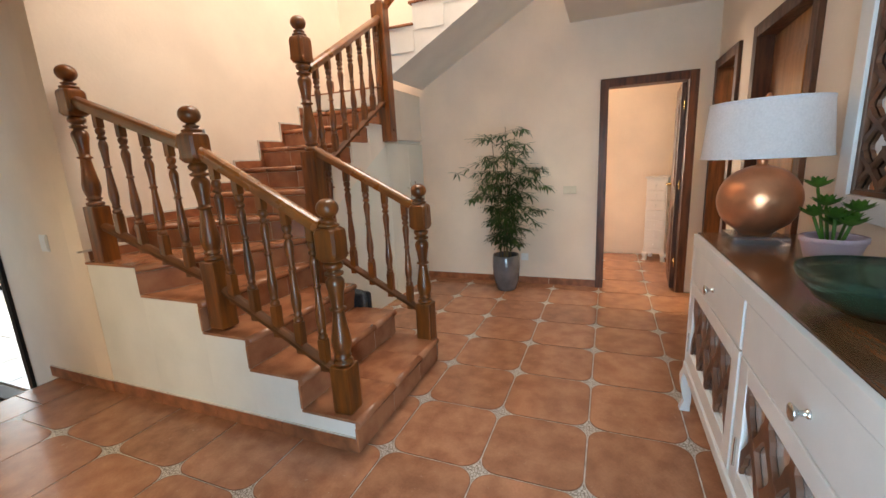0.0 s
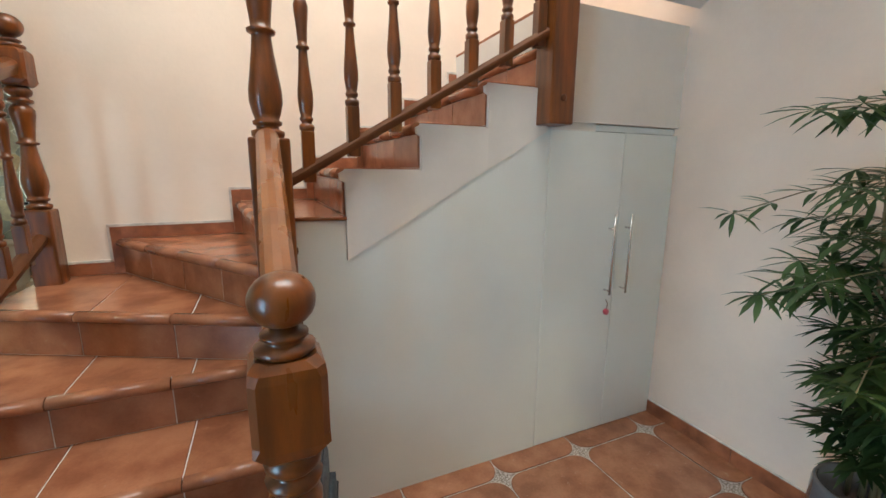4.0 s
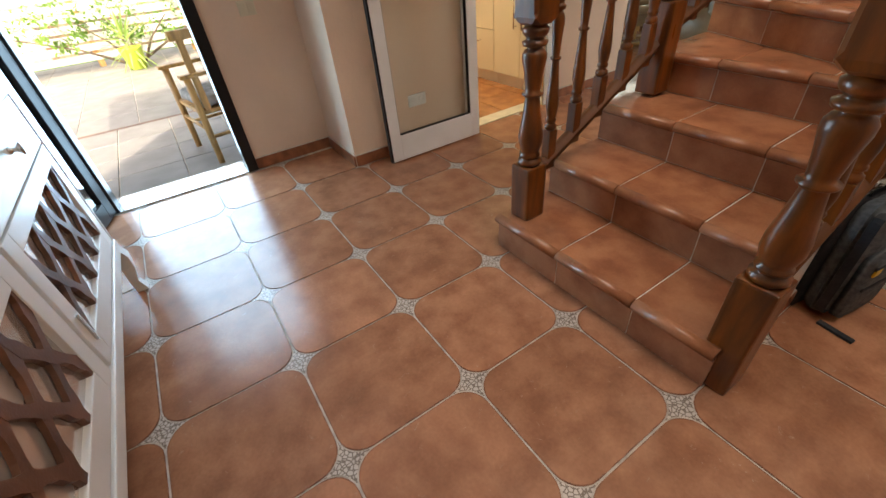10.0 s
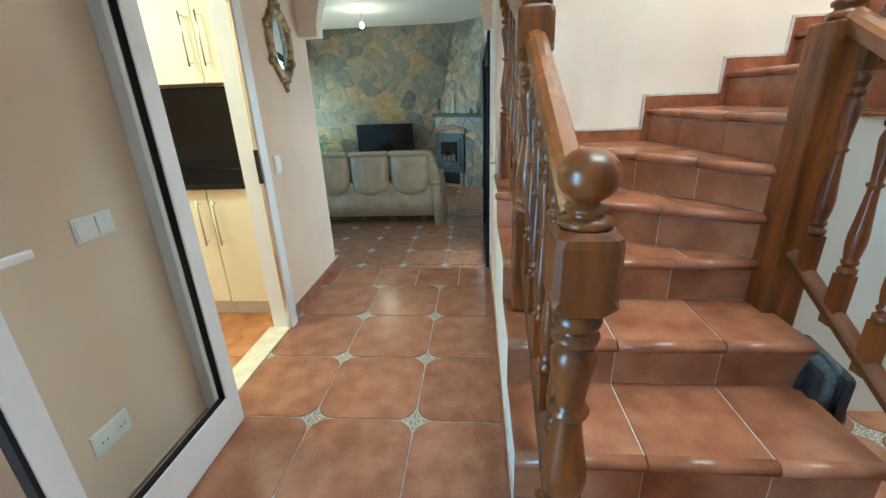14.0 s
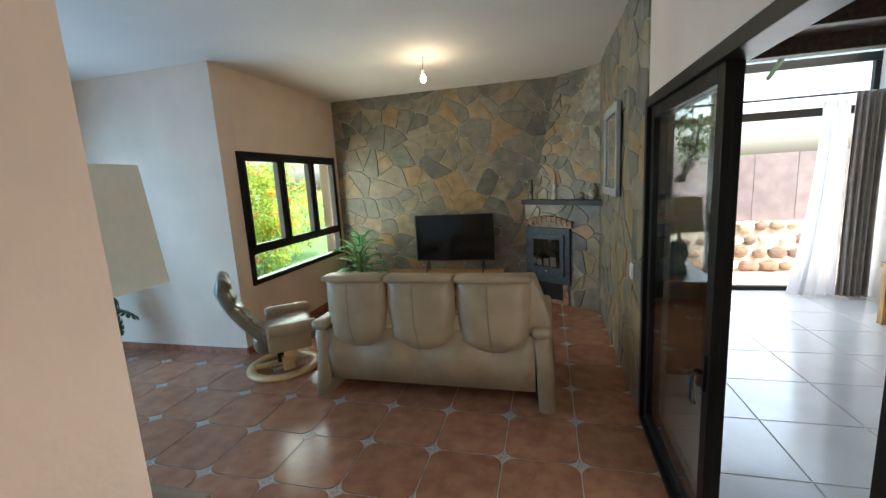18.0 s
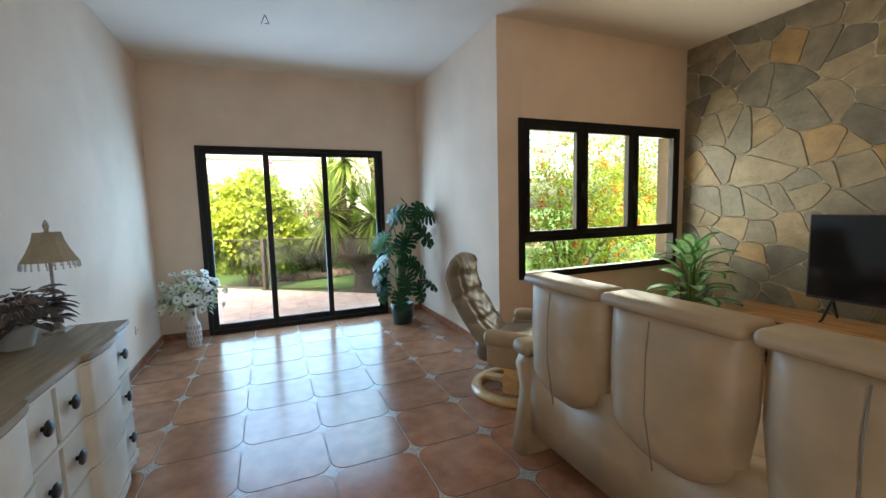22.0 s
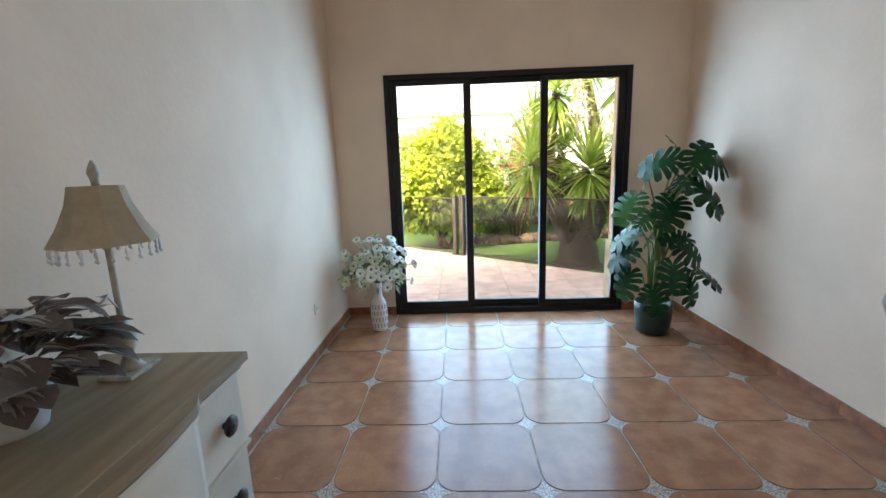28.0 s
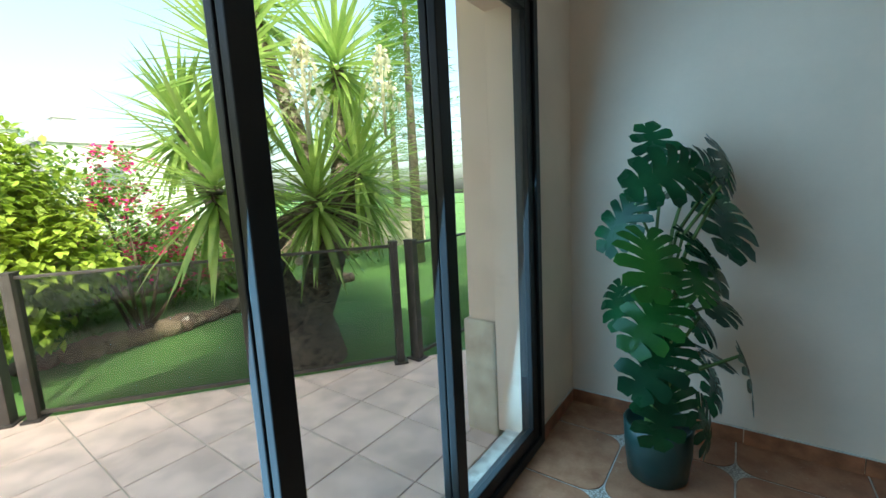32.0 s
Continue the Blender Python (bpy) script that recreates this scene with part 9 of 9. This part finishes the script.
for k, (x, y) in enumerate(((-9.0, 10.8), (-11.5, 13.0))):
    t = thing("conifer_tree", "tall feathery conifer behind the garden", "tree", "conifers", at=(x, y, -0.5))
    part("trunk", tube(bmesh.new(), [(0, 0, -0.05), (0, 0, 6.2)], 0.13, 8, taper=0.03), BARK, t)
    bm = bmesh.new()
    rng = random.Random(k)
    for j in range(22):
        z = 0.9 + j * 0.24
        for i in range(7):
            a = i * 0.9 + j * 0.5 + rng.uniform(-0.2, 0.2)
            R = (1.9 - z * 0.27) * rng.uniform(0.8, 1.1)
            for s in range(9):
                c = Vector((math.cos(a) * R * (s + 1) / 9, math.sin(a) * R * (s + 1) / 9, z + 0.1 * s / 9))
                for sd in (-1, 1):
                    leaf(bm, c, (math.cos(a + sd * 0.9), math.sin(a + sd * 0.9), 0.25), 0.24, 0.05, 0.3, 2)
    part("crown", bm, HEDGE, t)

rng = random.Random(31)
for k in range(26):
    y = 4.9 + k * 0.16 + rng.uniform(-0.05, 0.05)
    r = rng.uniform(0.09, 0.17)
    bm = bmesh.new()
    bmesh.ops.create_icosphere(bm, subdivisions=2, radius=r)
    for v in bm.verts:
        v.co *= 1 + 0.22 * math.sin(v.co.x * 31 + k) * math.cos(v.co.y * 27 + k * 2) + rng.uniform(-0.04, 0.04)
        v.co.z *= 0.75
    ob = part("border_rock", bm, ROCK, None)
    ob.location = (-8.95 + 0.22 * math.sin(y * 1.4), y, -0.50 + r * 0.5)
    tagged(ob, "rough brown rock edging the lawn", "rock", "border rocks")

# low stone wall that closes the garden
gw = tagged(new("garden_wall"), "low dark stone wall behind the garden", "garden wall", "", "structure")
part("mortar", boxm(-11.6, -11.35, -4.0, 14.0, -0.55, 0.55), MORTAR, gw)
crazy_paving(gw, (-11.35, -2.0, -0.5), (0, 1, 0), (0, 0, 1), (1, 0, 0), 14.0, 1.0, 110, 21, ROCK)


def white_house(at, w, d, h, chimney, windows, turn=0.0, label="white flat-roofed house beyond the garden", paint=None):
    paint = paint or RENDER_WHITE
    o = thing("white_house", label, "house", "white houses", at=at, turn=turn)
    part("wall", boxm(-d, 0, 0, w, -0.1, h), paint, o)
    bm = boxm(-d - 0.15, 0.15, -0.15, w + 0.15, h, h + 0.28, 0.02)
    part("roof", bm, ROOF_GREY, o, "grey flat roof edge")
    for y in chimney:
        bm = boxm(-1.4, -0.6, y, y + 0.9, h + 0.28, h + 1.35, 0.02)
        box(bm, -1.5, -0.5, y - 0.1, y + 1.0, h + 1.35, h + 1.5, 0.02)
        part("chimney", bm, RENDER_WHITE, o)
    for y, z, ww, hh in windows:
        wi = part("window", boxm(-0.05, 0.03, y, y + ww, z, z + hh), RENDER_WHITE, o)
        part("pane", boxm(0.03, 0.045, y + 0.06, y + ww - 0.06, z + 0.06, z + hh - 0.06), DARK_PANE, wi)


white_house((-30, -6, -0.5), 14.5, 8, 5.15, (11.6,), ((2, 3, 1.4, 1.2), (6, 3, 1.4, 1.2), (10, 3, 1.4, 1.2)))
white_house((-32, 9.5, -0.5), 12, 8, 4.95, (0.8,), ((2, 2.6, 1.4, 1.2), (6, 2.6, 1.4, 1.2)))

# added slab, out of view, that keeps sun off the terrace; it spans the corner between the kitchen wing and the living
# room
slab("eave_south_west", -4.64, -2.6, 0.9, LS - 0.15, 2.63, 2.83, RENDER_WHITE, "white flat roof edge outside the living room")

# house corner pillar beside the sliding doors
pl = thing("porch_pillar", "pale plastered pillar with a stone-faced foot", "pillar", at=(-4.722, 6.25, -0.44))
part("shaft", boxm(-0.085, 0.085, -0.11, 0.11, 0.67, 3.0, 0.008), PLASTER, pl)
# the eave above is added out of view, to shade pillar and terrace
part("beam", boxm(-0.62, 0.15, -4.4, 0.35, 3.0, 3.16, 0.01), RENDER_WHITE, pl, "white eave carried by the pillar")
part("foot", boxm(-0.11, 0.085, -0.13, 0.13, -0.08, 0.67, 0.015), FACADE, pl, "stone-faced foot")

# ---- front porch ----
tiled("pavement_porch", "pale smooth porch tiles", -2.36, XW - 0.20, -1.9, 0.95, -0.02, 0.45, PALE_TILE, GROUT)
slab("porch_step_edge", -2.42, -2.36, -1.9, 0.95, -0.50, -0.02, mat("dark_edge_tile", (0.16, 0.09, 0.06), 0.6), "dark tiled edge of the porch")
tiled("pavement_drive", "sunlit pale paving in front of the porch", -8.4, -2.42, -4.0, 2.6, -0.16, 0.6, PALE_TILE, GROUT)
slab("porch_soffit", -2.5, XW - 0.20, -1.9, 3.0, 2.55, 2.7, RENDER_WHITE, "white porch soffit")
fw = tagged(new("wall_porch_facade"), "stone-faced porch wall of pale sandstone pieces", "stone wall", "", "structure")
part("mortar", boxm(-2.8, XW - 0.20, 0.95, 1.06, -0.05, 2.55), MORTAR, fw)
crazy_paving(fw, (-2.8, 0.955, -0.02), (1, 0, 0), (0, 0, 1), (0, -1, 0), 2.27, 2.55, 90, 17, FACADE)
wall("wall_kitchen_outside", "x", -2.8, -2.69, 1.06, 3.42, -0.5, 2.7, material=RENDER_WHITE, label="white rendered outside wall of the kitchen")
wp = part("wall_plate_ornament", lathe(bmesh.new(), [(0, 0.15), (0.012, 0.165), (0.03, 0.16), (0.018, 0.11), (0.012, 0.02)], 24), mat("blue_white_ceramic", (0.55, 0.58, 0.62), 0.2, var=0.4, scale=14, bump=0.02))
wp.matrix_world = pose(-1.45, 0.93, 1.55, 90, 0, 0)
tagged(wp, "round ceramic plate hung on the stone porch wall", "plate")


def porch_chair():
    c = thing("porch_armchair", "light wooden porch armchair with a grey cushion", "chair", at=(-1.02, 0.36, -0.02), turn=10)
    s = 0.27
    for x in (-s, s):
        for y in (-s, s):
            part("leg", tube(bmesh.new(), [(x, y, 0), (x * 0.97, y * 0.97, 0.62)], 0.022, 8, taper=0.025), PINE_WOOD, c)
        part("armrest", boxm(x - 0.035, x + 0.035, -s - 0.04, s + 0.04, 0.615, 0.64, 0.008), PINE_WOOD, c)
        part("stretcher", tube(bmesh.new(), [(x, -s, 0.2), (x, s, 0.2)], 0.013, 8), PINE_WOOD, c)
    part("stretcher", tube(bmesh.new(), [(-s, -s, 0.26), (s, -s, 0.26)], 0.013, 8), PINE_WOOD, c)
    part("seat", boxm(-s, s, -s, s, 0.36, 0.39, 0.008), PINE_WOOD, c)
    part("cushion", rbox(bmesh.new(), -s + 0.03, s - 0.03, -s + 0.02, s - 0.02, 0.39, 0.47, 0.03), mat("grey_cushion_cloth", (0.30, 0.30, 0.31), 0.9, var=0.15, scale=20, bump=0.3, bscale=300), c, "grey cloth cushion")
    for k in range(5):
        y = -s + 0.06 + k * (2 * s - 0.12) / 4
        part("back_slat", boxm(s - 0.02, s + 0.005, y - 0.022, y + 0.022, 0.39, 0.86, 0.005), PINE_WOOD, c)
    part("top_rail", boxm(s - 0.03, s + 0.012, -s, s, 0.84, 0.90, 0.01), PINE_WOOD, c)


porch_chair()

# slatted fence with plants, pot and house beyond the drive
fe = thing("slatted_fence", "pale wooden fence of horizontal slats with climbing plants", "fence", at=(-7.6, -4.0, -0.16))
for k in range(5):
    part("post", boxm(-0.05, 0.05, k * 1.6 - 0.05, k * 1.6 + 0.05, 0, 1.55, 0.006), PINE_WOOD, fe)
for k in range(9):
    part("slat", boxm(0.05, 0.075, -0.05, 6.45, 0.12 + k * 0.155, 0.23 + k * 0.155, 0.004), RENDER_WHITE, fe)
bush("climbing_plant", "green climbing plant along the slatted fence", (-7.15, -0.2, -0.16), [(0, 0, 0.75, 0.42), (0, 0.9, 0.7, 0.45), (0, -0.9, 0.8, 0.45), (0, 1.8, 0.75, 0.45), (0, -1.8, 0.7, 0.4)], 1900, 0.09, 0.05, HEDGE, 15)
pt = thing("flower_pot", "lime green plant pot with a small palm", "plant pot", at=(-6.6, -0.25, -0.16))
part("pot", lathe(bmesh.new(), pot_lathe(0.34, 0.13, 0.18), 24), mat("lime_glaze", (0.40, 0.52, 0.06), 0.3, var=0.1, bump=0.02), pt)
part("soil", lathe(bmesh.new(), [(0.29, 0.002), (0.30, 0.165), (0.302, 0.002)], 16), SOIL, pt)
bm = bmesh.new()
rosette(bm, (0, 0, 0.5), 46, 0.5, 77, 0.05)
part("leaves", bm, YUCCA, pt)
white_house((-13, -7, -0.5), 8.6, 6, 4.6, (), ((6.2, 1.9, 0.9, 1.1), (3, 1.9, 0.9, 1.1)), label="pale rendered house with a window beyond the drive", paint=mat("pale_grey_render", (0.23, 0.24, 0.24), 0.85, var=0.05, scale=1, bump=0.2))

# ---- covered terrace on the far side of the glass doors ----
WHITE_FLOOR = mat("glossy_white_floor_tile", (0.74, 0.74, 0.72), 0.16, var=0.03, scale=3, bump=0.02, rnd=0.02, coat=0.3)
tiled("floor_terrace", "glossy white terrace floor tiles", XR + 0.15, 4.75, 3.10, 9.45, GZ, 0.60, WHITE_FLOOR, mat("pale_grout", (0.66, 0.66, 0.64), 0.8))
wall("wall_terrace_east", "x", 4.75, 4.9, 3.10, 9.45, GZ - 0.1, 2.9, material=WHITE_PLASTER, label="white plastered wall of the covered terrace")
fr = thing("terrace_glazing", "dark aluminium glazing frame of the covered terrace", "glazing", at=(XR + 0.15, 9.45, GZ))
W = 4.75 - XR - 0.15
part("sill", boxm(0, W, -0.04, 0.04, 0, 0.06, 0.004), BLACK_ALU, fr)
part("transom", boxm(0, W, -0.035, 0.035, 2.26, 2.36, 0.004), BLACK_ALU, fr)
part("head", boxm(0, W, -0.035, 0.035, 2.86, 2.96, 0.004), BLACK_ALU, fr)
for x in (0.03, W * 0.44, W - 0.03):
    part("post", boxm(x - 0.03, x + 0.03, -0.03, 0.03, 0.06, 2.86, 0.004), BLACK_ALU, fr)
ROOF_WOOD = mat("dark_roof_boards", (0.055, 0.030, 0.020), 0.6, var=0.25, scale=4, bump=0.1, stretch=(6, 1, 6))
slab("ceiling_terrace", XR + 0.15, 4.9, 3.10, 8.9, 2.52, 2.62, ROOF_WOOD, "dark boarded terrace roof")
for k in range(5):
    b = part("roof_beam", boxm(XR + 0.15, 4.75, -0.05, 0.05, 2.36, 2.52, 0.006), ROOF_WOOD)
    b.location = (0, 4.2 + k * 0.95, 0)
    tagged(b, "dark wooden roof beam of the terrace", "beam", "terrace beams")
for k in range(3):
    b = part("rafter", tube(bmesh.new(), [(2.0 + k * 1.2, 8.0, 2.55), (2.4 + k * 1.2, 9.45, 2.42)], 0.03, 6), BLACK_ALU)
    tagged(b, "slim dark rafter under the glass roof", "rafter", "terrace rafters")
gr = part("glass_roof", boxm(XR + 0.15, 4.75, 8.9, 9.48, 2.60, 2.608), GLASS)
gr.visible_shadow = False
tagged(gr, "clear glass roof of the terrace", "glass roof")
tw = tagged(new("terrace_stone_wall"), "low wall of round brown stones with a mauve-grey panel fence", "stone wall", "", "structure")
part("mortar", boxm(0.5, 9.0, 10.75, 11.0, -0.55, 0.42), mat("pale_mortar", (0.58, 0.52, 0.44), 0.9, var=0.15, scale=10, bump=0.5, bscale=120), tw)
rng = random.Random(8)
for k in range(34):
    for j in range(4):
        bm = bmesh.new()
        r = rng.uniform(0.075, 0.125)
        bmesh.ops.create_icosphere(bm, subdivisions=2, radius=1)
        ax = (r * rng.uniform(1.0, 1.5), 0.06, r * rng.uniform(0.7, 0.95))
        for v in bm.verts:
            q = 1 + 0.12 * math.sin(v.co.x * 5 + k) * math.cos(v.co.z * 4 + j)
            v.co = Vector((v.co.x * ax[0] * q, v.co.y * ax[1], v.co.z * ax[2] * q))
        ob = part("stone", bm, ROCK if rng.random() < 0.6 else FACADE, tw)
        ob.location = (0.65 + k * 0.245 + (j % 2) * 0.12 + rng.uniform(-0.03, 0.03), 10.74, -0.30 + j * 0.215 + rng.uniform(-0.02, 0.02))
for k in range(14):
    part("panel", boxm(0.5 + k * 0.6, 0.5 + k * 0.6 + 0.595, 10.84, 10.88, 0.42, 1.50, 0.004), mat("mauve_grey_panel", (0.17, 0.14, 0.15), 0.7, var=0.08, scale=5, bump=0.1) if k == 0 else bpy.data.materials["mauve_grey_panel"], tw)
tiled("pavement_back", "pale pink paving behind the terrace", 0.8, 6.2, 9.53, 10.70, GZ - 0.04, 0.4, PINK_TILE, GROUT)


def curtain(name, label, x0, x1, y, z0, z1, folds, depth, material, flare=0.0):
    bm = bmesh.new()
    nx, nz = folds * 8, 14
    rows = []
    for j in range(nz + 1):
        t = j / nz
        w = x1 - x0
        row = []
        for i in range(nx + 1):
            s = i / nx
            x = x0 - flare * (1 - t) ** 2 * (1 - s) + w * s + flare * 0.2 * (1 - t) * math.sin(s * 9)
            row.append(bm.verts.new((x, y + depth * math.sin(s * folds * 2 * math.pi + 0.6 * math.sin(t * 3)) * (1 - 0.35 * t) + 0.02 * math.sin(s * 17), z0 + (z1 - z0) * t)))
        rows.append(row)
    for a, b in zip(rows, rows[1:]):
        for i in range(nx):
            bm.faces.new((a[i], a[i + 1], b[i + 1], b[i])).smooth = True
    ob = part(name, bm, material)
    tagged(ob, label, "curtain")


curtain("sheer_curtain", "sheer white curtain pooling on the terrace floor", 4.10, 4.36, 9.22, GZ + 0.005, 2.05, 6, 0.035, leaf_mat("sheer_white_voile", (0.80, 0.81, 0.84), (0.76, 0.77, 0.80), 0.8, 0.0), 0.24)
curtain("grey_curtain", "grey-brown curtain hanging beside the glazing", 4.38, 4.68, 9.15, GZ + 0.01, 2.12, 5, 0.045, mat("grey_brown_curtain", (0.36, 0.32, 0.29), 0.9, var=0.08, scale=10, bump=0.2, bscale=300))
rod = part("curtain_rod", tube(bmesh.new(), [(1.7, 9.2, 2.12), (4.74, 9.2, 2.12)], 0.014, 8), BLACK_ALU)
tagged(rod, "slim dark metal curtain rod", "curtain rod")
wp = part("wall_plate_ornament", lathe(bmesh.new(), [(0, 0.12), (0.01, 0.135), (0.03, 0.13), (0.018, 0.09), (0.012, 0.02)], 24), BARK)
wp.matrix_world = pose(4.735, 8.3, 1.35, 0, -90, 0)
tagged(wp, "round dark ornament on the terrace wall", "ornament")
tb = thing("side_table", "warm brown wooden side table on the terrace", "table", at=(4.45, 7.9, GZ))
part("tabletop", boxm(-0.28, 0.28, -0.3, 0.3, 0.60, 0.65, 0.006), PINE_WOOD, tb)
for x in (-0.23, 0.23):
    for y in (-0.25, 0.25):
        part("leg", boxm(x - 0.035, x + 0.035, y - 0.035, y + 0.035, 0, 0.60, 0.005), PINE_WOOD, tb)


def terrace_chest():
    c = thing("terrace_chest", "dark brown wooden chest against the terrace wall", "chest", at=(1.66, 7.0, GZ))
    part("body", boxm(0, 0.40, -0.5, 0.5, 0.10, 0.84, 0.006), DARK_WOOD, c)
    part("top", boxm(-0.01, 0.43, -0.53, 0.53, 0.84, 0.87, 0.006), DARK_WOOD, c)
    for x in (0.04, 0.36):
        for y in (-0.45, 0.45):
            part("foot", boxm(x - 0.03, x + 0.03, y - 0.03, y + 0.03, 0, 0.10, 0.006), DARK_WOOD, c)
    for k in range(3):
        d = part("drawer", boxm(0.40, 0.415, -0.46, 0.46, 0.14 + k * 0.23, 0.35 + k * 0.23, 0.004), DARK_WOOD, c)
        part("knob", lathe(bmesh.new(), [(0, 0.012), (0.02, 0.016), (0.03, 0.006)], 10, pose(0.415, 0, 0.245 + k * 0.23, 0, 90, 0)), BRASS, d)
    l = thing("table_lamp", "table lamp with a beige drum shade and green glazed foot", "lamp", at=(1.88, 6.75, GZ + 0.87))
    part("foot", lathe(bmesh.new(), [(0, 0.07), (0.02, 0.075), (0.09, 0.05), (0.17, 0.085), (0.25, 0.06), (0.30, 0.015), (0.38, 0.012)], 18), mat("green_glaze", (0.05, 0.11, 0.08), 0.25, var=0.3, bump=0.02), l)
    part("shade", lathe(bmesh.new(), [(0.36, 0.17), (0.62, 0.15)], 24, cap=False), mat("beige_shade", (0.50, 0.42, 0.28), 0.8, var=0.05, bump=0.2, bscale=300), l)


terrace_chest()
hp = bush("hanging_plant", "trailing green plant hung under the terrace roof", (2.32, 8.0, 1.25), [(0, 0, 0.45, 0.16), (0.03, 0, 0.65, 0.14), (0, 0.02, 0.25, 0.12)], 420, 0.07, 0.035, HEDGE, 40, category="plant", stems=3)
part("cord", tube(bmesh.new(), [(0, 0, 1.272), (0, 0, 0.2)], 0.005, 5), TWIG, hp)
bush("garden_tree_far", "leafy green trees beyond the panel fence", (4.0, 17.5, -0.5), [(0, 0, 1.2, 1.1), (-2.5, 0, 1.5, 1.2), (2.6, 0, 0.9, 1.0), (5, 0, 0.9, 1.0)], 2200, 0.25, 0.12, HEDGE, 44, category="tree")

# ---- skirtings ----
def skirting(name, p, q, z, inward, h=0.075, step=T):
    """Tile skirting along a wall from p to q; inward points into the room."""
    sk = tagged(new(name), "low terracotta tile skirting with a pale top line", "skirting", "", "structure")
    p, q, n = Vector((*p, z)), Vector((*q, z)), Vector((*inward, 0))
    d = (q - p).normalized()
    ln = (q - p).length
    k = max(1, round(ln / step))
    for i in range(k):
        a, b = p + d * (ln * i / k + 0.002), p + d * (ln * (i + 1) / k - 0.002)
        bm = bmesh.new()
        prism(bm, [(v.x, v.y) for v in (a, b, b + n * 0.011, a + n * 0.011)], z, z + h)
        part("skirting_tile", bm, SKIRT, sk)
    bm = bmesh.new()
    prism(bm, [(v.x, v.y) for v in (p, q, q + n * 0.008, p + n * 0.008)], z + h, z + h + 0.006)
    part("bead", bm, SKIRT_LINE, sk)
    return sk


skirting("baseboard", (XE, 0.055), (XE, 1.985), 0, (-1, 0))
skirting("baseboard", (XW, 0.32), (XW, 0.89), 0, (1, 0))
skirting("baseboard", (XW, 0.89), (XL, 0.89), 0, (0, -1))
skirting("baseboard", (XL, 0.89), (XL, 1.84), 0, (1, 0))
skirting("baseboard", (XL, 2.69), (XL, 3.67), 0, (1, 0))
skirting("baseboard", (XR, 2.95), (XR, 3.67), 0, (-1, 0))
skirting("baseboard", (SXL, 1.06), (SXL, 2.95), 0, (-1, 0))
skirting("baseboard", (SXR, 1.18), (SXR, 1.98), 0, (1, 0))
skirting("baseboard", (XW, YS), (2.48, YS), 0, (0, 1))
skirting("baseboard", (3.44, YS), (3.76, YS), 0, (0, 1))
skirting("baseboard", (LX, LS), (0.0, LS), GZ, (0, 1))
skirting("baseboard", (LX, LS), (LX, 4.03), GZ, (1, 0))
skirting("baseboard", (LX, 6.13), (LX, LN), GZ, (1, 0))
skirting("baseboard", (LX, LN), (WX, LN), GZ, (0, -1))
skirting("baseboard", (WX, LN), (WX, SY), GZ, (1, 0))

# ---- floor tiles, last ----
floor_field("floor_hall", "glazed terracotta floor tiles with pale star inlays", X0, Y0, 0.0, -7, 4, -2, 7, lambda x, y: (x < 0.0 and y > 0.95) or (x > 1.6 and y > 2.2))
floor_field("floor_far_room", "glazed terracotta floor tiles with pale star inlays", X0, Y0, 0.0, 4, 9, -3, 4)
floor_field("floor_living", "glazed terracotta floor tiles with pale star inlays", GX, GY, GZ, -12, 1, -2, 10, lambda x, y: x < -2.55 and y > 6.9, (LX - 0.12, XR + 0.1, LS - 0.1, SY + 0.05))
